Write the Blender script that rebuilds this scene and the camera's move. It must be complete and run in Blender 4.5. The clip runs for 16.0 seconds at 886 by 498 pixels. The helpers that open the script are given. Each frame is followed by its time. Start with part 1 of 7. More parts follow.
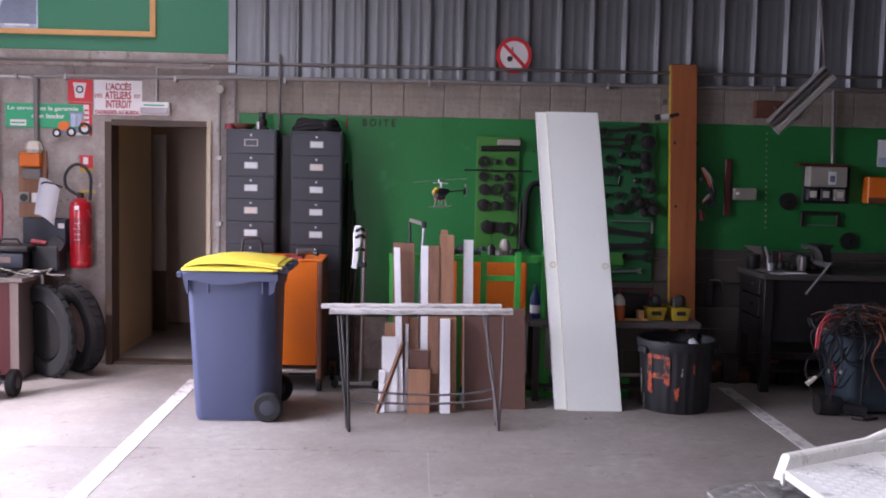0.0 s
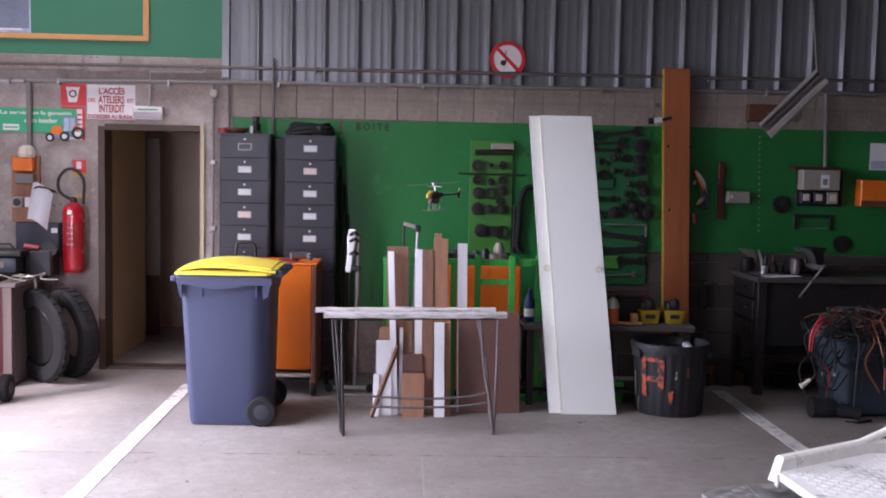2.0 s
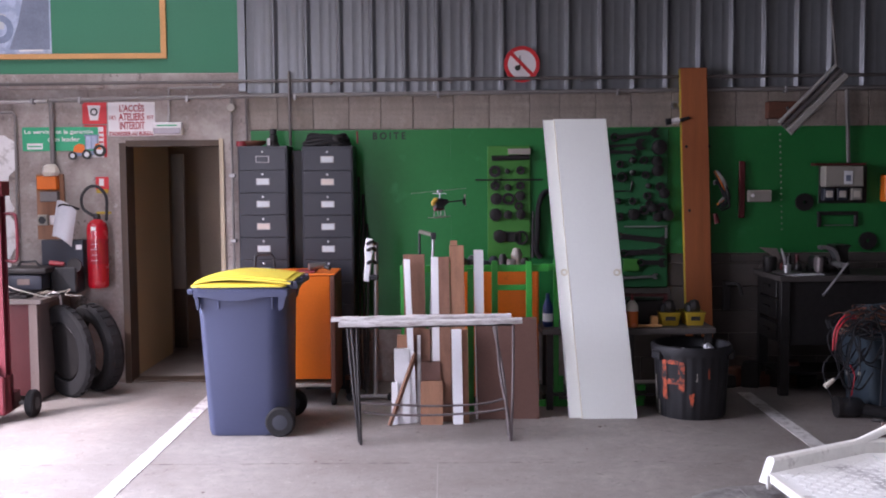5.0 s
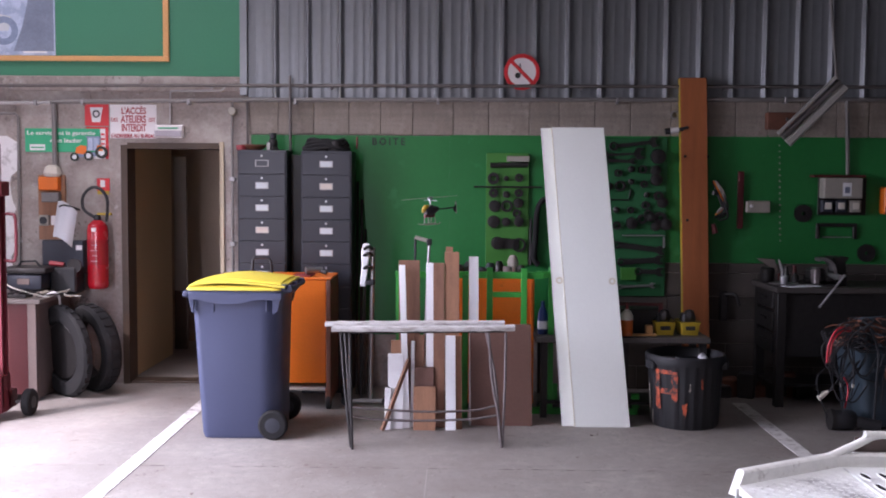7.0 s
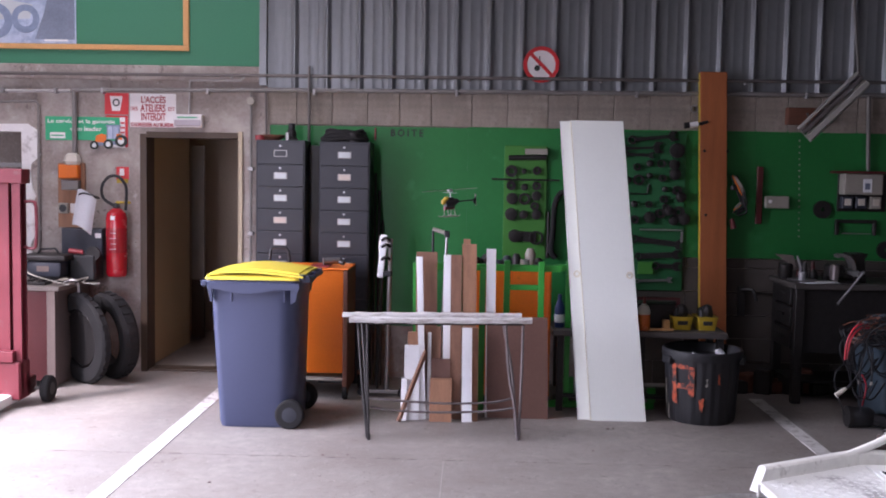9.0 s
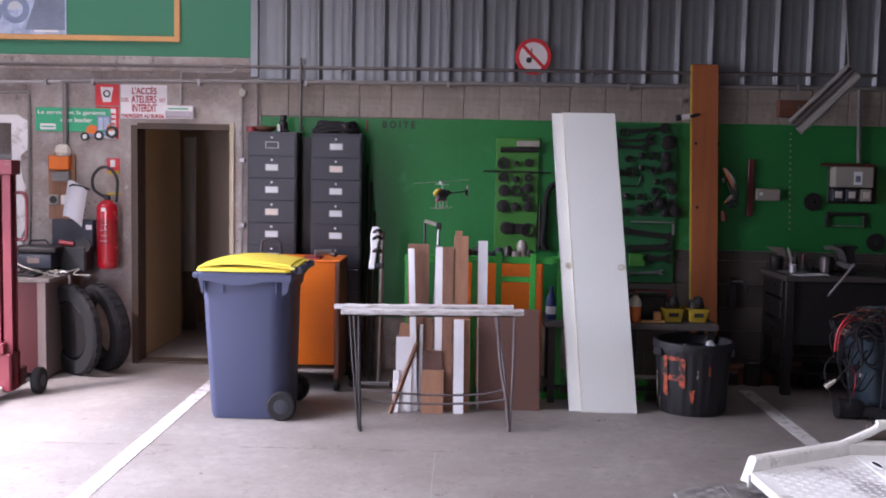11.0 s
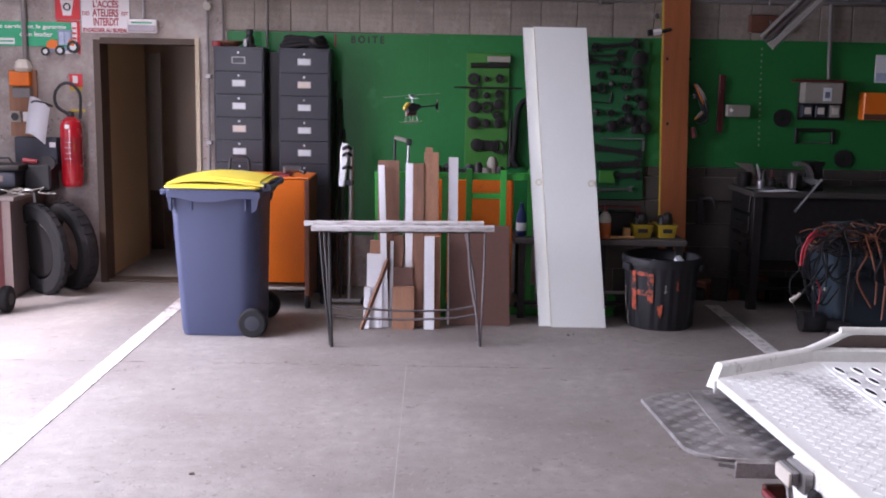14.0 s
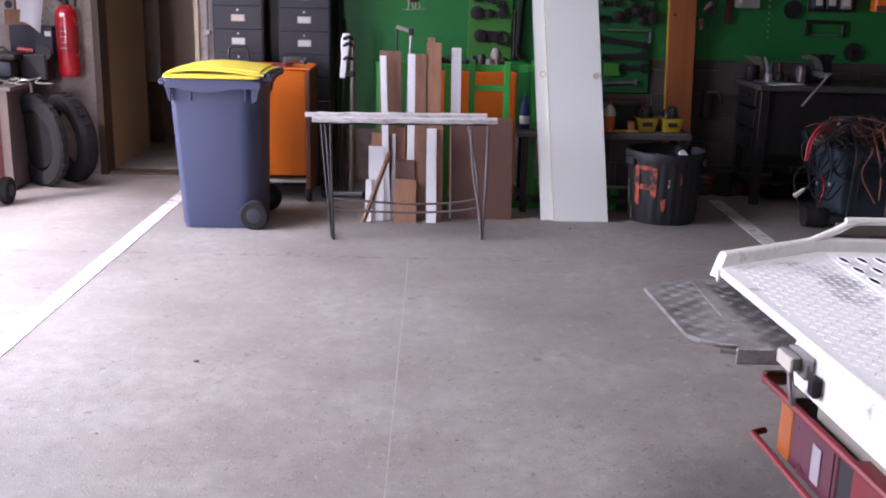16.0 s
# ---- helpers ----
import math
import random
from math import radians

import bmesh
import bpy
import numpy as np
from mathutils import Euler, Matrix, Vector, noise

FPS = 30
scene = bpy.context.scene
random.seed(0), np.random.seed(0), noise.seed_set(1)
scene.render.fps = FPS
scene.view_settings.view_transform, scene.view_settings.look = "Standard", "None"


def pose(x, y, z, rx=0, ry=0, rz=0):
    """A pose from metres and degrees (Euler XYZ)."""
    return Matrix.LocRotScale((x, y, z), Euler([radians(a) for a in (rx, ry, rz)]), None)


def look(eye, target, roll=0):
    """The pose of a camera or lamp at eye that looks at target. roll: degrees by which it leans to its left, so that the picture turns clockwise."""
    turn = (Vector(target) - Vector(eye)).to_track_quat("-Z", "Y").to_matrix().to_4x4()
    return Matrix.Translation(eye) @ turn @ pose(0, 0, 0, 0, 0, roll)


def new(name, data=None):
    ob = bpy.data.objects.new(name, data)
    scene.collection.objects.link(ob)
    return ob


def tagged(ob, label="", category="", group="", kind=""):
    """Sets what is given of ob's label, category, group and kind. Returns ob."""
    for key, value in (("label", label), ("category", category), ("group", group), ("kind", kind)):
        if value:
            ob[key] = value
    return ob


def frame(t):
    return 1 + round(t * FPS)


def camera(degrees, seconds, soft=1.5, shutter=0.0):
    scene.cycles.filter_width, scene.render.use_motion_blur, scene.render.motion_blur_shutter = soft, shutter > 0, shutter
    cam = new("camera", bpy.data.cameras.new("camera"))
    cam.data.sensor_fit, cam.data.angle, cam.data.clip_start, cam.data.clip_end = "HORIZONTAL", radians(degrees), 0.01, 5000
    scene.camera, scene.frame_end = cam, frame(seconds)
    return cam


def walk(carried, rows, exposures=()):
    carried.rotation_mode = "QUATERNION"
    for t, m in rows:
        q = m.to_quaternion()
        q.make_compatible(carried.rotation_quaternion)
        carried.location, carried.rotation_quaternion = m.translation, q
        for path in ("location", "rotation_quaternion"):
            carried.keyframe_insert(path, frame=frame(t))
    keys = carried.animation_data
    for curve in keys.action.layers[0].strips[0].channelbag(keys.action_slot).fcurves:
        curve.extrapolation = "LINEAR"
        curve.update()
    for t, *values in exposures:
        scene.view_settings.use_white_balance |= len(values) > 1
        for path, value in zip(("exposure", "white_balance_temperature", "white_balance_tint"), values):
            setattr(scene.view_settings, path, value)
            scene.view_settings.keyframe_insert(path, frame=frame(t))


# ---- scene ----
cam = camera(47.5, 16.0, soft=1.9)
PATH = [
    (0, (-0.124, 0.132, 1.734), (-0.061, 2.125, 1.572), 1.3),
    (0.5, (-0.124, 0.131, 1.722), (-0.049, 2.123, 1.566), 1.1),
    (1, (-0.134, 0.13, 1.724), (-0.054, 2.122, 1.567), 1.3),
    (1.5, (-0.129, 0.133, 1.728), (-0.051, 2.126, 1.578), 1.4),
    (2, (-0.125, 0.131, 1.729), (-0.05, 2.124, 1.576), 1.2),
    (2.5, (-0.129, 0.133, 1.711), (-0.048, 2.125, 1.551), 1.2),
    (3, (-0.124, 0.134, 1.73), (-0.052, 2.126, 1.567), 1.2),
    (3.5, (-0.131, 0.127, 1.723), (-0.065, 2.121, 1.58), 1.0),
    (4, (-0.083, 0.125, 1.724), (-0.044, 2.119, 1.581), -0.1),
    (6.5, (0.181, 0.117, 1.739), (0.133, 2.112, 1.608), 0.3),
    (7, (0.178, 0.102, 1.742), (0.148, 2.097, 1.612), 0.4),
    (7.5, (0.169, 0.102, 1.744), (0.142, 2.097, 1.608), 0.7),
    (8, (0.16, 0.105, 1.744), (0.13, 2.099, 1.597), 0.9),
    (8.5, (0.15, 0.096, 1.745), (0.097, 2.091, 1.602), 0.9),
    (9, (0.145, 0.098, 1.745), (0.089, 2.092, 1.598), 1.0),
    (11.5, (0.142, 0.095, 1.74), (0.105, 2.088, 1.577), 1.1),
    (12, (0.138, 0.093, 1.742), (0.09, 2.086, 1.578), 1.1),
    (12.5, (0.137, 0.093, 1.737), (0.106, 2.085, 1.559), 1.2),
    (13, (0.132, 0.099, 1.727), (0.097, 2.085, 1.493), 1.1),
    (13.5, (0.138, 0.103, 1.72), (0.12, 2.086, 1.461), 1.1),
    (14, (0.143, 0.105, 1.704), (0.166, 2.08, 1.389), 1.1),
    (14.5, (0.147, 0.114, 1.691), (0.189, 2.073, 1.29), 1.0),
    (15, (0.138, 0.12, 1.681), (0.171, 2.065, 1.217), 0.9),
    (15.5, (0.14, 0.127, 1.675), (0.159, 2.064, 1.177), 1.2),
    (16, (0.136, 0.127, 1.666), (0.161, 2.059, 1.153), 1.4),
]
EXPO = -0.06
walk(cam, [(t, look(e, g, r)) for t, e, g, r in PATH], [(0.0, EXPO, 6080, 29), (16.0, EXPO, 6080, 29)])

# ---- light ----
world = bpy.data.worlds.new("sky")
scene.world = world
world.use_nodes = True
wn = world.node_tree
sky = wn.nodes.new("ShaderNodeTexSky")
sky.sky_type = 'NISHITA'
sky.sun_disc = False
SUN_EL, SUN_AZ = radians(42), radians(-135)   # azimuth clockwise from +y
sky.sun_elevation, sky.sun_rotation = SUN_EL, SUN_AZ
wn.links.new(sky.outputs[0], wn.nodes["Background"].inputs[0])
wn.nodes["Background"].inputs[1].default_value = 0.12

sun = new("sun", bpy.data.lights.new("sun", 'SUN'))
sun.data.energy, sun.data.angle, sun.data.color = 5.0, radians(3.0), (1, 0.95, 0.88)
sun_from = Vector((math.sin(SUN_AZ) * math.cos(SUN_EL), math.cos(SUN_AZ) * math.cos(SUN_EL), math.sin(SUN_EL)))
sun.matrix_world = look(sun_from * 30, (0, 0, 0))

# daylight of the open gate in the side wall, and of the open front behind
def daylight(name, eye, target, w, h, watts, col):
    a = new(name, bpy.data.lights.new(name, 'AREA'))
    a.data.shape, a.data.size, a.data.size_y, a.data.energy, a.data.color = 'RECTANGLE', w, h, watts, col
    a.matrix_world = look(eye, target)
    return a

HALL_X0, HALL_X1, HALL_Y0, WALL_Y, ROOF = -4.7, 7.0, -0.7, 8.66, 5.2
GATE = (3.6, 6.9, 3.4)        # side gate: y from, y to, height
FRONT = (-4.6, -2.4, 3.6)     # unseen front gate behind, right edge set to shade the right side: x from, x to, height
# unseen top lamps added in masking shafts: x from, x to, y from, y to, height of the shaft, watts
TOP_LAMPS = ((-0.9, 2.3, 0.0, 2.8, 2.4, 285), (-4.4, -1.7, 5.2, 7.9, 1.5, 210))
gate = daylight("gate_daylight", (HALL_X0 + 0.05, (GATE[0] + GATE[1]) / 2, GATE[2] * 0.55), (-2.2, (GATE[0] + GATE[1]) / 2 - 0.35, -0.4), GATE[1] - GATE[0], GATE[2], 520, (0.9, 0.95, 1.0))
gate.data.spread = radians(131)   # skylight comes down through the gate
daylight("front_daylight", (-3.4, -6.0, 2.2), (-2.6, 4.0, 1.2), 2.4, 4.0, 520, (0.95, 0.97, 1.0))
# unseen overhead lamps, added to brighten the trailer and the left side
for a, b, c, e, h, watts in TOP_LAMPS:
    daylight("added_top_lamp", ((a + b) / 2, (c + e) / 2, ROOF + h - 0.02), ((a + b) / 2, (c + e) / 2 + 0.01, 0), b - a, e - c, watts, (1.0, 0.985, 0.94))

# ---- materials ----
def mat(name, col, rough=0.6, metal=0.0, vary=0.18, scale=6.0, fine=60.0, bump=0.12, spec=0.5, stain=None, stain_at=0.62, stain_scale=2.2, piece=0.0, coat=0.0, stretch=(1, 1, 1), worn=0.12, specks=None):
    m = bpy.data.materials.new(name)
    m.use_nodes = True
    t = m.node_tree
    n, l = t.nodes, t.links
    b = n["Principled BSDF"]
    tc = n.new("ShaderNodeTexCoord")
    mp = n.new("ShaderNodeMapping")
    mp.inputs["Scale"].default_value = stretch
    l.new(tc.outputs["Object"], mp.inputs[0])
    big, small = n.new("ShaderNodeTexNoise"), n.new("ShaderNodeTexNoise")
    big.inputs["Scale"].default_value, big.inputs["Detail"].default_value = scale, 6
    small.inputs["Scale"].default_value, small.inputs["Detail"].default_value = fine, 4
    for q in (big, small):
        l.new(mp.outputs[0], q.inputs["Vector"])
    def math_node(op, a, b_):
        k = n.new("ShaderNodeMath")
        k.operation = op
        for i, v in enumerate((a, b_)):
            if isinstance(v, (int, float)):
                k.inputs[i].default_value = v
            else:
                l.new(v, k.inputs[i])
        return k.outputs[0]
    v = math_node('ADD', math_node('MULTIPLY', big.outputs["Fac"], 0.6), math_node('MULTIPLY', small.outputs["Fac"], 0.4))
    v = math_node('ADD', math_node('MULTIPLY', math_node('SUBTRACT', v, 0.5), vary * 4), 1.0)
    if piece:
        oi = n.new("ShaderNodeObjectInfo")
        v = math_node('MULTIPLY', v, math_node('ADD', math_node('MULTIPLY', oi.outputs["Random"], piece * 2), 1 - piece))
    mul = n.new("ShaderNodeVectorMath")
    mul.operation = 'SCALE'
    mul.inputs[0].default_value = col[:3]
    l.new(v, mul.inputs["Scale"])
    out = mul.outputs[0]
    if stain:
        st = n.new("ShaderNodeTexNoise")
        st.inputs["Scale"].default_value, st.inputs["Detail"].default_value, st.inputs["Roughness"].default_value = stain_scale, 8, 0.65
        l.new(mp.outputs[0], st.inputs["Vector"])
        rr = n.new("ShaderNodeMapRange")
        rr.inputs["From Min"].default_value, rr.inputs["From Max"].default_value = stain_at - worn / 2, stain_at + worn / 2
        l.new(st.outputs["Fac"], rr.inputs["Value"])
        mx = n.new("ShaderNodeMix")
        mx.data_type = 'RGBA'
        l.new(rr.outputs[0], mx.inputs[0])
        l.new(out, mx.inputs[6])
        mx.inputs[7].default_value = (*stain, 1)
        out = mx.outputs[2]
    if specks:
        for sc_, lim, colr in specks:
            vo = n.new("ShaderNodeTexVoronoi")
            vo.inputs["Scale"].default_value = sc_
            wob = n.new("ShaderNodeTexNoise")
            wob.inputs["Scale"].default_value = sc_ * 0.35
            rag = n.new("ShaderNodeTexNoise")
            rag.inputs["Scale"].default_value, rag.inputs["Detail"].default_value = sc_ * 1.6, 3
            push = n.new("ShaderNodeVectorMath")
            push.operation = 'MULTIPLY_ADD'
            push.inputs[1].default_value = (2.2 / sc_,) * 3
            l.new(mp.outputs[0], rag.inputs["Vector"])
            l.new(rag.outputs["Color"], push.inputs[0])
            l.new(mp.outputs[0], push.inputs[2])
            l.new(push.outputs[0], vo.inputs["Vector"])
            l.new(mp.outputs[0], wob.inputs["Vector"])
            lim_ = math_node('MULTIPLY', math_node('SUBTRACT', wob.outputs["Fac"], 0.45), lim * 3)
            hit = math_node('LESS_THAN', vo.outputs["Distance"], lim_)
            mx = n.new("ShaderNodeMix")
            mx.data_type = 'RGBA'
            l.new(math_node('MULTIPLY', hit, 0.7), mx.inputs[0])
            l.new(out, mx.inputs[6])
            mx.inputs[7].default_value = (*colr, 1)
            out = mx.outputs[2]
    l.new(out, b.inputs["Base Color"])
    r = math_node('ADD', math_node('MULTIPLY', math_node('SUBTRACT', big.outputs["Fac"], 0.5), 0.3), rough)
    l.new(r, b.inputs["Roughness"])
    b.inputs["Metallic"].default_value = metal
    b.inputs["Specular IOR Level"].default_value = spec
    b.inputs["Coat Weight"].default_value = coat
    if bump:
        bp = n.new("ShaderNodeBump")
        bp.inputs["Strength"].default_value, bp.inputs["Distance"].default_value = bump, 0.004
        l.new(v, bp.inputs["Height"])
        l.new(bp.outputs[0], b.inputs["Normal"])
    return m

M = {}
M["floor"] = mat("floor_concrete", (0.272, 0.245, 0.226), 0.6, vary=0.36, scale=12, fine=115, bump=1.0, stain=(0.18, 0.152, 0.14), stain_at=0.55, stain_scale=1.1, worn=0.34, specks=((13, 0.36, (0.12, 0.1, 0.092)), (30, 0.45, (0.15, 0.128, 0.118)), (62, 0.5, (0.38, 0.35, 0.325)), (80, 0.6, (0.13, 0.11, 0.1))))
M["joint"] = mat("joint_filler", (0.34, 0.315, 0.295), 0.9, vary=0.3, scale=9)
M["line"] = mat("worn_white_line_paint", (0.62, 0.6, 0.58), 0.6, vary=0.16, scale=5, fine=90, stain=(0.33, 0.3, 0.28), stain_at=0.56, stain_scale=14, worn=0.16, specks=((40, 0.6, (0.3, 0.27, 0.25)),))
M["render"] = mat("grey_cement_render", (0.305, 0.258, 0.238), 0.9, vary=0.38, scale=3.0, fine=40, bump=0.8, stain=(0.42, 0.385, 0.36), stain_at=0.57, stain_scale=3.5, worn=0.2, specks=((14, 0.5, (0.17, 0.145, 0.135)), (40, 0.5, (0.46, 0.42, 0.4))))
M["plaster"] = mat("peeling_white_plaster", (0.72, 0.7, 0.7), 0.85, vary=0.1, stain=(0.42, 0.39, 0.38), stain_at=0.6, stain_scale=6)
M["block"] = mat("concrete_block", (0.3, 0.255, 0.22), 0.92, vary=0.5, scale=9, fine=90, bump=1.0, piece=0.1, stain=(0.2, 0.165, 0.14), stain_at=0.55, stain_scale=4, worn=0.25, specks=((60, 0.5, (0.16, 0.135, 0.12)),))
# grimy blocks, colour darkened further for the shade of the right corner
M["block_grimy_dim"] = mat("grimy_shaded_concrete_block", (0.078, 0.066, 0.058), 0.92, vary=0.35, scale=4, fine=90, bump=0.6, piece=0.14)
M["mortar"] = mat("mortar", (0.25, 0.215, 0.19), 0.95, bump=0.4)
M["green"] = mat("green_painted_board", (0.010, 0.17, 0.037), 0.5, vary=0.12, scale=1.6, fine=25, bump=0.06, stain=(0.03, 0.24, 0.07), stain_at=0.68, stain_scale=3)
M["green_shaded"] = mat("shaded_green_painted_steel_board", (0.012, 0.11, 0.035), 0.55, vary=0.15, scale=3)
# green of the spanner panel, darkened for the leaning panel's shadow
M["green_light"] = mat("light_green_painted_board", (0.045, 0.2, 0.03), 0.5, vary=0.12, scale=4)
M["green_panel"] = mat("blue_green_panel_paint", (0.035, 0.19, 0.105), 0.6, vary=0.08, scale=1.2, bump=0.05)
M["green_steel"] = mat("bright_green_enamel_steel", (0.03, 0.32, 0.045), 0.4, vary=0.12, stain=(0.1, 0.12, 0.06), stain_at=0.72, stain_scale=12)
M["siding"] = mat("grey_lacquered_steel_sheet", (0.2, 0.21, 0.225), 0.34, metal=0.3, vary=0.1, scale=1.5, fine=20, bump=0.05)
M["pipe"] = mat("grey_conduit", (0.19, 0.175, 0.17), 0.5, vary=0.15)
M["pipe_dark"] = mat("dark_steel_pipe", (0.14, 0.125, 0.12), 0.5, metal=0.3, vary=0.2)
M["pipe_white"] = mat("pale_plastic_conduit", (0.4, 0.38, 0.38), 0.6, vary=0.15)
# dark colours of the unseen roof and walls, chosen to cut bounced light
M["roof"] = mat("roof_sheet", (0.13, 0.13, 0.14), 0.6)
M["hall"] = mat("dark_grey_hall_wall", (0.14, 0.13, 0.125), 0.9)
# corridor colours lightened to stand in for light that doesn't reach inside
M["corridor"] = mat("lightened_beige_corridor_wall", (0.5, 0.38, 0.22), 0.75, vary=0.14, scale=1.2)
M["corridor_lifted"] = mat("lightened_brown_corridor_wall", (0.5, 0.4, 0.31), 0.8, vary=0.2, scale=1.5)
M["jamb"] = mat("dark_brown_door_frame", (0.07, 0.045, 0.03), 0.6)
# pale wood with the light on the right door post put into its colour
M["jamb_lit"] = mat("lit_pale_wood_door_frame", (0.46, 0.38, 0.27), 0.6)
M["cab"] = mat("anthracite_steel_lacquer", (0.024, 0.025, 0.033), 0.42, metal=0.15, vary=0.14, scale=4, bump=0.05)
M["cab_gap"] = mat("cabinet_shadow_gap", (0.015, 0.015, 0.018), 0.7)
M["paper"] = mat("white_paper", (0.75, 0.76, 0.78), 0.7, vary=0.06, bump=0.03)
M["card"] = mat("pale_blue_card", (0.5, 0.53, 0.55), 0.7, vary=0.1, fine=120)
M["paper_beige"] = mat("yellowed_paper", (0.52, 0.45, 0.4), 0.7, vary=0.06, bump=0.03)
M["chrome"] = mat("bright_metal", (0.5, 0.5, 0.52), 0.42, metal=1.0, vary=0.1)
M["steel"] = mat("dull_steel", (0.32, 0.31, 0.31), 0.42, metal=0.8, vary=0.2)
M["iron"] = mat("dark_oily_iron", (0.034, 0.031, 0.031), 0.45, metal=0.5, vary=0.3, scale=20)
M["leg_steel"] = mat("scuffed_grey_steel", (0.15, 0.125, 0.125), 0.5, metal=0.4, vary=0.3, scale=25)
M["crack"] = mat("packed_dark_dirt", (0.13, 0.112, 0.105), 0.95, vary=0.4, scale=30)
M["hub"] = mat("dark_hub_plastic", (0.02, 0.022, 0.032), 0.5, vary=0.15)
M["black"] = mat("black_plastic", (0.016, 0.016, 0.019), 0.5, vary=0.2)
M["rubber"] = mat("black_rubber", (0.018, 0.017, 0.018), 0.85, vary=0.3, scale=12, spec=0.25)
M["bin_body"] = mat("slate_blue_plastic", (0.048, 0.057, 0.112), 0.45, vary=0.08, scale=3, fine=80, bump=0.06)
M["bin_lid"] = mat("yellow_plastic", (0.82, 0.65, 0.07), 0.42, vary=0.06, bump=0.04)
M["orange"] = mat("orange_enamel", (0.78, 0.17, 0.008), 0.45, vary=0.12, scale=3, stain=(0.35, 0.09, 0.02), stain_at=0.7, stain_scale=5)
M["white_panel"] = mat("white_laminate", (0.85, 0.87, 0.83), 0.45, vary=0.035, scale=1.5, bump=0.02)
M["cream_edge"] = mat("cream_pvc_edge", (0.72, 0.68, 0.56), 0.5, vary=0.08)
M["white_wood"] = mat("white_melamine_offcut", (0.78, 0.78, 0.8), 0.55, vary=0.06)
M["brown_wood"] = mat("brown_wood", (0.215, 0.105, 0.066), 0.65, vary=0.34, scale=3, fine=30, stretch=(8, 8, 0.6), bump=0.15)
M["tan_wood"] = mat("tan_plywood", (0.31, 0.155, 0.09), 0.65, vary=0.32, scale=3, fine=30, stretch=(8, 8, 0.6), bump=0.15)
M["dark_wood"] = mat("dark_hardboard", (0.155, 0.078, 0.06), 0.6, vary=0.18, scale=2.5)
M["beam"] = mat("orange_stained_timber", (0.36, 0.11, 0.036), 0.55, vary=0.24, scale=2, fine=25, stretch=(9, 9, 0.5), bump=0.15)
M["frame_wood"] = mat("pine_moulding", (0.6, 0.32, 0.12), 0.6, vary=0.15, scale=4)
M["paint_white"] = mat("chipped_white_paint", (0.8, 0.8, 0.77), 0.6, vary=0.12, scale=9, stain=(0.4, 0.37, 0.35), stain_at=0.66, stain_scale=14)
M["slat_paint"] = mat("paint_crusted_wood", (0.66, 0.64, 0.63), 0.7, vary=0.2, scale=9, bump=0.6, stain=(0.3, 0.26, 0.24), stain_at=0.585, stain_scale=24, worn=0.2, stretch=(0.35, 1.5, 1.5))
M["deck"] = mat("white_painted_chequer_plate", (0.84, 0.86, 0.85), 0.5, vary=0.07, scale=8, stain=(0.42, 0.42, 0.43), stain_at=0.63, stain_scale=5, worn=0.1)
M["alu"] = mat("worn_aluminium_chequer_plate", (0.34, 0.33, 0.33), 0.42, metal=0.45, vary=0.35, scale=16, fine=140, stain=(0.2, 0.185, 0.18), stain_at=0.54, stain_scale=13, worn=0.16)
M["red_paint"] = mat("faded_red_paint", (0.22, 0.02, 0.026), 0.5, vary=0.2, scale=5, stain=(0.17, 0.06, 0.05), stain_at=0.68, stain_scale=9)
M["stacker_red"] = mat("sun_faded_crimson_paint", (0.13, 0.012, 0.02), 0.5, vary=0.2, scale=5, stain=(0.12, 0.05, 0.05), stain_at=0.66, stain_scale=9)
M["dark_red"] = mat("dark_red_paint", (0.1, 0.015, 0.016), 0.5, vary=0.15)
M["ext_red"] = mat("extinguisher_red_enamel", (0.4, 0.01, 0.018), 0.25, vary=0.05, bump=0.02, coat=0.4)
M["red_sign"] = mat("red_sign_print", (0.6, 0.03, 0.035), 0.5, vary=0.06, bump=0.02)
M["text_red"] = mat("faded_red_lettering", (0.36, 0.035, 0.045), 0.5, vary=0.1, bump=0.0)
M["white_sign"] = mat("white_sign_sheet", (0.74, 0.71, 0.72), 0.5, vary=0.05, bump=0.02)
M["green_sign"] = mat("green_banner_print", (0.02, 0.36, 0.17), 0.5, vary=0.06, bump=0.02)
M["navy"] = mat("dark_navy_steel", (0.03, 0.034, 0.05), 0.5, vary=0.2)
M["grey_box"] = mat("warm_grey_plastic", (0.32, 0.295, 0.255), 0.5, vary=0.08)
M["bench_side"] = mat("grimy_grey_brown_sheet", (0.15, 0.11, 0.1), 0.7, vary=0.25, scale=3)
M["bench_top"] = mat("grimy_bench_top", (0.2, 0.165, 0.15), 0.6, vary=0.3, scale=4)
M["low_bench"] = mat("dark_grimy_worktop", (0.06, 0.052, 0.048), 0.6, vary=0.3, scale=5)
M["yellow"] = mat("yellow_plastic_crate", (0.42, 0.29, 0.02), 0.5, vary=0.18, scale=12)
M["oil"] = mat("orange_liquid_in_plastic", (0.6, 0.14, 0.03), 0.25, vary=0.08, bump=0.02)
M["milky"] = mat("milky_plastic", (0.6, 0.55, 0.48), 0.4, vary=0.06)
M["blue"] = mat("blue_plastic", (0.012, 0.03, 0.13), 0.35, vary=0.1)
M["graffiti"] = mat("scraped_orange_paint", (0.5, 0.09, 0.035), 0.7, vary=0.25, scale=25, stain=(0.03, 0.028, 0.03), stain_at=0.5, stain_scale=16, worn=0.14)
M["amber"] = mat("amber_lens", (0.42, 0.11, 0.025), 0.2, vary=0.05, bump=0.02, coat=0.5)
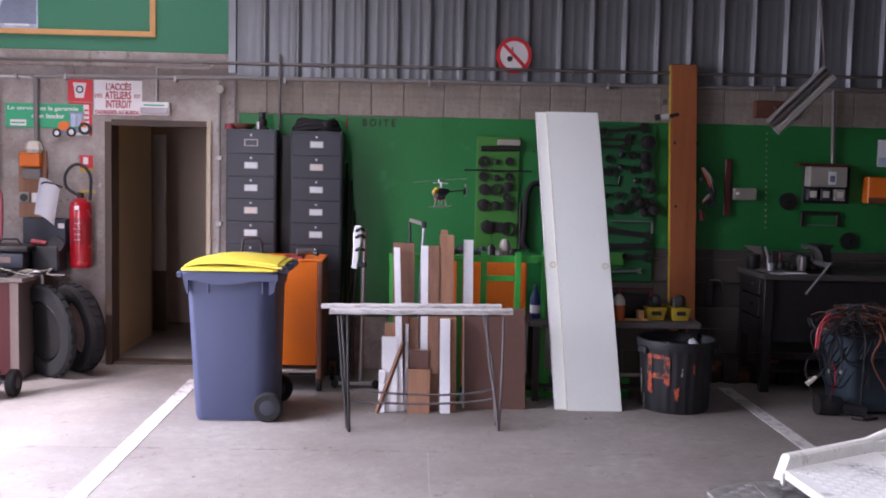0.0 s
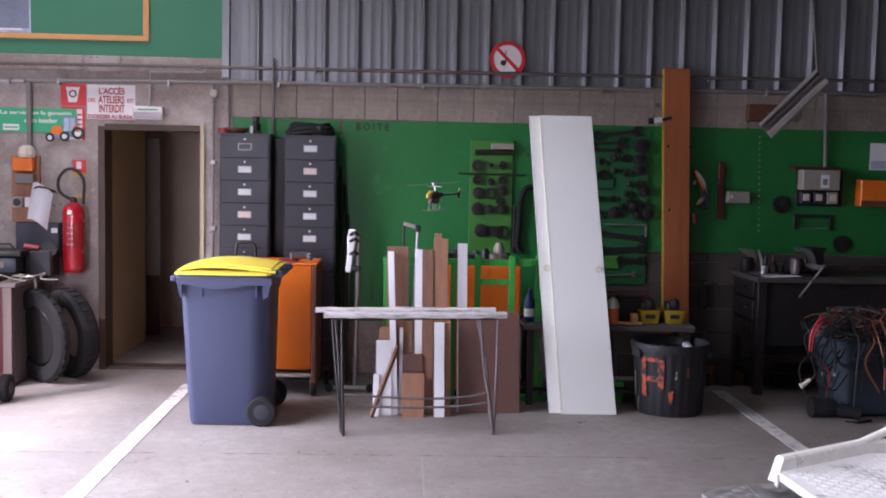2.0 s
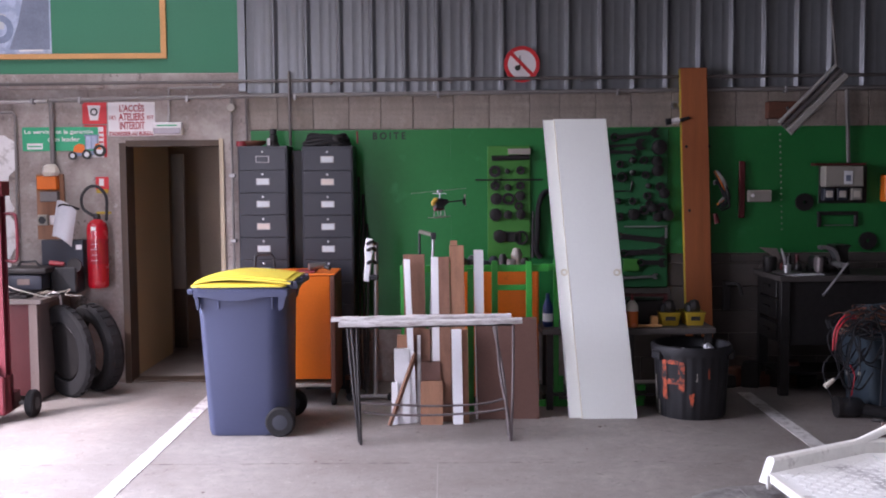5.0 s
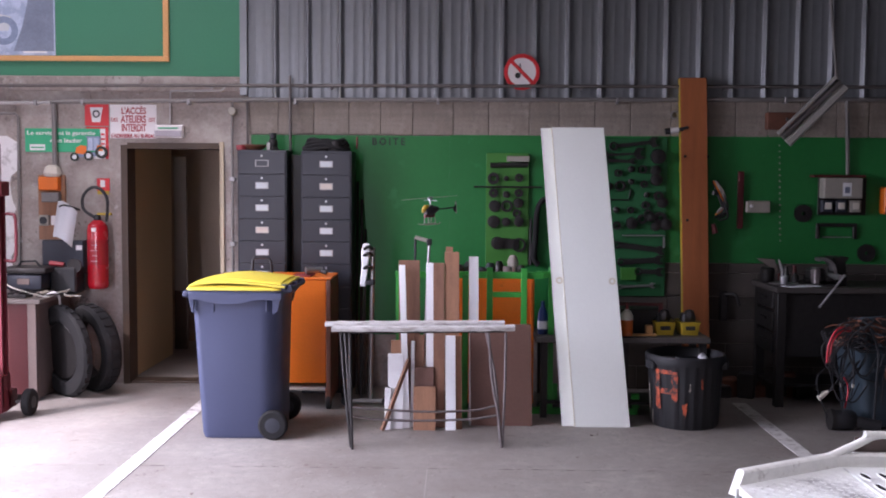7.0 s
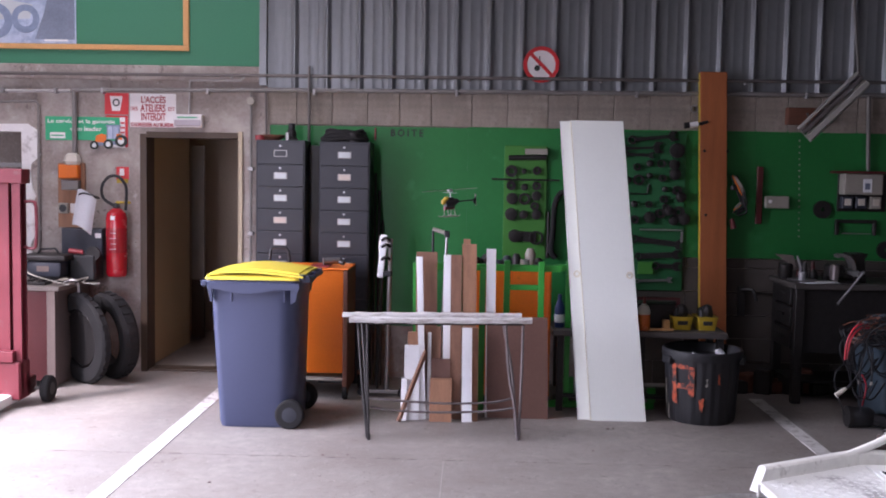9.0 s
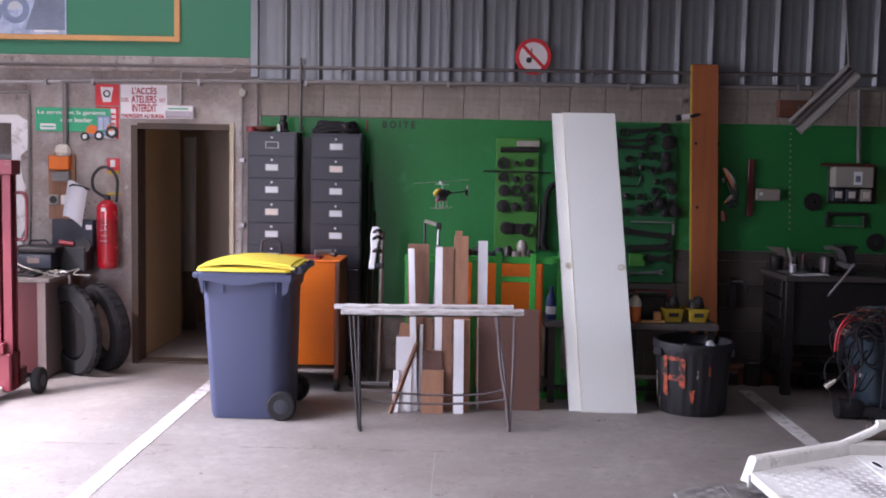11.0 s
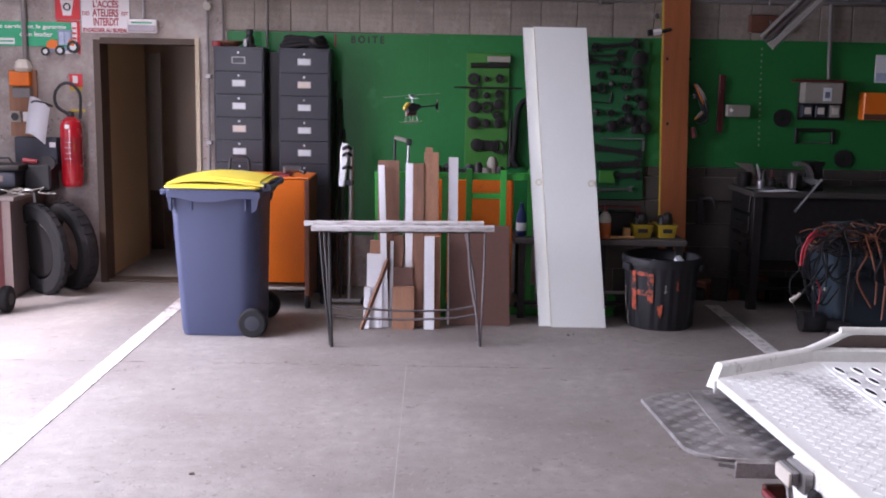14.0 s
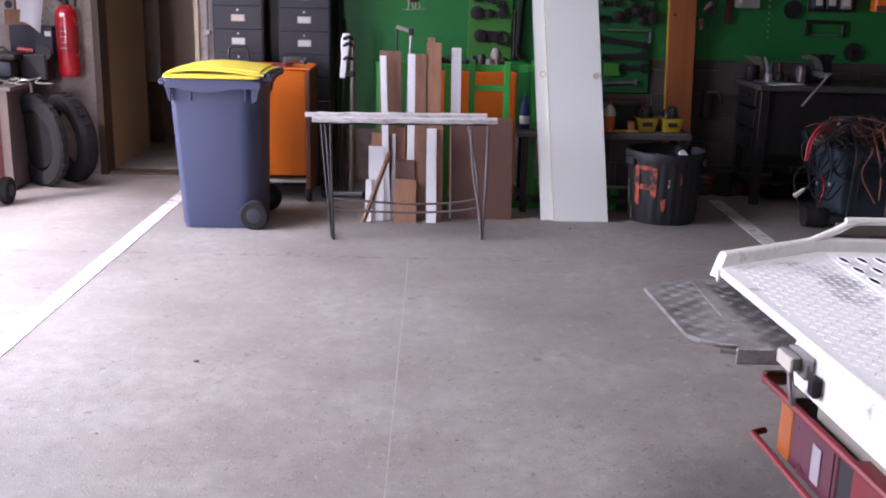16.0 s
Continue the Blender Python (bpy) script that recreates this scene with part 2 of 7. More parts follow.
M["red_lens"] = mat("red_lens", (0.3, 0.012, 0.02), 0.2, vary=0.08, bump=0.02, coat=0.5)
M["wine_lens"] = mat("dark_wine_lens", (0.115, 0.026, 0.05), 0.3, vary=0.08, bump=0.02, coat=0.5)
M["clear_lens"] = mat("clear_lens", (0.4, 0.36, 0.4), 0.2, vary=0.08, bump=0.02, coat=0.5)
M["cloth"] = mat("pale_plastic_visor", (0.62, 0.63, 0.68), 0.35, vary=0.08, bump=0.04)
M["teal"] = mat("dark_teal_plastic", (0.03, 0.045, 0.06), 0.5, vary=0.2)
M["copper"] = mat("copper_brown_cable", (0.2, 0.07, 0.038), 0.5, vary=0.1)
M["cable_red"] = mat("red_cable", (0.5, 0.02, 0.035), 0.45, vary=0.08)
M["ink"] = mat("black_ink", (0.02, 0.025, 0.02), 0.6, bump=0)
M["photo_sky"] = mat("pale_blue_print", (0.45, 0.52, 0.66), 0.35, vary=0.25, scale=5, bump=0.0, stain=(0.3, 0.36, 0.5), stain_at=0.52, stain_scale=7)
M["photo_mid"] = mat("grey_blue_print", (0.2, 0.25, 0.36), 0.35, vary=0.3, scale=14, bump=0.0)
M["photo_dark"] = mat("dark_slate_print", (0.17, 0.2, 0.27), 0.35, vary=0.25, scale=6, bump=0.0)
M["pink"] = mat("faded_pink_print", (0.5, 0.22, 0.28), 0.4, vary=0.1, bump=0.0)
M["grass"] = mat("outdoor_yard", (0.32, 0.3, 0.27), 0.9)
M["rust"] = mat("rusty_brown_steel", (0.13, 0.048, 0.028), 0.75, vary=0.3, scale=10)
M["tube"] = mat("grimy_enamel_reflector", (0.34, 0.325, 0.3), 0.45, vary=0.12)

# ---- building helpers ----
BASE = {}

def bm_new():
    return bmesh.new()

def merge(bm, tmp):
    me = bpy.data.meshes.new("tmp")
    tmp.to_mesh(me)
    tmp.free()
    bm.from_mesh(me)
    bpy.data.meshes.remove(me)
    return bm

def box(x0, x1, y0, y1, z0, z1, bev=0.0, bm=None, m=None, seg=1):
    t = bmesh.new()
    bmesh.ops.create_cube(t, size=1)
    for v in t.verts:
        v.co = Vector((x0 + (v.co.x + 0.5) * (x1 - x0), y0 + (v.co.y + 0.5) * (y1 - y0), z0 + (v.co.z + 0.5) * (z1 - z0)))
    if bev:
        bmesh.ops.bevel(t, geom=t.edges[:] + t.verts[:], offset=bev, segments=seg, affect='EDGES', profile=0.5)
    if m is not None:
        t.transform(m)
    return merge(bm, t) if bm is not None else t

def prism(poly, axis, a, b, bm=None, bev=0.0):
    """Polygon in the plane across an axis, from a to b along it."""
    t = bmesh.new()
    def put(p, w):
        return {"x": (w, p[0], p[1]), "y": (p[0], w, p[1]), "z": (p[0], p[1], w)}[axis]
    va = [t.verts.new(put(p, a)) for p in poly]
    vb = [t.verts.new(put(p, b)) for p in poly]
    t.faces.new(va)
    t.faces.new(vb)
    k = len(poly)
    for i in range(k):
        t.faces.new((va[i], va[(i + 1) % k], vb[(i + 1) % k], vb[i]))
    bmesh.ops.recalc_face_normals(t, faces=t.faces)
    if bev:
        bmesh.ops.bevel(t, geom=t.edges[:], offset=bev, segments=1, affect='EDGES')
    return merge(bm, t) if bm is not None else t

def smooth_line(pts, n=5):
    p = [Vector(q) for q in pts]
    p = [p[0] * 2 - p[1]] + p + [p[-1] * 2 - p[-2]]
    out = []
    for i in range(1, len(p) - 2):
        for k in range(n):
            u = k / n
            a, b, c, d = p[i - 1:i + 3]
            out.append(0.5 * ((2 * b) + (c - a) * u + (2 * a - 5 * b + 4 * c - d) * u * u + (3 * b - a - 3 * c + d) * u ** 3))
    out.append(p[-2])
    return out

def tube(pts, r, n=8, bm=None, smooth=0, closed=False):
    pts = smooth_line(pts, smooth) if smooth else [Vector(q) for q in pts]
    t = bmesh.new()
    rings = []
    up = None
    for i, p in enumerate(pts):
        if closed:
            d = pts[(i + 1) % len(pts)] - pts[i - 1]
        else:
            d = pts[min(i + 1, len(pts) - 1)] - pts[max(i - 1, 0)]
        d.normalize()
        if up is None:
            up = Vector((0, 0, 1)) if abs(d.z) < 0.9 else Vector((1, 0, 0))
        a = d.cross(up)
        if a.length < 1e-4:
            a = d.orthogonal()
        a.normalize()
        b = a.cross(d).normalized()
        up = b
        rr = r[i] if isinstance(r, (list, tuple)) else r
        rings.append([t.verts.new(p + (a * math.cos(k / n * math.tau) + b * math.sin(k / n * math.tau)) * rr) for k in range(n)])
    pairs = list(zip(rings, rings[1:])) + ([(rings[-1], rings[0])] if closed else [])
    for u, v in pairs:
        for k in range(n):
            t.faces.new((u[k], u[(k + 1) % n], v[(k + 1) % n], v[k]))
    if not closed:
        t.faces.new(rings[0])
        t.faces.new(rings[-1])
    bmesh.ops.recalc_face_normals(t, faces=t.faces)
    return merge(bm, t) if bm is not None else t

def lathe(profile, centre, n=24, axis="z", bm=None, closed=False, m=None):
    """Turns (radius, height) pairs round an axis through centre."""
    t = bmesh.new()
    rings = []
    for r, h in profile:
        if r < 1e-5:
            rings.append([t.verts.new((0, 0, h))])
        else:
            rings.append([t.verts.new((r * math.cos(k / n * math.tau), r * math.sin(k / n * math.tau), h)) for k in range(n)])
    for u, v in list(zip(rings, rings[1:])) + ([(rings[-1], rings[0])] if closed else []):
        for k in range(n):
            q = [u[k % len(u)], u[(k + 1) % len(u)], v[(k + 1) % len(v)], v[k % len(v)]]
            q = [w for i, w in enumerate(q) if w not in q[:i]]
            if len(q) > 2:
                t.faces.new(q)
    if not closed:
        for e in (rings[0], rings[-1]):
            if len(e) > 2:
                t.faces.new(e)
    bmesh.ops.recalc_face_normals(t, faces=t.faces)
    turn = {"z": Matrix(), "y": pose(0, 0, 0, 90), "x": pose(0, 0, 0, 0, 90)}[axis]
    t.transform(Matrix.Translation(centre) @ (m if m is not None else turn))
    return merge(bm, t) if bm is not None else t

def cyl(p0, p1, r, n=14, bm=None):
    return tube([p0, p1], r, n, bm)

def mesh_of(name, bm, material, flat=False):
    me = bpy.data.meshes.new(name)
    bm.to_mesh(me)
    bm.free()
    me.materials.append(material)
    if not flat:
        for f in me.polygons:
            f.use_smooth = True
        me.set_sharp_from_angle(angle=radians(31))
    return me

def thing(name, base, label, category, group="", kind=""):
    ob = new(name)
    ob.empty_display_size = 0.1
    ob.location = base
    BASE[ob.name] = Vector(base)
    return tagged(ob, label, category, group, kind)

def part(name, bm, material, parent, label=""):
    """One mesh under a thing or a part; bm is in world metres."""
    base = BASE[parent.name]
    bmesh.ops.translate(bm, verts=bm.verts, vec=-base)
    ob = new(name, mesh_of(name, bm, material))
    ob.parent = parent
    BASE[ob.name] = base
    return tagged(ob, label)

def solo(name, bm, material, label, category, group="", kind="", base=None):
    if base is None:
        lo = [min(v.co[i] for v in bm.verts) for i in range(3)]
        hi = [max(v.co[i] for v in bm.verts) for i in range(3)]
        base = ((lo[0] + hi[0]) / 2, (lo[1] + hi[1]) / 2, lo[2])
    base = Vector(base)
    bmesh.ops.translate(bm, verts=bm.verts, vec=-base)
    ob = new(name, mesh_of(name, bm, material))
    ob.location = base
    BASE[ob.name] = base
    return tagged(ob, label, category, group, kind)

def lettering(text, x, z, y, height, material, parent, width=None, align='CENTER', name="lettering", bold=0.0):
    """Words on a wall that faces the hall; x, z is the middle of the line."""
    cu = bpy.data.curves.new("tmp_text", 'FONT')
    cu.body, cu.size, cu.align_x, cu.align_y, cu.extrude, cu.offset = text, 1.0, align, 'CENTER', 0.002, bold
    tmp = new("tmp_text", cu)
    dg = bpy.context.evaluated_depsgraph_get()
    me = bpy.data.meshes.new_from_object(tmp.evaluated_get(dg))
    bpy.data.objects.remove(tmp)
    bm = bmesh.new()
    bm.from_mesh(me)
    bpy.data.meshes.remove(me)
    xs, ys = [v.co.x for v in bm.verts], [v.co.y for v in bm.verts]
    s = height / (max(ys) - min(ys))
    sx = width / (max(xs) - min(xs)) if width else s
    cx, cy = (max(xs) + min(xs)) / 2, (max(ys) + min(ys)) / 2
    for v in bm.verts:
        v.co = Vector((x + (v.co.x - cx) * sx, y - v.co.z, z + (v.co.y - cy) * s))
    return part(name, bm, material, parent)


# ---- the hall ----
WY = WALL_Y
DOOR = (-2.675, -1.846, 2.05)           # doorway x from, x to, height
HOLE = (-4.55, -3.72, 0.85, 2.05)       # opening in the wall beside the bench

ground = solo("ground", box(-60, 60, -60, 60, -0.3, -0.06), M["grass"], "pale yard ground outside the workshop", "ground", kind="structure")
floor = solo("floor", box(HALL_X0, HALL_X1, -6.0, 12.6, -0.055, -0.0015), M["joint"], "grey concrete workshop floor cast in slabs", "floor", kind="structure", base=(0, 0, 0))

def wall_y(name, y0, y1, x0, x1, z1, gaps, material, label):
    """A wall across y with rectangular openings (x0, x1, z0, z1)."""
    bm = bm_new()
    xs = sorted({x0, x1, *[g[0] for g in gaps], *[g[1] for g in gaps]})
    for a, b in zip(xs, xs[1:]):
        cuts = sorted((g[2], g[3]) for g in gaps if g[0] <= a and g[1] >= b)
        z = 0.0
        for lo, hi in cuts:
            if lo > z + 0.01:
                box(a, b, y0, y1, z, lo, bm=bm)
            z = hi
        if z < z1:
            box(a, b, y0, y1, z, z1, bm=bm)
    return solo(name, bm, material, label, "wall", kind="structure", base=((x0 + x1) / 2, y0, 0))

wall_back = wall_y("wall_north", WY, WY + 0.22, HALL_X0 - 0.2, HALL_X1 + 0.2, ROOF, [(DOOR[0], DOOR[1], 0, DOOR[2]), HOLE], M["render"], "rough grey cement wall with a doorway")
# unseen wall placed to block the front daylight from the right corner
mask_wall_front = wall_y("wall_south", HALL_Y0 - 0.22, HALL_Y0, HALL_X0 - 0.2, HALL_X1 + 0.2, ROOF, [(FRONT[0], FRONT[1], 0, FRONT[2])], M["hall"], "unseen grey cement wall with a wide open gate")
bm = bm_new()
box(HALL_X0 - 0.2, HALL_X0, HALL_Y0, GATE[0], 0, ROOF, bm=bm)
box(HALL_X0 - 0.2, HALL_X0, GATE[1], WY, 0, ROOF, bm=bm)
box(HALL_X0 - 0.2, HALL_X0, GATE[0], GATE[1], GATE[2], ROOF, bm=bm)
solo("wall_west", bm, M["render"], "unseen grey cement wall with a wide open gate", "wall", kind="structure")
solo("wall_east", box(HALL_X1, HALL_X1 + 0.2, HALL_Y0, WY, 0, ROOF), M["hall"], "unseen plain dark grey wall that cuts bounced light", "wall", kind="structure")
xs = sorted({HALL_X0 - 0.2, HALL_X1 + 0.2, *[r[0] for r in TOP_LAMPS], *[r[1] for r in TOP_LAMPS]})
bm = bm_new()
for a, b in zip(xs, xs[1:]):
    y = HALL_Y0 - 0.22
    for r in TOP_LAMPS:
        if r[0] <= a and r[1] >= b:
            box(a, b, y, r[2], ROOF, ROOF + 0.1, bm=bm)
            y = r[3]
    box(a, b, y, WY + 0.22, ROOF, ROOF + 0.1, bm=bm)
solo("ceiling", bm, M["roof"], "unseen dark sheet roof of the hall that cuts bounced light", "ceiling", kind="structure")
# unseen shafts keep the added top lamps off the right wall; caps stop the sun
for a, b, c, e, h, w in TOP_LAMPS:
    sk = bm_new()
    box(a - 0.08, a, c, e, ROOF + 0.1, ROOF + h, bm=sk)
    box(b, b + 0.08, c, e, ROOF + 0.1, ROOF + h, bm=sk)
    box(a - 0.08, b + 0.08, c - 0.08, c, ROOF + 0.1, ROOF + h, bm=sk)
    box(a - 0.08, b + 0.08, e, e + 0.08, ROOF + 0.1, ROOF + h, bm=sk)
    solo("rooflight_shaft", sk, M["roof"], "unseen shaft added to narrow a top lamp", "rooflight", kind="structure")
    solo("rooflight_sheet", box(a, b, c, e, ROOF + h + 0.02, ROOF + h + 0.06), M["milky"], "unseen opaque cap closing a top lamp's shaft", "rooflight", kind="structure")

# corridor behind the doorway; its wall colours are lightened in place of fill light
cx0, cx1, cy1 = DOOR[0] - 0.02, -0.9, 11.0
solo("corridor_wall_west", box(cx0 - 0.1, cx0, WY + 0.22, 10.15, 0, 2.6), M["corridor"], "beige painted corridor wall", "wall", kind="structure")
solo("corridor_wall_far_west", box(cx0 - 0.5, cx0 - 0.4, 10.15, cy1, 0, 2.6), M["corridor_lifted"], "brown corridor wall with its colour lightened", "wall", kind="structure")
solo("corridor_return", box(cx0 - 0.4, cx0 - 0.1, 10.05, 10.15, 0, 2.6), M["corridor_lifted"], "brown corridor wall corner", "wall", kind="structure")
solo("corridor_wall_east", box(cx1, cx1 + 0.1, WY + 0.22, cy1, 0, 2.6), M["corridor_lifted"], "brown corridor wall with its colour lightened", "wall", kind="structure")
solo("corridor_wall_end", box(cx0 - 0.5, cx1 + 0.1, cy1, cy1 + 0.1, 0, 2.6), M["corridor_lifted"], "brown end wall of the corridor, colour lightened", "wall", kind="structure")
solo("corridor_ceiling", box(cx0 - 0.5, cx1 + 0.1, WY + 0.22, cy1 + 0.1, 2.6, 2.7), M["corridor_lifted"], "brown corridor ceiling", "ceiling", kind="structure")
d = thing("corridor_door", (cx0 + 0.1, 10.4, 0), "pale grey door standing ajar in the dark corridor", "door")
part("leaf", box(cx0 - 0.05, cx0 + 0.08, 10.4, 10.44, 0.62, 2.0, 0.004), M["grey_box"], d)
part("kick_plate", box(cx0 - 0.05, cx0 + 0.08, 10.398, 10.442, 0.01, 0.62, 0.003), M["jamb"], d)

# side room seen through the opening beside the bench
solo("side_room_wall", box(-6.2, -3.2, 10.6, 10.7, 0, 2.8), M["render"], "grey wall of a side room", "wall", kind="structure")
solo("side_room_ceiling", box(-6.2, -3.2, WY + 0.22, 10.7, 2.8, 2.9), M["render"], "grey ceiling of a side room", "ceiling", kind="structure")
solo("side_room_wall_east", box(-3.3, -3.2, WY + 0.22, 10.6, 0, 2.8), M["render"], "grey side room wall", "wall", kind="structure")
solo("side_room_floor", box(-6.2, -3.2, WY + 0.22, 10.7, -0.05, 0.0), M["render"], "concrete side room floor", "floor", kind="structure")
rk = thing("storage_rack", (-4.3, 9.8, 0), "dark steel storage rack in a side room", "rack")
for x in (-4.6, -3.85):
    part("upright", box(x, x + 0.05, 9.8, 9.85, 0, 2.0), M["navy"], rk)
for z in (0.9, 1.35, 1.75):
    part("shelf", box(-4.6, -3.8, 9.8, 10.2, z, z + 0.04), M["steel"], rk)

# white plaster round the opening
bm = bm_new()
rng = random.Random(4)
edge = [(HOLE[1], HOLE[2] - 0.05)]
z = HOLE[2] - 0.05
while z < HOLE[3] + 0.06:
    edge.append((HOLE[1] + 0.06 + rng.random() * 0.11, z))
    z += 0.07
edge += [(HOLE[1] + 0.05, HOLE[3] + 0.07), (HOLE[0], HOLE[3] + 0.05), (HOLE[0], HOLE[3]), (HOLE[1], HOLE[3])]
solo("trim_plaster", prism(edge, "y", WY - 0.012, WY - 0.001), M["plaster"], "broken white plaster edge round an opening", "trim", kind="structure")

# door frame; the right post's pale colour includes the light on it
dw = thing("door_1", (DOOR[0], WY, 0), "doorless passage with a worn wooden frame", "door frame", kind="structure")
part("frame_post", box(DOOR[0] - 0.02, DOOR[0] + 0.035, WY - 0.015, WY + 0.2, 0, DOOR[2]), M["jamb"], dw)
part("frame_post", box(DOOR[1] - 0.005, DOOR[1] + 0.03, WY - 0.02, WY + 0.2, 0, DOOR[2] + 0.03), M["jamb_lit"], dw)
part("lintel", box(DOOR[0] + 0.035, DOOR[1] - 0.005, WY - 0.012, WY + 0.2, DOOR[2] - 0.03, DOOR[2] + 0.02), M["jamb"], dw)
part("threshold", box(DOOR[0] + 0.035, DOOR[1] - 0.02, WY + 0.02, WY + 0.2, -0.004, 0.02, 0.004), M["jamb"], dw)

# concrete ledge and upper panel with framed picture
solo("ledge", box(-4.6, -1.665, WY - 0.05, WY - 0.001, 2.50, 2.625, 0.006), M["render"], "weathered concrete ledge above the doorway", "ledge", kind="structure")
solo("upper_panel", box(-4.69, -1.665, WY - 0.03, WY - 0.001, 2.628, ROOF - 0.02), M["green_panel"], "dull blue-green painted wall panel", "wall panel", kind="structure")
fr = thing("picture_board", (-3.3, WY - 0.03, 2.75), "pine moulding frame on the green panel", "frame")
for n_, b_ in (("bottom_rail", box(-4.6, -2.263, WY - 0.055, WY - 0.031, 2.748, 2.792, 0.004)), ("side_rail", box(-2.312, -2.263, WY - 0.056, WY - 0.031, 2.793, 4.2, 0.004)), ("top_rail", box(-4.6, -2.263, WY - 0.055, WY - 0.031, 4.201, 4.245, 0.004))):
    part(n_, b_, M["frame_wood"], fr)
po = thing("poster", (-3.8, WY - 0.032, 2.795), "faded glossy poster of a tractor at work", "poster")
part("sheet", box(-4.55, -3.228, WY - 0.036, WY - 0.031, 2.796, 3.75), M["photo_sky"], po)
part("hill", prism([(-3.58, 2.83), (-3.24, 2.83), (-3.24, 3.5), (-3.42, 3.4), (-3.5, 3.05)], "y", WY - 0.038, WY - 0.036), M["photo_dark"], po)
part("tractor_body", prism([(-4.3, 2.98), (-3.62, 3.0), (-3.6, 3.12), (-3.82, 3.16), (-3.84, 3.32), (-4.2, 3.34), (-4.3, 3.15)], "y", WY - 0.039, WY - 0.036), M["card"], po)
for x, z, r in ((-3.66, 3.0, 0.12), (-3.92, 2.98, 0.15), (-4.25, 3.0, 0.14)):
    part("tyre", lathe([(r, 0), (r, 0.004), (r * 0.55, 0.004), (r * 0.55, 0)], (x, WY - 0.036, z), 20, "y", closed=True), M["photo_mid"], po)
part("caption_bar", box(-3.5, -3.3, WY - 0.04, WY - 0.036, 2.815, 2.83), M["paper"], po)

# corrugated sheet cladding
def rib_panel(x0, ribs, pitch=0.2736, z0=2.455, z1=ROOF - 0.01, d=0.04):
    bm = bm_new()
    prof = []
    for k in range(ribs):
        a = x0 + k * pitch
        prof += [(a, 0.0), (a + 0.055, 0.0), (a + 0.06, 0.0012), (a + 0.072, 0.0012), (a + 0.077, 0.0), (a + 0.135, 0.0), (a + 0.14, 0.0012), (a + 0.152, 0.0012), (a + 0.157, 0.0), (a + 0.2, 0.0), (a + 0.208, 0.004), (a + 0.215, 0.014), (a + 0.221, 0.026), (a + 0.228, 0.032), (a + 0.237, 0.032), (a + 0.244, 0.026), (a + 0.25, 0.014), (a + 0.257, 0.004), (a + 0.265, 0.0)]
    prof.append((x0 + ribs * pitch, 0.0))
    vs = [[bm.verts.new((x, WY - 0.012 - y, z)) for x, y in prof] for z in (z0, z1)]
    for i in range(len(prof) - 1):
        bm.faces.new((vs[0][i], vs[0][i + 1], vs[1][i + 1], vs[1][i]))
    bm.normal_update()
    bmesh.ops.solidify(bm, geom=bm.faces[:], thickness=-0.002)
    return bm
clad = thing("cladding", (1.0, WY, 2.455), "grey ribbed steel sheet cladding on the upper wall", "cladding", kind="structure")
x = -1.604
for k in range(5):
    part("sheet", rib_panel(x, 5), M["siding"], clad)
    x += 5 * 0.2736
part("edge_trim", box(-1.665, -1.606, WY - 0.06, WY - 0.001, 2.47, ROOF - 0.01), M["siding"], clad)

# block course above the board and below it
def blocks(name, label, x0, x1, zs, lengths, y=WY, seed=1, material="block"):
    th = thing(name, ((x0 + x1) / 2, y, zs[0][0]), label, "blockwork", kind="structure")
    part("mortar_bed", box(x0, x1, y - 0.012, y - 0.001, zs[0][0], zs[-1][1]), M["mortar"], th)
    cache = {}
    r = random.Random(seed)
    for row, (z0, z1) in enumerate(zs):
        x = x0 - (lengths[0] / 2 if row % 2 else 0)
        while x < x1:
            w = r.choice(lengths)
            a, b = max(x, x0), min(x + w, x1)
            key = (round(b - a, 3), round(z1 - z0, 3))
            if b - a > 0.05:
                if key not in cache:
                    cache[key] = mesh_of("block", box(0.003, key[0] - 0.003, 0, 0.02, 0.003, key[1] - 0.003, 0.004), M[material])
                o = new("block", cache[key])
                o.parent = th
                o.location = Vector((a, y - 0.02 - r.random() * 0.003, z0)) - BASE[th.name]
            x += w
    return th

# pipes along the wall
def pipe_run(name, label, pts, r, material, clips=(), cat="pipe"):
    th = thing(name, pts[0], label, cat)
    part("run", tube(pts, r, 10), material, th)
    for c in clips:
        part("clip", box(c[0] - 0.012, c[0] + 0.012, WY - 0.075, WY - 0.001, c[2] - r - 0.008, c[2] + r + 0.008, 0.003), M["steel"], th)
    return th
PY = WY - 0.075
pipe_run("air_pipe", "long dark steel air pipe along the wall", [(-4.6, PY, 2.535), (-1.62, PY, 2.55), (6.8, PY, 2.575)], 0.014, M["pipe_dark"], [(x, 0, 2.55 + x * 0.003) for x in (-3.6, -2.7, -1.9, -0.9, 0.1, 1.2, 2.4, 3.3)])
pipe_run("cable_conduit", "grey conduit along the foot of the cladding", [(-3.25, PY + 0.02, 2.405), (-1.6, PY + 0.02, 2.43), (6.8, PY + 0.02, 2.485)], 0.018, M["pipe"], [(x, 0, 2.43 + x * 0.008) for x in (-3.0, -2.1, -1.2, 0.0, 1.5, 2.9)])
pipe_run("cable_conduit", "pale plastic conduit on the cement wall", [(-4.6, PY + 0.04, 2.385), (-3.28, PY + 0.04, 2.40)], 0.014, M["pipe_white"], [(-3.4, 0, 2.4), (-3.85, 0, 2.395)])
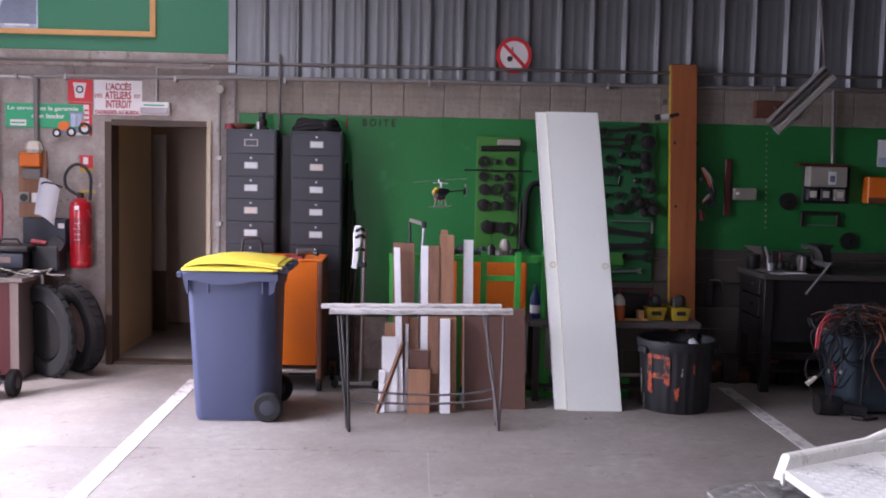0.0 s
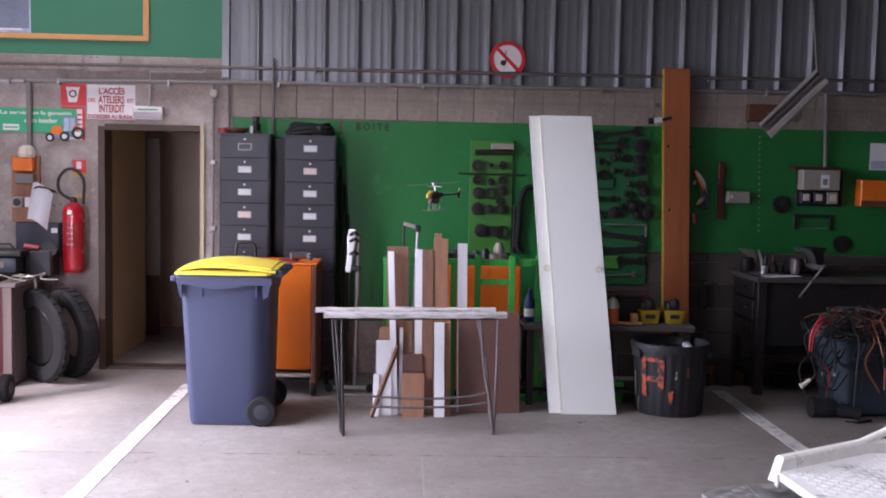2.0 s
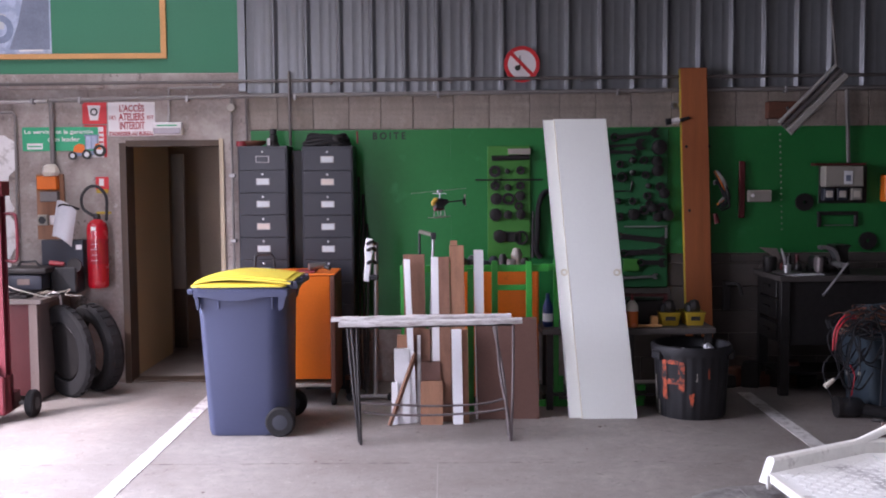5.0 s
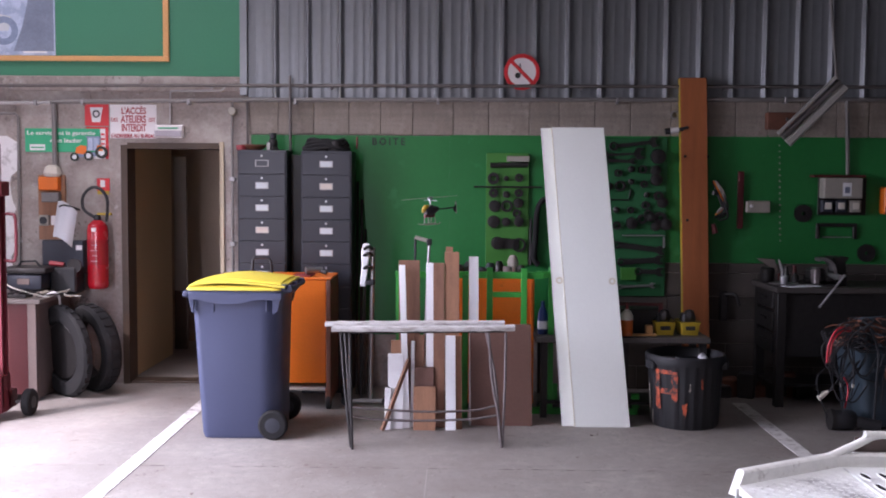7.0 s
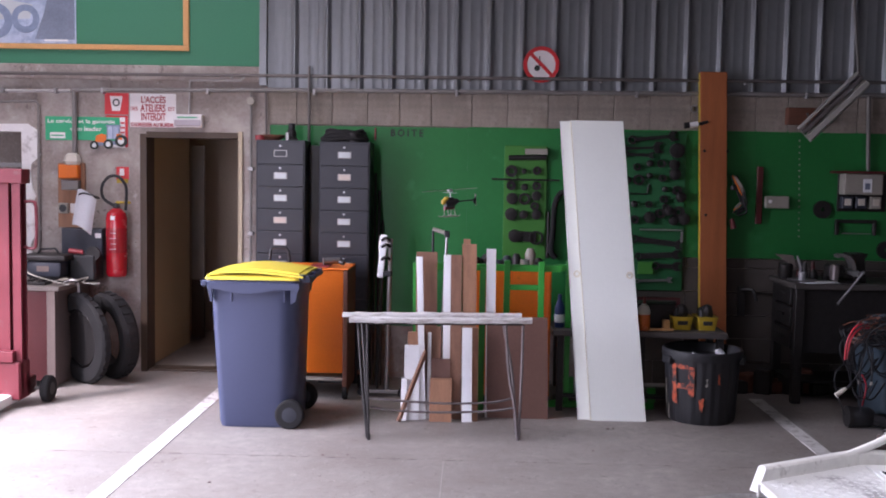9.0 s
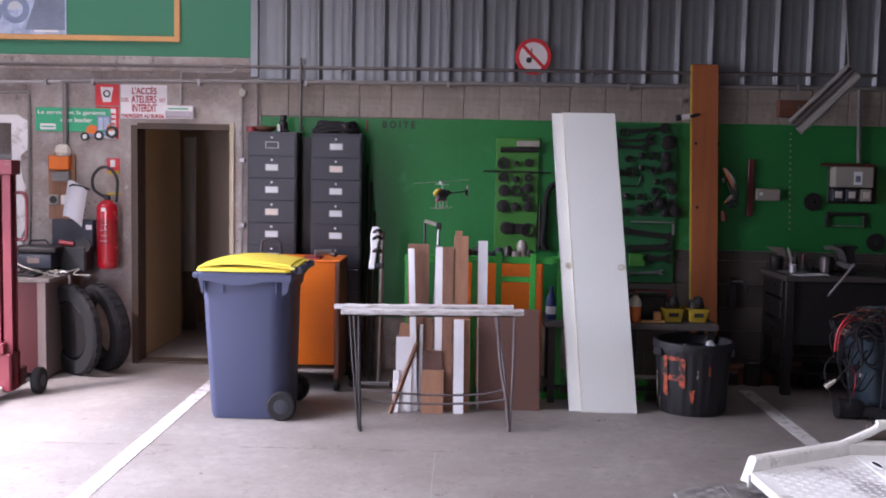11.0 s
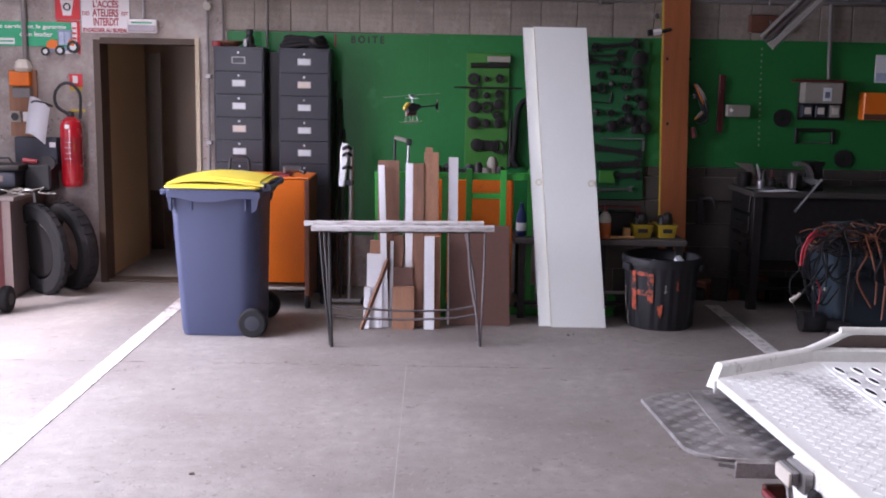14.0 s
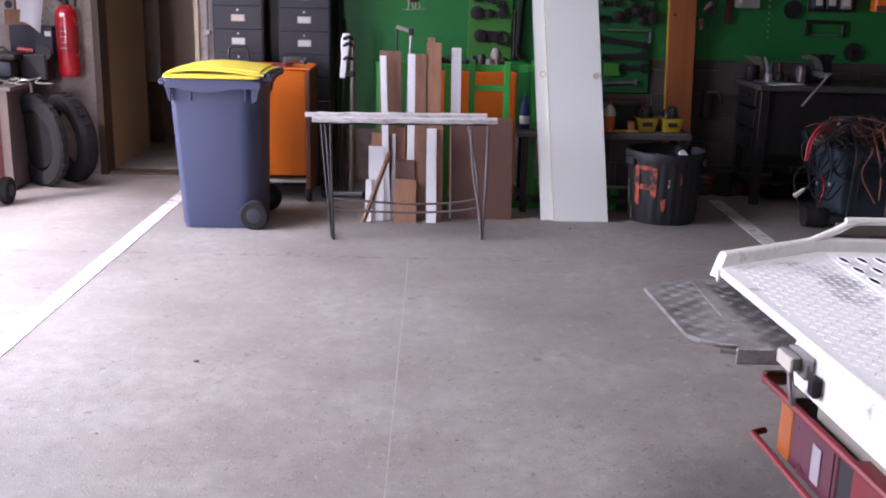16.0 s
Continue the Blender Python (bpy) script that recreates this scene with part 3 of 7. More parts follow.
pipe_run("cable_conduit", "short pale conduit above the doorway", [(-1.79, PY + 0.03, 2.535), (-1.83, PY + 0.03, 2.508), (-2.255, PY + 0.03, 2.502), (-2.262, PY + 0.03, 2.2)], 0.011, M["pipe_white"])
pipe_run("drop_conduit", "grey conduit dropping to the switch board", [(-3.245, PY + 0.03, 2.42), (-3.246, PY + 0.03, 1.83)], 0.02, M["pipe"])
pipe_run("drop_conduit", "thin grey conduit bent down the wall", [(-3.9, PY + 0.04, 2.3), (-3.58, PY + 0.04, 2.31), (-3.555, PY + 0.04, 2.28), (-3.57, PY + 0.04, 1.0)], 0.011, M["pipe"])
pipe_run("drop_conduit", "thin grey pipe running down behind the cabinets", [(-1.237, PY - 0.02, 2.63), (-1.235, PY - 0.02, 1.95)], 0.012, M["pipe_dark"])
dc = pipe_run("drop_conduit", "grey conduit with a round junction box beside the doorway", [(-1.737, PY + 0.03, 2.43), (-1.737, PY + 0.03, 0.9)], 0.011, M["pipe"])
part("junction_box", lathe([(0, 0), (0.036, 0), (0.036, 0.03), (0.03, 0.036), (0, 0.036)], (-1.735, WY - 0.03, 2.335), 16, "y"), M["grey_box"], dc)
for z in (1.75, 1.2):
    part("clip", box(-1.76, -1.715, WY - 0.06, WY - 0.001, z, z + 0.035, 0.003), M["steel"], dc)
pipe_run("drop_conduit", "grey conduit down to the starter boxes", [(3.41, PY + 0.02, 2.46), (3.435, PY + 0.02, 1.84)], 0.016, M["pipe"])
pipe_run("drop_conduit", "thin conduit behind the cabinets", [(-1.61, PY + 0.03, 2.42), (-1.605, PY + 0.03, 2.0)], 0.009, M["pipe_dark"])

# green board on the wall
gb = thing("wall_board", (1.5, WY, 1.085), "large green painted wall board", "wall panel", kind="structure")
for a, b in ((-1.58, 0.1), (0.1003, 1.2), (1.2003, 2.5), (2.5003, 4.1), (4.1003, 6.5)):
    part("panel", box(a, b, WY - 0.02, WY - 0.001, 1.085 if a > 1 else 0.45, 2.142 + 0.005 * (a + 1.58)), M["green"], gb)

# ---- signs ----
def plate(name, x0, x1, z0, z1, material, label, cat="sign", th_=0.004, y=WY - 0.001):
    th = thing(name, ((x0 + x1) / 2, y, z0), label, cat)
    part("plate", box(x0, x1, y - th_, y, z0, z1, 0.001), material, th)
    return th
acc = plate("warning_sign", -2.784, -2.388, 2.105, 2.39, M["white_sign"], "white notice with red capitals above the doorway", y=WY - 0.002)
yy = WY - 0.007
lettering("L'ACCÈS", -2.58, 2.345, yy, 0.07, M["text_red"], acc, 0.21, bold=0.026)
lettering("ATELIERS", -2.585, 2.268, yy, 0.064, M["text_red"], acc, 0.215, bold=0.026)
lettering("DES", -2.745, 2.262, yy, 0.032, M["text_red"], acc, 0.06, bold=0.012)
lettering("EST", -2.425, 2.262, yy, 0.032, M["text_red"], acc, 0.055, bold=0.012)
lettering("INTERDIT", -2.58, 2.195, yy, 0.064, M["text_red"], acc, 0.21, bold=0.026)
lettering("S'ADRESSER AU BUREAU", -2.585, 2.128, yy, 0.036, M["text_red"], acc, 0.38, bold=0.03)
fs = plate("fire_sign", -3.0, -2.795, 2.21, 2.39, M["red_sign"], "red fire safety sign with a white symbol")
part("symbol", prism([(-2.955, 2.365), (-2.845, 2.365), (-2.868, 2.24), (-2.935, 2.24)], "y", WY - 0.008, WY - 0.005), M["white_sign"], fs)
part("emblem", lathe([(0.02, 0), (0.032, 0), (0.032, 0.002), (0.02, 0.002)], (-2.9, WY - 0.008, 2.31), 16, "y", closed=True), M["ink"], fs)
pm = plate("instruction_sheet", -2.99, -2.8, 1.93, 2.2, M["white_sign"], "small printed sheet with a red border")
part("border", box(-2.825, -2.8, WY - 0.007, WY - 0.005, 1.93, 2.2), M["red_sign"], pm)
part("border", box(-2.99, -2.825, WY - 0.007, WY - 0.005, 2.185, 2.2), M["red_sign"], pm)
for k in range(5):
    part("text_bar", box(-2.865, -2.83, WY - 0.007, WY - 0.005, 1.97 + k * 0.04, 1.985 + k * 0.04), M["red_sign"], pm)
bn = plate("banner", -3.511, -2.87, 1.985, 2.185, M["green_sign"], "green dealer banner with white words", "banner", y=WY - 0.008)
lettering("Le service et la garantie", -3.2, 2.142, WY - 0.0125, 0.042, M["white_sign"], bn, 0.58, bold=0.01)
lettering("d'un leader", -3.16, 2.085, WY - 0.0125, 0.04, M["white_sign"], bn, 0.27, bold=0.01)
part("emblem", box(-3.47, -3.34, WY - 0.014, WY - 0.012, 2.0, 2.05), M["white_sign"], bn)
part("emblem_bar", box(-3.46, -3.35, WY - 0.016, WY - 0.014, 2.018, 2.03), M["green_sign"], bn)
# cut-out tractor
tr = thing("tractor_cutout", (-2.96, WY - 0.02, 1.91), "cut-out picture of an orange tractor stuck to the wall", "picture")
ty = WY - 0.016
part("bonnet", prism([(-3.08, 1.975), (-2.985, 1.965), (-2.985, 2.035), (-3.03, 2.045), (-3.07, 2.025)], "y", ty - 0.006, ty), M["orange"], tr)
part("chassis", prism([(-3.075, 1.94), (-2.86, 1.955), (-2.86, 1.99), (-3.075, 1.972)], "y", ty - 0.005, ty), M["photo_mid"], tr)
part("cab", prism([(-2.98, 2.0), (-2.87, 2.0), (-2.868, 2.105), (-2.965, 2.11)], "y", ty - 0.009, ty), M["photo_sky"], tr)
for x_ in (-2.972, -2.925, -2.872):
    part("cab_pillar", box(x_ - 0.004, x_ + 0.004, ty - 0.0105, ty - 0.0091, 2.0, 2.106), M["photo_mid"], tr)
part("roof", box(-2.985, -2.86, ty - 0.01, ty, 2.106, 2.12), M["photo_mid"], tr)
part("fender", prism([(-2.9, 1.995), (-2.84, 1.995), (-2.855, 2.045), (-2.89, 2.045)], "y", ty - 0.0125, ty), M["orange"], tr)
for x_, z_, r_ in ((-2.855, 1.985, 0.052), (-2.965, 1.955, 0.04), (-3.085, 1.945, 0.036)):
    w = part("wheel", lathe([(r_ * 0.55, 0), (r_, 0), (r_, 0.014), (r_ * 0.55, 0.014)], (x_, ty, z_), 20, "y", closed=True), M["ink"], tr)
    part("rim", lathe([(0, 0.0), (r_ * 0.56, 0), (r_ * 0.56, 0.01), (0, 0.012)], (x_, ty, z_), 16, "y"), M["paper"], w)
ex = thing("exit_light", (-2.27, WY, 2.11), "white emergency light box above the doorway", "emergency light")
part("housing", box(-2.397, -2.15, WY - 0.06, WY - 0.001, 2.11, 2.218, 0.008), M["white_sign"], ex)
part("lens", box(-2.385, -2.162, WY - 0.072, WY - 0.06, 2.12, 2.17, 0.005), M["clear_lens"], ex)
part("green_bar", box(-2.36, -2.19, WY - 0.062, WY - 0.058, 2.185, 2.197), M["green_sign"], ex)
nm = thing("no_music_sign", (0.697, WY - 0.06, 2.53), "round red and white prohibition sign with a music note", "sign")
ny, nz, nx = WY - 0.058, 2.675, 0.699
part("disc", lathe([(0, 0), (0.118, 0), (0.118, 0.005), (0, 0.005)], (nx, ny, nz), 40, "y"), M["white_sign"], nm)
part("ring", lathe([(0.118, -0.001), (0.15, -0.001), (0.15, 0.008), (0.118, 0.008)], (nx, ny, nz), 40, "y", closed=True), M["red_sign"], nm)
part("bar", box(-0.118, 0.118, -0.009, -0.006, -0.014, 0.014, m=Matrix.Translation((nx, ny, nz)) @ pose(0, 0, 0, 0, 45, 0)), M["red_sign"], nm)
bm = lathe([(0, 0), (0.024, 0), (0.024, 0.002), (0, 0.002)], (nx - 0.035, ny - 0.006, nz - 0.03), 12, "y")
box(nx - 0.02, nx - 0.011, ny - 0.008, ny - 0.006, nz - 0.03, nz + 0.07, bm=bm)
part("note", bm, M["ink"], nm)
bo = thing("board_lettering", (-0.41, WY - 0.02, 2.05), "black stencilled word on the green board", "lettering")
lettering("B O I T E", -0.415, 2.092, WY - 0.022, 0.062, M["ink"], bo, 0.275, bold=0.03)

# ---- filing cabinets ----
def cabinet(x0, x1, top, front, back, n, labels):
    th = thing("drawer_cabinet", ((x0 + x1) / 2, (front + back) / 2, 0), "tall anthracite steel drawer cabinet with card labels", "cabinet", group="drawer cabinets")
    part("body", box(x0, x1, front + 0.012, back, 0, top, 0.004), M["cab"], th)
    h = 0.182
    for k in range(n):
        z1 = top - 0.02 - k * h
        z0 = z1 - h + 0.006
        if z0 < 0:
            break
        b = box(x0 + 0.012, x1 - 0.012, front, front + 0.011, z0, z1, 0.003)
        dr = part("drawer", b, M["cab"], th)
        xm = (x0 + x1) / 2 + 0.0
        part("label_holder", box(xm - 0.055, xm + 0.055, front - 0.004, front, z0 + 0.06, z0 + 0.115, 0.002), M["steel"], dr)
        part("card", box(xm - 0.047, xm + 0.047, front - 0.006, front - 0.004, z0 + 0.066, z0 + 0.109), M[labels[k % len(labels)]], dr)
        part("knob", lathe([(0, 0), (0.008, 0), (0.009, 0.01), (0, 0.014)], (xm, front, z0 + 0.148), 10, "y"), M["chrome"], dr)
    return th
cabinet(-1.632, -1.228, 2.005, 8.33, 8.63, 11, ["cab", "card", "card", "paper_beige", "card", "card"])
cabinet(-1.112, -0.695, 2.0, 8.33, 8.63, 11, ["card", "paper_beige", "card", "card", "card"])

# clutter on the cabinets
hs = thing("hose_coil", (-0.93, 8.48, 2.0), "coiled dark rubber hose lying on the cabinet", "hose")
for k in range(4):
    r0 = 0.19 - k * 0.012
    part("turn", tube([(-0.92 + r0 * math.cos(a / 20 * math.tau), 8.47 + r0 * 0.6 * math.sin(a / 20 * math.tau), 2.02 + k * 0.022 + 0.012 * math.sin(a * 0.9 + k)) for a in range(20)], 0.015, 8, closed=True), M["rubber"], hs)
solo("motor_cap", lathe([(0.055, 0), (0.06, 0.02), (0.06, 0.07), (0.045, 0.085), (0, 0.085)], (-0.84, 8.42, 2.0), 18), M["iron"], "dark metal cap lying on the cabinet", "machine part")
pu = thing("small_pump", (-1.36, 8.45, 2.005), "small dark cast pump on the cabinet", "machine part")
part("casting", lathe([(0.05, 0), (0.055, 0.01), (0.035, 0.03), (0.04, 0.06), (0.032, 0.09), (0, 0.09)], (-1.36, 8.45, 2.005), 14), M["iron"], pu)
part("knob", lathe([(0.014, 0.085), (0.028, 0.1), (0.028, 0.14), (0, 0.145)], (-1.36, 8.45, 2.005), 12), M["black"], pu)
part("flange", box(-1.4, -1.37, 8.38, 8.42, 2.005, 2.07, 0.005), M["steel"], pu)
solo("steel_dish", lathe([(0.06, 0), (0.1, 0.03), (0.105, 0.045), (0.095, 0.045), (0.055, 0.01)], (-1.52, 8.45, 2.005), 20), M["rust"], "brown steel dish on the cabinet", "dish")
solo("red_tape", lathe([(0.03, 0), (0.045, 0), (0.045, 0.04), (0.03, 0.04)], (-1.61, 8.4, 2.005), 16, closed=True), M["red_paint"], "small red roll on the cabinet edge", "roll")
solo("marker_strip", box(-0.69, -0.677, WY - 0.03, WY - 0.021, 2.03, 2.13, 0.002), M["red_paint"], "thin red strip on the green board", "strip")
# black sheet added as the shade in the gap between the cabinets
solo("dark_board", box(-1.224, -1.116, 8.5, 8.52, 0, 1.97, 0.003), M["black"], "black sheet set in for the shade between the cabinets", "board")
# dark bars put in for the shadow stripe beside the cabinets
for k, (x_, h_, r_) in enumerate(((-0.665, 1.75, 0.011), (-0.63, 1.6, 0.013), (-0.6, 1.35, 0.009))):
    solo("iron_bar", tube([(x_ + 0.015, 8.3, 0), (x_ - 0.01, 8.62, h_)], r_, 8), M["iron"], "dark bar put in for the shadow stripe beside the cabinet", "bar", group="leaning bars")

# ---- left corner: extinguisher, switch board, bench ----
fe = thing("fire_extinguisher", (-2.86, 8.53, 0.83), "red fire extinguisher hung on the cement wall", "fire extinguisher")
exx, eyy = -2.86, 8.53
part("cylinder", lathe([(0.0, 0.835), (0.075, 0.838), (0.085, 0.855), (0.088, 0.87), (0.088, 1.33), (0.078, 1.375), (0.045, 1.405), (0.024, 1.415), (0.0, 1.415)], (exx, eyy, 0), 28), M["ext_red"], fe)
part("label", lathe([(0.0885, 1.04), (0.0895, 1.04), (0.0895, 1.25), (0.0885, 1.25)], (exx, eyy, 0), 28, closed=True), M["red_lens"], fe)
for k in range(4):
    part("text_bar", box(exx - 0.03 + 0.01 * (k % 2), exx + 0.025, eyy - 0.092, eyy - 0.08, 1.07 + k * 0.045, 1.076 + k * 0.045), M["pink"], fe)
part("sticker", box(exx - 0.02, exx + 0.015, eyy - 0.092, eyy - 0.08, 1.32, 1.352), M["white_sign"], fe)
part("valve", lathe([(0.026, 1.41), (0.03, 1.43), (0.022, 1.46), (0, 1.462)], (exx, eyy, 0), 14), M["black"], fe)
part("lever", box(exx, exx + 0.12, eyy - 0.02, eyy + 0.02, 1.455, 1.475, 0.005), M["yellow"], fe)
part("hose", tube([(exx - 0.02, eyy - 0.02, 1.44), (exx - 0.1, eyy - 0.03, 1.5), (exx - 0.115, eyy - 0.02, 1.6), (exx - 0.06, eyy, 1.68), (exx + 0.02, eyy, 1.68), (exx + 0.085, eyy - 0.01, 1.6), (exx + 0.09, eyy - 0.02, 1.48), (exx + 0.085, eyy - 0.02, 1.4)], 0.013, 8, smooth=5), M["black"], fe)
part("bracket", box(exx - 0.02, exx + 0.02, eyy + 0.07, WY - 0.001, 1.2, 1.26), M["steel"], fe)
es = plate("extinguisher_sign", -2.905, -2.795, 1.655, 1.765, M["red_sign"], "small red extinguisher sign with yellow foot")
part("pictogram", box(-2.875, -2.835, WY - 0.007, WY - 0.005, 1.69, 1.75), M["white_sign"], es)
part("foot_bar", box(-2.9, -2.8, WY - 0.007, WY - 0.005, 1.628, 1.66), M["yellow"], es)

sb = thing("switch_board", (-3.29, WY, 1.25), "brown wooden board with orange switch box and sockets", "switch board")
part("back_board", box(-3.4, -3.17, WY - 0.03, WY - 0.001, 1.24, 1.79, 0.003), M["tan_wood"], sb)
part("switch_box", box(-3.37, -3.2, WY - 0.1, WY - 0.03, 1.66, 1.775, 0.008), M["orange"], sb)
part("grey_box", box(-3.35, -3.2, WY - 0.09, WY - 0.03, 1.56, 1.645, 0.006), M["pipe"], sb)
so = part("socket", box(-3.385, -3.3, WY - 0.07, WY - 0.03, 1.36, 1.45, 0.006), M["grey_box"], sb)
part("socket_face", lathe([(0, 0), (0.03, 0), (0.032, 0.006), (0, 0.006)], (-3.342, WY - 0.07, 1.405), 16, "y"), M["black"], so)
part("switch_plate", box(-3.285, -3.21, WY - 0.06, WY - 0.03, 1.365, 1.445, 0.005), M["white_sign"], sb)
part("cable_gland", lathe([(0.06, 0), (0.075, 0.03), (0.06, 0.08), (0.03, 0.1), (0, 0.1)], (-3.26, WY - 0.06, 1.775), 9), M["milky"], sb)
vi = thing("face_visor", (-3.13, 8.5, 1.24), "curved pale plastic face visor hanging on the wall", "visor")
bm = bm_new()
rows = []
for i in range(9):
    a = -1.1 + 2.2 * i / 8
    rows.append([bm.verts.new((-3.11 + 0.09 * math.sin(a) + 0.05 * (k / 6 - 0.5), 8.5 - 0.07 * math.cos(a), 1.24 + 0.3 * k / 6 - 0.05 * math.sin(a) + (0.02 * math.cos(a * 2) if k in (0, 6) else 0))) for k in range(7)])
for u, v in zip(rows, rows[1:]):
    for k in range(6):
        bm.faces.new((u[k], v[k], v[k + 1], u[k + 1]))
bm.normal_update()
bmesh.ops.solidify(bm, geom=bm.faces[:], thickness=0.003)
part("shield", bm, M["cloth"], vi)
part("headband", tube([(-3.19, 8.5, 1.5), (-3.1, 8.42, 1.54), (-3.0, 8.5, 1.5), (-3.08, 8.6, 1.5)], 0.008, 6, smooth=4), M["black"], vi)
bk = thing("wall_cabinet_box", (-3.1, WY, 1.0), "dark steel box on the wall behind the bench", "box")
part("case", box(-3.33, -2.98, WY - 0.14, WY - 0.03, 0.96, 1.24, 0.006), M["navy"], bk)
part("tag", box(-3.04, -2.99, WY - 0.145, WY - 0.14, 1.16, 1.2), M["white_sign"], bk)

wb = thing("work_bench", (-3.75, 8.25, 0), "grimy steel work bench with a red front", "work bench")
part("top", box(-4.5, -3.1, 7.9, 8.62, 0.775, 0.81, 0.005), M["bench_top"], wb)
part("side_panel", box(-3.16, -3.13, 7.95, 8.6, 0.02, 0.775), M["bench_side"], wb)
part("back_panel", box(-4.5, -3.16, 8.58, 8.6, 0.02, 0.775), M["bench_side"], wb)
part("front_panel", box(-4.45, -3.17, 7.93, 7.95, 0.05, 0.775, 0.004), M["dark_red"], wb)
part("leg", box(-3.2, -3.13, 7.9, 7.95, 0, 0.775, 0.004), M["bench_side"], wb)
part("leg", box(-4.5, -4.45, 7.9, 7.95, 0, 0.775, 0.004), M["bench_side"], wb)
mo = thing("electric_motor", (-3.32, 8.35, 0.81), "dark blue-grey motor unit on the bench", "motor")
part("body", box(-3.51, -3.2, 8.19, 8.46, 0.85, 0.985, 0.03, seg=2), M["navy"], mo)
part("cover", box(-3.54, -3.16, 8.17, 8.48, 0.985, 1.035, 0.018, seg=2), M["iron"], mo)
part("name_plate", box(-3.4, -3.3, 8.186, 8.19, 0.9, 0.945), M["bench_side"], mo)
part("foot", box(-3.48, -3.22, 8.22, 8.42, 0.81, 0.85, 0.005), M["iron"], mo)
part("handle", tube([(-3.45, 8.32, 1.03), (-3.42, 8.32, 1.075), (-3.3, 8.32, 1.08), (-3.26, 8.32, 1.03)], 0.009, 6), M["black"], mo)
gr = thing("angle_grinder", (-3.12, 8.42, 0.81), "black and red hand grinder among clutter on the bench", "tool")
part("body", tube([(-3.2, 8.36, 1.06), (-3.08, 8.36, 1.05)], [0.022, 0.018], 10), M["red_paint"], gr)
part("guard", lathe([(0, 0), (0.06, 0), (0.06, 0.02), (0, 0.02)], (-3.0, 8.38, 1.04), 16, "y"), M["iron"], gr)
part("base_block", box(-3.2, -2.98, 8.35, 8.55, 0.81, 1.03, 0.015), M["black"], gr)
for k in range(5):
    rg = random.Random(20 + k)
    p = [(-3.45 + rg.random() * 0.3, 8.0 + rg.random() * 0.2, 0.822)]
    for q in range(4):
        p.append((p[-1][0] + rg.uniform(-0.05, 0.14), 7.97 + rg.random() * 0.35, 0.822 + rg.random() * 0.03))
    solo("cable", tube(p, 0.006, 6, smooth=4), M["black"] if k % 2 else M["grey_box"], "loose cable lying on the bench", "cable", group="bench cables")
solo("bent_pipe", tube([(-3.14, 8.1, 0.82), (-3.06, 8.1, 0.845), (-3.02, 8.1, 0.8), (-3.03, 8.12, 0.66)], 0.011, 8, smooth=4), M["steel"], "bent grey pipe hooked over the bench edge", "pipe")

sp = thing("clutter_box", (-3.34, 8.05, 0.81), "low dark tray of greasy tools on the bench", "tray")
part("tray", box(-3.44, -3.24, 7.98, 8.12, 0.811, 0.835, 0.006), M["iron"], sp)
for k in range(6):
    part("tool", tube([(-3.42 + k * 0.03, 8.0, 0.842), (-3.39 + k * 0.026, 8.11, 0.846 + 0.006 * (k % 3))], 0.007, 6), M["iron"] if k % 3 else M["leg_steel"], sp)
solo("draped_cable", tube([(-3.5, 8.1, 0.97), (-3.4, 8.04, 0.9), (-3.25, 8.0, 0.86), (-3.12, 7.99, 0.83), (-3.05, 7.98, 0.82)], 0.006, 6, smooth=4), M["grey_box"], "thin pale cable draped across the bench", "cable")
def tyre(x, y, r, w, yaw, lean, label):
    th = thing("tyre", (x, y, 0), label, "tyre", group="tyres by the bench")
    m = Matrix.Translation((x, y, r)) @ pose(0, 0, 0, 0, 0, yaw) @ pose(0, 0, 0, 90 + lean, 0, 0)
    prof = [(r * 0.66, -w * 0.4), (r * 0.8, -w / 2), (r * 0.95, -w * 0.45), (r, -w * 0.25), (r, w * 0.25), (r * 0.95, w * 0.45), (r * 0.8, w / 2), (r * 0.66, w * 0.4)]
    part("casing", lathe(prof, (0, 0, 0), 36, closed=True, m=m), M["rubber"], th)
    for k in range(28):
        a = k / 28 * math.tau
        part("tread_block", box(-0.02, 0.02, r - 0.004, r + 0.008, -w * 0.22, w * 0.22, m=m @ pose(0, 0, 0, 0, 0, math.degrees(a))), M["rubber"], th)
    return th, m
t1, m1 = tyre(-3.0, 8.12, 0.37, 0.09, -38, 4, "thin black tyre leaning on the bench")
part("disc", lathe([(0, -0.01), (0.22, -0.02), (0.24, 0.0), (0.22, 0.02), (0, 0.01)], (0, 0, 0), 24, m=m1), M["iron"], t1)
t2, m2 = tyre(-2.85, 8.36, 0.36, 0.15, -42, 5, "black tyre leaning against the cement wall")

# red hydraulic stacker
st = thing("hydraulic_stacker", (-3.4, 7.3, 0), "red hand stacker with worn mast and wheels", "stacker")
def channel(x0, x1, y0, y1, z0, z1):
    return prism([(x0, y0), (x1, y0), (x1, y0 + 0.02), (x0 + 0.02, y0 + 0.02), (x0 + 0.02, y1 - 0.02), (x1, y1 - 0.02), (x1, y1), (x0, y1)], "z", z0, z1)
part("mast_post", channel(-3.16, -3.1, 7.24, 7.34, 0.1, 1.73), M["stacker_red"], st)
part("mast_post", channel(-3.27, -3.19, 7.25, 7.33, 0.1, 1.73), M["stacker_red"], st)
part("mast_post", channel(-3.95, -3.85, 7.24, 7.34, 0.1, 1.73), M["stacker_red"], st)
part("head_beam", box(-3.97, -3.075, 7.22, 7.36, 1.63, 1.735, 0.006), M["stacker_red"], st)
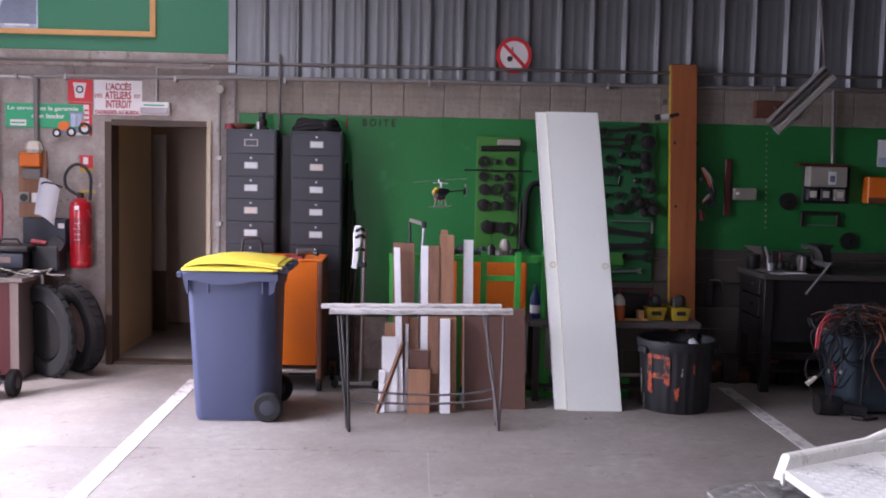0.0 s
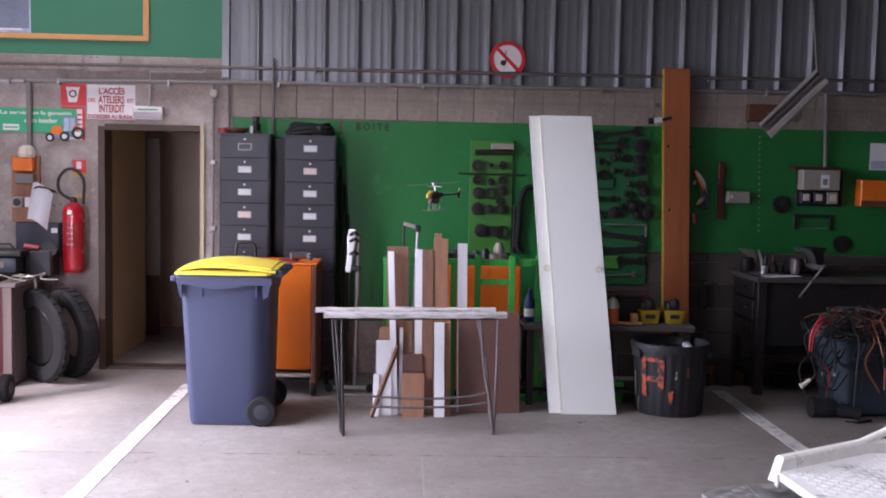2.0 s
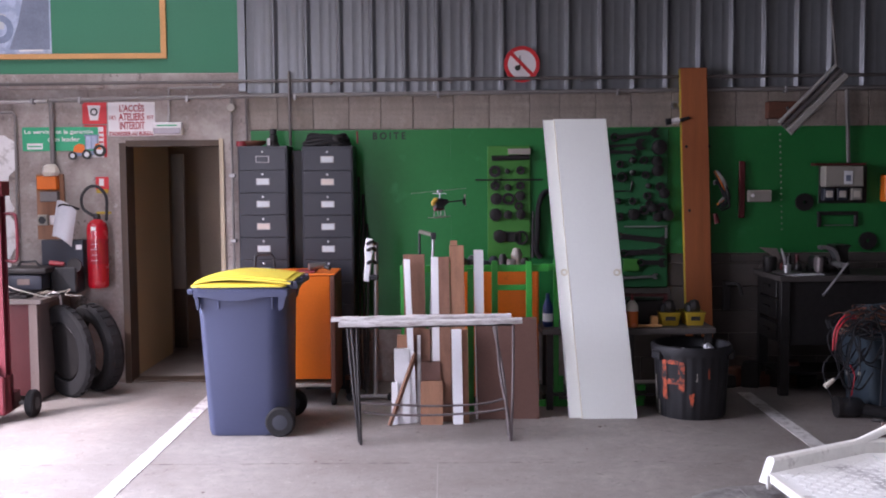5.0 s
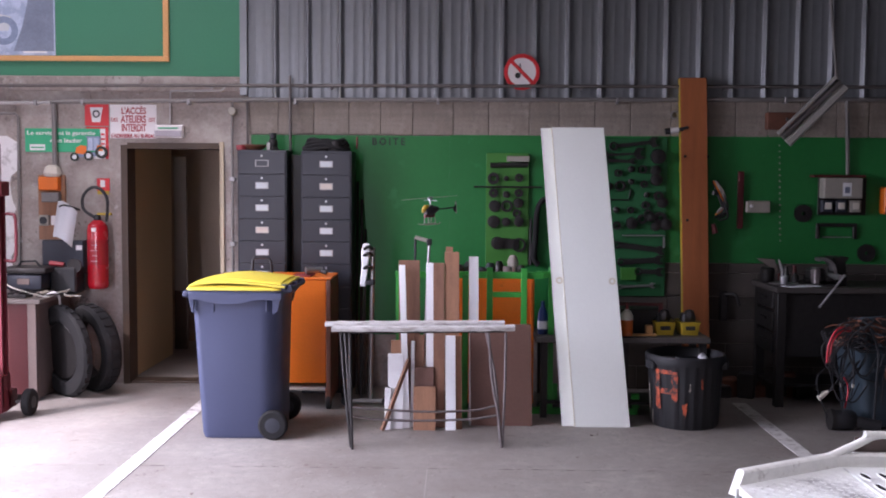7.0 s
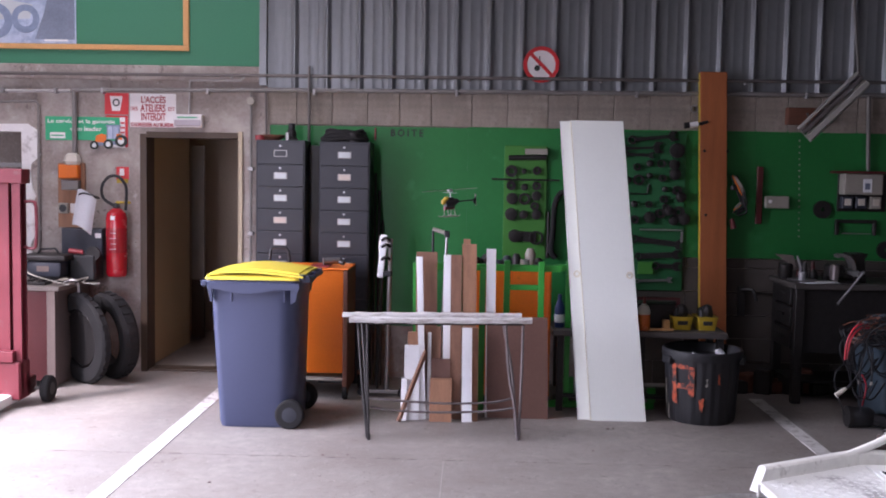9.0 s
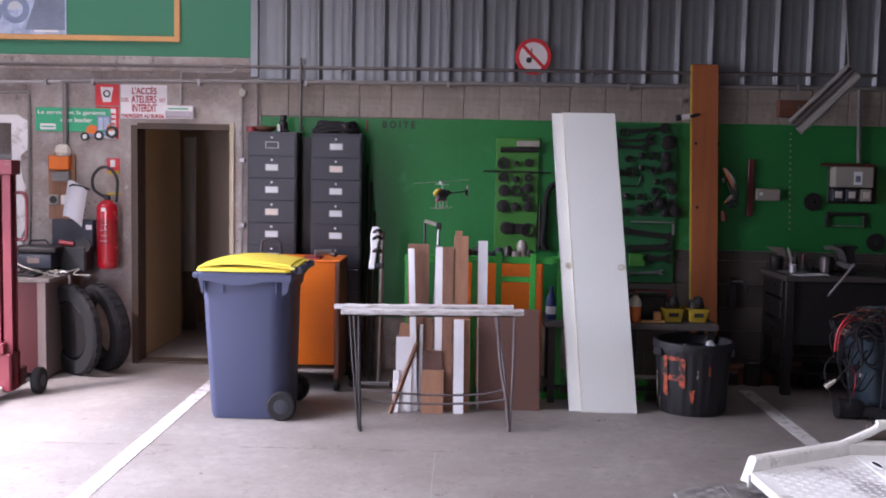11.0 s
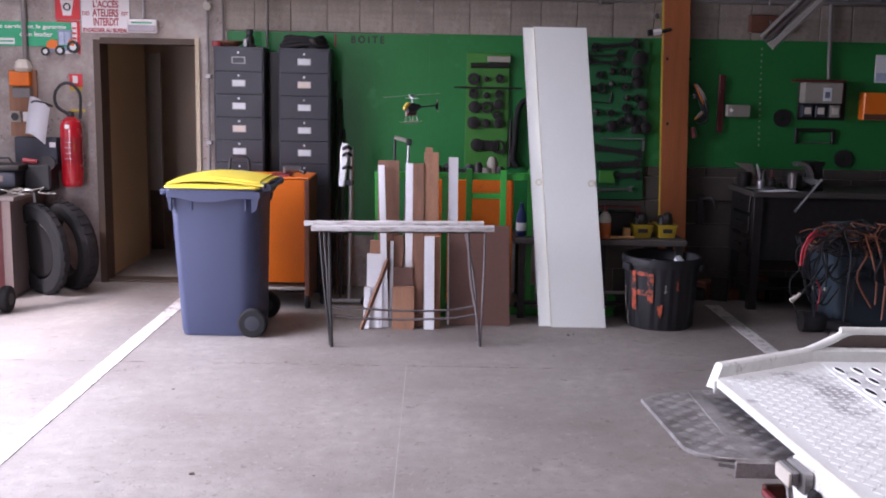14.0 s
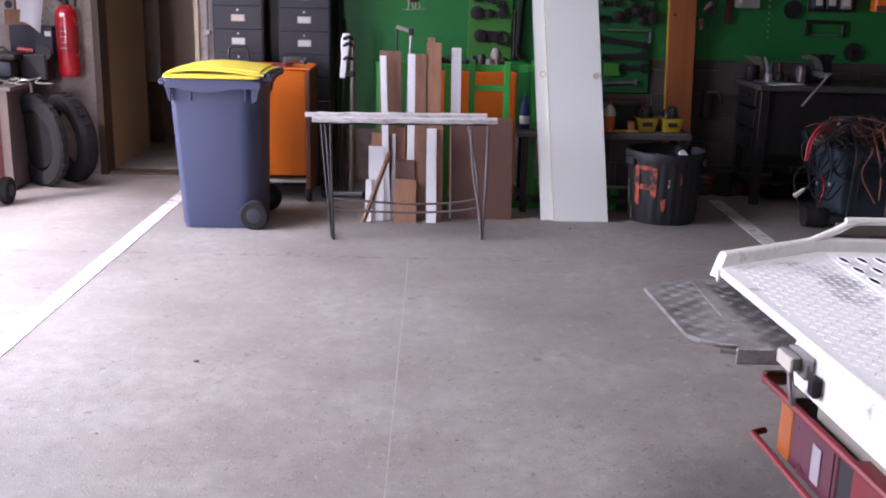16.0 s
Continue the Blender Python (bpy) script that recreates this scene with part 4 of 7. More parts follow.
part("cross_beam", box(-3.95, -3.14, 7.18, 7.24, 0.34, 0.42, 0.005), M["stacker_red"], st)
part("foot_plate", box(-3.28, -3.1, 7.2, 7.38, 0.06, 0.34, 0.01), M["stacker_red"], st)
part("leg_beam", box(-3.28, -3.16, 6.4, 7.3, 0.03, 0.1, 0.008), M["paint_white"], st)
part("leg_beam", box(-3.95, -3.83, 6.4, 7.3, 0.03, 0.1, 0.008), M["paint_white"], st)
part("handle", tube([(-3.1, 7.3, 1.5), (-3.04, 7.3, 1.5), (-3.01, 7.3, 1.46), (-3.012, 7.3, 1.2), (-3.04, 7.3, 1.16), (-3.1, 7.3, 1.17)], 0.012, 8, smooth=3), M["stacker_red"], st)
for x_ in (-3.0, -4.0):
    w = part("wheel", lathe([(0.04, -0.03), (0.09, -0.03), (0.1, -0.02), (0.1, 0.02), (0.09, 0.03), (0.04, 0.03)], (x_, 7.45, 0.1), 20, "x"), M["rubber"], st)
    part("hub", lathe([(0, -0.034), (0.045, -0.034), (0.045, 0.034), (0, 0.034)], (x_, 7.45, 0.1), 14, "x"), M["iron"], w)
part("axle", cyl((-3.98, 7.45, 0.1), (-3.0, 7.45, 0.1), 0.012, 8), M["steel"], st)
part("axle_bracket", box(-3.3, -3.1, 7.34, 7.48, 0.07, 0.2, 0.005), M["dark_red"], st)

# ---- wheeled bin ----
wbn = thing("wheeled_bin", (-1.28, 7.12, 0), "slate blue wheeled refuse bin with a yellow lid", "bin")
def rounded(x0, x1, y0, y1, r, n=5):
    out = []
    for cx_, cy_, a0 in ((x1 - r, y1 - r, 0), (x0 + r, y1 - r, 90), (x0 + r, y0 + r, 180), (x1 - r, y0 + r, 270)):
        for k in range(n + 1):
            a = radians(a0 + 90 * k / n)
            out.append((cx_ + r * math.cos(a), cy_ + r * math.sin(a)))
    return out
def loft(rings, bm=None, cap0=True, cap1=True):
    t = bm_new()
    vs = [[t.verts.new((*p, z)) if len(p) == 2 else t.verts.new(p) for p in ring] for z, ring in rings]
    k = len(vs[0])
    for u, v in zip(vs, vs[1:]):
        for i in range(k):
            t.faces.new((u[i], u[(i + 1) % k], v[(i + 1) % k], v[i]))
    if cap0:
        t.faces.new(vs[0])
    if cap1:
        t.faces.new(vs[-1])
    bmesh.ops.recalc_face_normals(t, faces=t.faces)
    return t
BX0, BX1 = -1.56, -1.03
def tub_ring(x0, x1, y0, y1, r, rr=0.13, n=5):
    """Outline with tight front corners and wide, drawn-in rear corners over the wheels."""
    out = []
    for cx_, cy_, a0, q in ((x1 - rr, y1 - rr, 0, rr), (x0 + r, y1 - r, 90, r), (x0 + r, y0 + r, 180, r), (x1 - rr, y0 + rr, 270, rr)):
        for k in range(n + 1):
            a = radians(a0 + 90 * k / n)
            out.append((cx_ + q * math.cos(a), cy_ + q * math.sin(a)))
    return out
part("body", loft([(0.004, tub_ring(BX0 + 0.01, BX1 - 0.02, 6.835, 7.36, 0.06)), (0.04, tub_ring(BX0, BX1, 6.828, 7.37, 0.06)), (0.5, tub_ring(BX0 - 0.025, BX1 + 0.005, 6.815, 7.4, 0.05)), (0.88, tub_ring(BX0 - 0.045, BX1 + 0.012, 6.8, 7.42, 0.05)), (0.96, tub_ring(BX0 - 0.048, BX1 + 0.015, 6.795, 7.425, 0.05))]), M["bin_body"], wbn)
part("rim", loft([(0.953, rounded(BX0 - 0.06, BX1 + 0.03, 6.775, 7.445, 0.05)), (0.962, rounded(BX0 - 0.075, BX1 + 0.035, 6.765, 7.455, 0.05)), (1.012, rounded(BX0 - 0.078, BX1 + 0.038, 6.762, 7.458, 0.05)), (1.019, rounded(BX0 - 0.07, BX1 + 0.03, 6.77, 7.45, 0.05))]), M["bin_body"], wbn)
part("comb_bar", box(BX0 - 0.11, BX0 - 0.07, 6.79, 7.43, 0.97, 1.01, 0.008), M["bin_body"], wbn)
for y_ in (6.785, 7.415):
    part("bracket", prism([(BX0 - 0.06, 0.96), (BX0 - 0.03, 0.96), (BX0 - 0.03, 0.87), (BX0 - 0.042, 0.87)], "y", y_ - 0.015, y_ + 0.02), M["bin_body"], wbn)
    part("gusset", prism([(BX1 - 0.03, 0.96), (BX1 + 0.02, 0.96), (BX1 + 0.005, 0.88), (BX1 - 0.03, 0.86)], "y", y_ - 0.012, y_ + 0.02), M["bin_body"], wbn)
for k in range(2):
    part("rib", box(-1.47 + k * 0.36, -1.455 + k * 0.36, 6.79, 6.83, 0.87, 0.955, 0.004), M["bin_body"], wbn)
def swell(x0, x1, y0, y1, r, z, up):
    """A rounded outline that climbs fast from the front end and sinks slowly to the hinge."""
    out = []
    for px_, py_ in rounded(x0, x1, y0, y1, r):
        u = min(max((px_ - x0) / (x1 - x0), 0), 1)
        out.append((px_, py_, z + up * math.sin(math.pi * u ** 0.72)))
    return out
def strip_lid(z, up, y0, y1, x0, x1, t_=0.012, n=18):
    """A shell arched along its length and slightly across."""
    t = bm_new()
    rows = []
    for i in range(n + 1):
        u = i / n
        zz = z + up * math.sin(math.pi * u ** 0.72)
        rows.append([t.verts.new((x0 + (x1 - x0) * u, y0 + (y1 - y0) * w, zz + 0.01 * math.sin(math.pi * w))) for w in (0, 0.03, 0.15, 0.35, 0.5, 0.65, 0.85, 0.97, 1)])
    for p, q in zip(rows, rows[1:]):
        for k in range(8):
            t.faces.new((p[k], q[k], q[k + 1], p[k + 1]))
    t.normal_update()
    bmesh.ops.solidify(t, geom=t.faces[:], thickness=t_)
    bmesh.ops.recalc_face_normals(t, faces=t.faces)
    return t
lid = part("lid", loft([(0, swell(BX0 - 0.082, BX1 + 0.03, 6.752, 7.46, 0.05, 1.02, 0)), (0, swell(BX0 - 0.082, BX1 + 0.03, 6.75, 7.46, 0.05, 1.032, 0.004)), (0, swell(BX0 - 0.055, BX1 + 0.03, 6.775, 7.44, 0.05, 1.042, 0.02))]), M["bin_lid"], wbn)
part("lid_shell", strip_lid(1.05, 0.03, 6.757, 7.45, BX0 - 0.062, BX1 + 0.055), M["bin_lid"], lid)
part("lid_crown", strip_lid(1.064, 0.03, 6.81, 7.4, BX0 - 0.0, BX1 + 0.02, 0.016), M["bin_lid"], lid)
droop = [(BX0 - 0.06, 1.0), (BX0 - 0.06, 0.957)] + [(BX0 + 0.02 + 0.36 * k / 10, 0.955 - 0.028 * math.sin(math.pi * k / 10) ** 0.8) for k in range(11)] + [(BX1 + 0.03, 0.957), (BX1 + 0.03, 1.0)]
part("front_lip", prism(droop, "y", 6.757, 6.80), M["bin_body"], wbn)
part("lid_hinge", box(BX1 + 0.02, BX1 + 0.06, 6.78, 6.84, 1.022, 1.056, 0.006), M["bin_body"], lid)
part("hinge_bar", cyl((BX1 + 0.08, 6.82, 1.02), (BX1 + 0.08, 7.4, 1.02), 0.016, 10), M["bin_body"], wbn)
for y_ in (6.83, 7.1, 7.37):
    part("hinge", box(BX1 + 0.03, BX1 + 0.09, y_, y_ + 0.04, 1.0, 1.05, 0.006), M["bin_body"], wbn)
for y_, s_ in ((6.84, 1), (7.39, -1)):
    w = part("wheel", lathe([(0.05, -0.028), (0.088, -0.028), (0.1, -0.018), (0.1, 0.018), (0.088, 0.028), (0.05, 0.028)], (-1.068, y_ - 0.02 * s_, 0.1), 28, "y"), M["rubber"], wbn)
    part("hub", lathe([(0, -0.03), (0.025, -0.034), (0.06, -0.026), (0.06, 0.026), (0.025, 0.034), (0, 0.03)], (-1.068, y_ - 0.02 * s_, 0.1), 20, "y"), M["hub"], w)
part("axle", cyl((-1.068, 6.84, 0.1), (-1.068, 7.39, 0.1), 0.011, 8), M["steel"], wbn)
part("wheel_arch", box(-1.1, -1.04, 6.88, 7.36, 0.06, 0.2, 0.02), M["bin_body"], wbn)

# ---- orange cart ----
oc = thing("tool_cart", (-1.25, 7.95, 0), "orange steel tool cart on casters", "tool cart")
part("cabinet", box(-1.62, -0.83, 7.75, 8.2, 0.2, 1.0, 0.012, seg=2), M["orange"], oc)
part("side_frame", box(-0.826, -0.79, 7.72, 8.22, 0.06, 1.0, 0.006), M["rust"], oc)
part("tray_edge", box(-1.63, -0.79, 7.74, 8.21, 1.002, 1.016, 0.005), M["orange"], oc)
part("red_mat", box(-1.1, -0.95, 7.78, 8.0, 1.0165, 1.03, 0.004), M["red_paint"], oc)
part("lower_shelf", box(-1.6, -0.83, 7.72, 8.2, 0.15, 0.165), M["grey_box"], oc)
part("pull_handle", tube([(-1.43, 7.9, 1.03), (-1.42, 7.9, 1.14), (-1.4, 7.9, 1.155), (-1.3, 7.9, 1.155), (-1.28, 7.9, 1.13), (-1.27, 7.9, 1.03)], 0.011, 8), M["black"], oc)
for x_, y_ in ((-0.81, 7.76), (-0.74, 8.17), (-1.58, 7.76), (-1.58, 8.17)):
    w = part("caster", lathe([(0.02, -0.018), (0.055, -0.018), (0.06, -0.01), (0.06, 0.01), (0.055, 0.018), (0.02, 0.018)], (x_, y_, 0.06), 18, "x"), M["rubber"], oc)
    part("fork", box(x_ - 0.024, x_ + 0.024, y_ - 0.02, y_ + 0.02, 0.06, 0.15, 0.004), M["rust"], w)
tl = thing("impact_tool", (-0.9, 7.9, 1.03), "small metal air tool lying on the cart", "tool")
part("body", tube([(-1.0, 7.85, 1.06), (-0.88, 7.9, 1.065)], [0.028, 0.022], 12), M["steel"], tl)
part("grip", tube([(-0.9, 7.9, 1.06), (-0.84, 7.86, 1.045)], 0.016, 8), M["iron"], tl)

# ---- pole stand with padded head ----
ps = thing("pole_stand", (-0.5, 7.92, 0), "grey pole stand with a white rag-wrapped head", "stand")
part("pole", cyl((-0.503, 7.92, 0.02), (-0.485, 7.92, 1.24), 0.018, 12), M["steel"], ps)
part("rod", cyl((-0.58, 7.97, 0.02), (-0.545, 7.97, 1.15), 0.009, 8), M["iron"], ps)
bm = bm_new()
r_ = random.Random(3)
prof = [(-0.585, 0.94), (-0.54, 0.935), (-0.525, 1.05), (-0.515, 1.13), (-0.5, 1.2), (-0.505, 1.27), (-0.56, 1.275), (-0.575, 1.2), (-0.57, 1.1)]
prism(prof, "y", 7.88, 7.905, bm=bm, bev=0.008)
part("padded_head", bm, M["white_wood"], ps)
part("clamp", box(-0.535, -0.47, 7.86, 7.95, 0.95, 0.99, 0.006), M["black"], ps)
for z_ in (1.08, 1.18, 1.23):
    part("hook", tube([(-0.55, 7.875, z_), (-0.515, 7.86, z_ + 0.02), (-0.49, 7.9, z_)], 0.012, 8, smooth=3), M["iron"], ps)
part("base_bar", box(-0.72, -0.36, 7.9, 7.94, 0.02, 0.05, 0.005), M["steel"], ps)
for x_ in (-0.7, -0.38):
    part("foot_wheel", lathe([(0, -0.012), (0.032, -0.012), (0.032, 0.012), (0, 0.012)], (x_, 7.9, 0.032), 14, "y"), M["rubber"], ps)

# ---- offcuts of board leaning together ----
def offcut(x0, x1, top, y0, ytop, t_, material, label, sway=0.0):
    m = Matrix(((1, 0, sway / top, 0), (0, 1, (ytop - y0) / top, 0), (0, 0, 1, 0), (0, 0, 0, 1)))
    b = box(x0, x1, y0, y0 + t_, 0, top, 0.002, m=m)
    return solo("board_offcut", b, material, label, "board", group="leaning offcuts", base=((x0 + x1) / 2, y0, 0))
LW, LB, LT = "narrow white laminated offcut leaning upright", "brown wooden offcut leaning upright", "tan plywood offcut leaning upright"
offcut(-0.2, -0.155, 1.15, 7.17, 7.36, 0.02, M["white_wood"], LW, -0.05)
offcut(-0.24, -0.085, 1.18, 7.27, 7.42, 0.02, M["brown_wood"], LB, -0.015)
offcut(-0.3, -0.2, 0.61, 7.2, 7.3, 0.018, M["tan_wood"], LT)
offcut(-0.31, -0.2, 0.52, 7.15, 7.25, 0.02, M["white_wood"], "short white laminated offcut", -0.01)
offcut(-0.335, -0.29, 0.29, 7.12, 7.18, 0.02, M["white_wood"], "short white laminated offcut")
offcut(-0.155, -0.13, 0.605, 7.2, 7.3, 0.02, M["white_wood"], LW)
offcut(-0.135, -0.06, 0.645, 7.22, 7.34, 0.02, M["brown_wood"], LB)
offcut(-0.125, 0.012, 0.425, 7.17, 7.25, 0.02, M["dark_wood"], "short dark brown offcut")
offcut(-0.13, 0.028, 0.3, 7.11, 7.16, 0.025, M["tan_wood"], "short wide tan plywood offcut")
offcut(-0.04, 0.012, 1.165, 7.22, 7.38, 0.02, M["white_wood"], LW, -0.012)
offcut(0.012, 0.092, 1.165, 7.2, 7.38, 0.02, M["brown_wood"], LB, -0.012)
offcut(0.095, 0.2, 1.245, 7.21, 7.4, 0.02, M["tan_wood"], "tall tan plywood plank leaning upright", -0.014)
offcut(0.108, 0.16, 1.28, 7.235, 7.425, 0.02, M["tan_wood"], LT, -0.02)
offcut(0.1, 0.172, 0.655, 7.12, 7.24, 0.022, M["white_wood"], LW, -0.008)
offcut(0.175, 0.215, 0.655, 7.16, 7.26, 0.03, M["tan_wood"], LT, -0.006)
offcut(0.266, 0.336, 1.21, 7.28, 7.44, 0.02, M["white_wood"], LW, -0.008)
offcut(0.28, 0.722, 0.725, 7.27, 7.36, 0.012, M["dark_wood"], "large dark brown hardboard leaning on the green frame", -0.012)
solo("wooden_stick", tube([(-0.345, 7.06, 0.01), (-0.165, 7.2, 0.49)], 0.017, 4), M["brown_wood"], "brown stick leaning at a slant", "stick")
th = thing("trolley_handle", (-0.08, 7.5, 0), "black and chrome telescopic pull handle", "handle")
part("grip", tube([(-0.14, 7.5, 1.345), (-0.03, 7.5, 1.315)], 0.015, 10), M["grey_box"], th)
part("rod", tube([(-0.035, 7.5, 1.31), (-0.085, 7.5, 0.0)], 0.01, 8), M["chrome"], th)
part("rod", tube([(-0.137, 7.5, 1.34), (-0.14, 7.5, 0.0)], 0.009, 8), M["black"], th)
part("end_cap", box(-0.055, -0.015, 7.48, 7.52, 1.285, 1.335, 0.006), M["black"], th)

# ---- green steel frame with orange crate behind ----
gf = thing("frame_stand", (0.45, 7.5, 0), "bright green steel tube frame standing upright", "frame")
GY = 7.5
def bar(x0, x1, z0, z1, y0=GY, d=0.035, nm="bar"):
    return part(nm, box(x0, x1, y0, y0 + d, z0, z1, 0.003), M["green_steel"], gf)
bar(-0.285, 0.815, 1.04, 1.09, GY + 0.036, nm="top_rail")
bar(0.77, 0.86, 1.04, 1.09, GY + 0.121, 0.03, nm="rail_end")
bar(0.77, 0.81, 1.045, 1.085, GY + 0.0715, 0.049, nm="rail_link")
bar(0.212, 0.257, 0.0, 1.075, GY - 0.07, nm="post")
bar(0.392, 0.437, 0.3, 1.125, nm="post")
bar(0.645, 0.69, 0.3, 1.12, nm="post")
bar(0.438, 0.644, 0.905, 0.945, nm="cross_bar")
bar(0.86, 0.9, 0.03, 1.12, GY + 0.12, nm="post")
bar(0.72, 1.55, 0.0, 0.05, GY + 0.156, nm="foot_rail")
bar(0.901, 0.935, 0.1, 0.24, GY + 0.12, nm="gusset")
bar(1.5, 1.56, 0.051, 0.16, GY + 0.156, nm="foot_upright")
bar(-0.28, -0.24, 0.0, 1.04, GY + 0.036, nm="post")
ob_ = thing("orange_cabinet", (0.46, 7.95, 0), "orange steel cabinet behind the green frame", "cabinet")
part("body", box(0.12, 0.765, 7.78, 8.2, 0.05, 1.02, 0.008), M["orange"], ob_)
part("plinth", box(0.14, 0.745, 7.8, 8.18, 0.0, 0.05), M["iron"], ob_)
part("door_edge", box(0.735, 0.76, 7.765, 7.78, 0.2, 1.0, 0.004), M["orange"], ob_)
for k, (x_, r_, mt) in enumerate(((0.2, 0.055, "iron"), (0.3, 0.07, "black"), (0.38, 0.05, "navy"), (0.45, 0.045, "navy"), (0.52, 0.04, "iron"), (0.63, 0.05, "grey_box"), (0.69, 0.04, "iron"))):
    hh = (0.09, 0.11, 0.07, 0.1, 0.12, 0.16, 0.09)[k]
    solo("machine_part", lathe([(r_, 0), (r_ * 1.05, 0.01), (r_ * 0.8, hh * 0.4), (r_ * 0.9, hh * 0.7), (r_ * 0.5, hh), (0, hh)], (x_ - 0.02, 7.95 + 0.05 * (k % 2), 1.02), 12), M[mt], "small oily machine part on the cabinet", "machine part", group="small machine parts")
solo("tin", lathe([(0.036, 0), (0.038, 0.005), (0.036, 0.08), (0.038, 0.085), (0, 0.083)], (0.56, 7.85, 1.02), 18), M["chrome"], "small bright tin on the cabinet", "tin")

# ---- white leaning panels ----
def lean_panel(x0, x1, dx, top, y0, ytop, t_, label, edge):
    th = thing("leaning_panel", ((x0 + x1) / 2, y0, 0), label, "panel", group="white door panels")
    m = Matrix(((1, 0, dx / top, 0), (0, 1, (ytop - y0) / top, 0), (0, 0, 1, 0), (0, 0, 0, 1)))
    part("board", box(x0, x1, y0, y0 + t_, 0.0, top, 0.003, m=m), M["white_panel"], th)
    part("edging", box(x0 - 0.006, x0 - 0.001, y0 - 0.001, y0 + t_, 0.0, top, m=m), M[edge], th)
    for x_ in (x1 - 0.04,) if edge == "cream_edge" else (x0 + 0.05,):
        c = m @ Vector((x_, y0 - 0.001, 1.03))
        g = part("finger_pull", lathe([(0.014, 0), (0.024, 0), (0.026, 0.006), (0.014, 0.006)], c, 20, "y", closed=True), M["cream_edge"], th)
    return th
lean_panel(1.032, 1.425, -0.145, 2.175, 7.255, 7.83, 0.022, "tall white laminated panel leaning on the wall", "cream_edge")
lean_panel(0.945, 1.34, -0.135, 2.17, 7.285, 7.86, 0.022, "tall white laminated panel behind another one", "white_wood")
# ---- trestle table ----
tt = thing("trestle_table", (-0.02, 6.7, 0), "narrow trestle table with paint-crusted slats on iron legs", "table")
sl = 0.1
def ty_(x): return 6.62 + (x + 0.55) * sl
def slat(x0, x1, dy, z0, z1, w):
    m = Matrix(((1, 0, 0, 0), (sl, 1, 0, 0.62 + 6.0 + 0.55 * sl + dy), (0, 0, 1, 0), (0, 0, 0, 1)))
    b = bm_new()
    n_ = 26
    r_ = random.Random(int(x0 * 100))
    rings = []
    for k in range(n_ + 1):
        x_ = x0 + (x1 - x0) * k / n_
        j1, j2 = r_.uniform(-0.003, 0.003), r_.uniform(-0.003, 0.003)
        rings.append([b.verts.new(m @ Vector((x_, a, c))) for a, c in ((0.004, z0 + j2), (w, z0), (w, z1 + j1), (w * 0.5, z1 + j1 + 0.002), (0.004, z1 + j2), (0, z1 - 0.008), (0, z0 + 0.008))])
    for u, v in zip(rings, rings[1:]):
        for k in range(7):
            b.faces.new((u[k], u[(k + 1) % 7], v[(k + 1) % 7], v[k]))
    b.faces.new(rings[0])
    b.faces.new(rings[-1])
    bmesh.ops.recalc_face_normals(b, faces=b.faces)
    return b
part("slat", slat(-0.645, 0.56, 0.0, 0.768, 0.798, 0.09), M["slat_paint"], tt)
part("slat", slat(-0.715, 0.5, 0.2, 0.775, 0.803, 0.09), M["slat_paint"], tt)
part("top_rail", box(-0.6, 0.5, 0.0, 0.015, 0.752, 0.767, m=Matrix(((1, 0, 0, 0), (sl, 1, 0, 6.66 + 0.55 * sl), (0, 0, 1, 0), (0, 0, 0, 1)))), M["iron"], tt)
part("top_rail", box(-0.6, 0.5, 0.0, 0.015, 0.752, 0.767, m=Matrix(((1, 0, 0, 0), (sl, 1, 0, 6.84 + 0.55 * sl), (0, 0, 1, 0), (0, 0, 0, 1)))), M["iron"], tt)
for pts in ([(-0.53, 6.66, 0.755), (-0.52, 6.62, 0.4), (-0.505, 6.585, 0.0)], [(-0.595, 6.7, 0.755), (-0.56, 6.64, 0.4), (-0.515, 6.59, 0.03)], [(-0.585, 6.84, 0.755), (-0.55, 6.76, 0.4), (-0.53, 6.7, 0.0)],
            [(0.385, 6.75, 0.755), (0.41, 6.72, 0.45), (0.455, 6.68, 0.2), (0.475, 6.665, 0.0)], [(0.5, 6.75, 0.755), (0.495, 6.71, 0.4), (0.478, 6.665, 0.0)], [(0.37, 6.9, 0.755), (0.44, 6.83, 0.4), (0.47, 6.8, 0.0)]):
    part("leg", tube(pts, 0.0095, 8, smooth=4), M["iron"] if pts[0][0] < 0 else M["leg_steel"], tt)
part("stretcher", tube([(-0.5, 6.62, 0.21), (-0.3, 6.64, 0.185), (0.0, 6.66, 0.178), (0.3, 6.68, 0.19), (0.46, 6.69, 0.215)], 0.008, 8, smooth=4), M["leg_steel"], tt)
part("stretcher", tube([(-0.52, 6.74, 0.245), (-0.3, 6.76, 0.225), (0.0, 6.78, 0.21), (0.3, 6.8, 0.22), (0.45, 6.82, 0.25)], 0.008, 8, smooth=4), M["leg_steel"], tt)
part("foot_bar", tube([(-0.515, 6.585, 0.02), (-0.53, 6.7, 0.02)], 0.009, 6), M["iron"], tt)
part("foot_bar", tube([(0.477, 6.665, 0.02), (0.47, 6.8, 0.02)], 0.009, 6), M["iron"], tt)

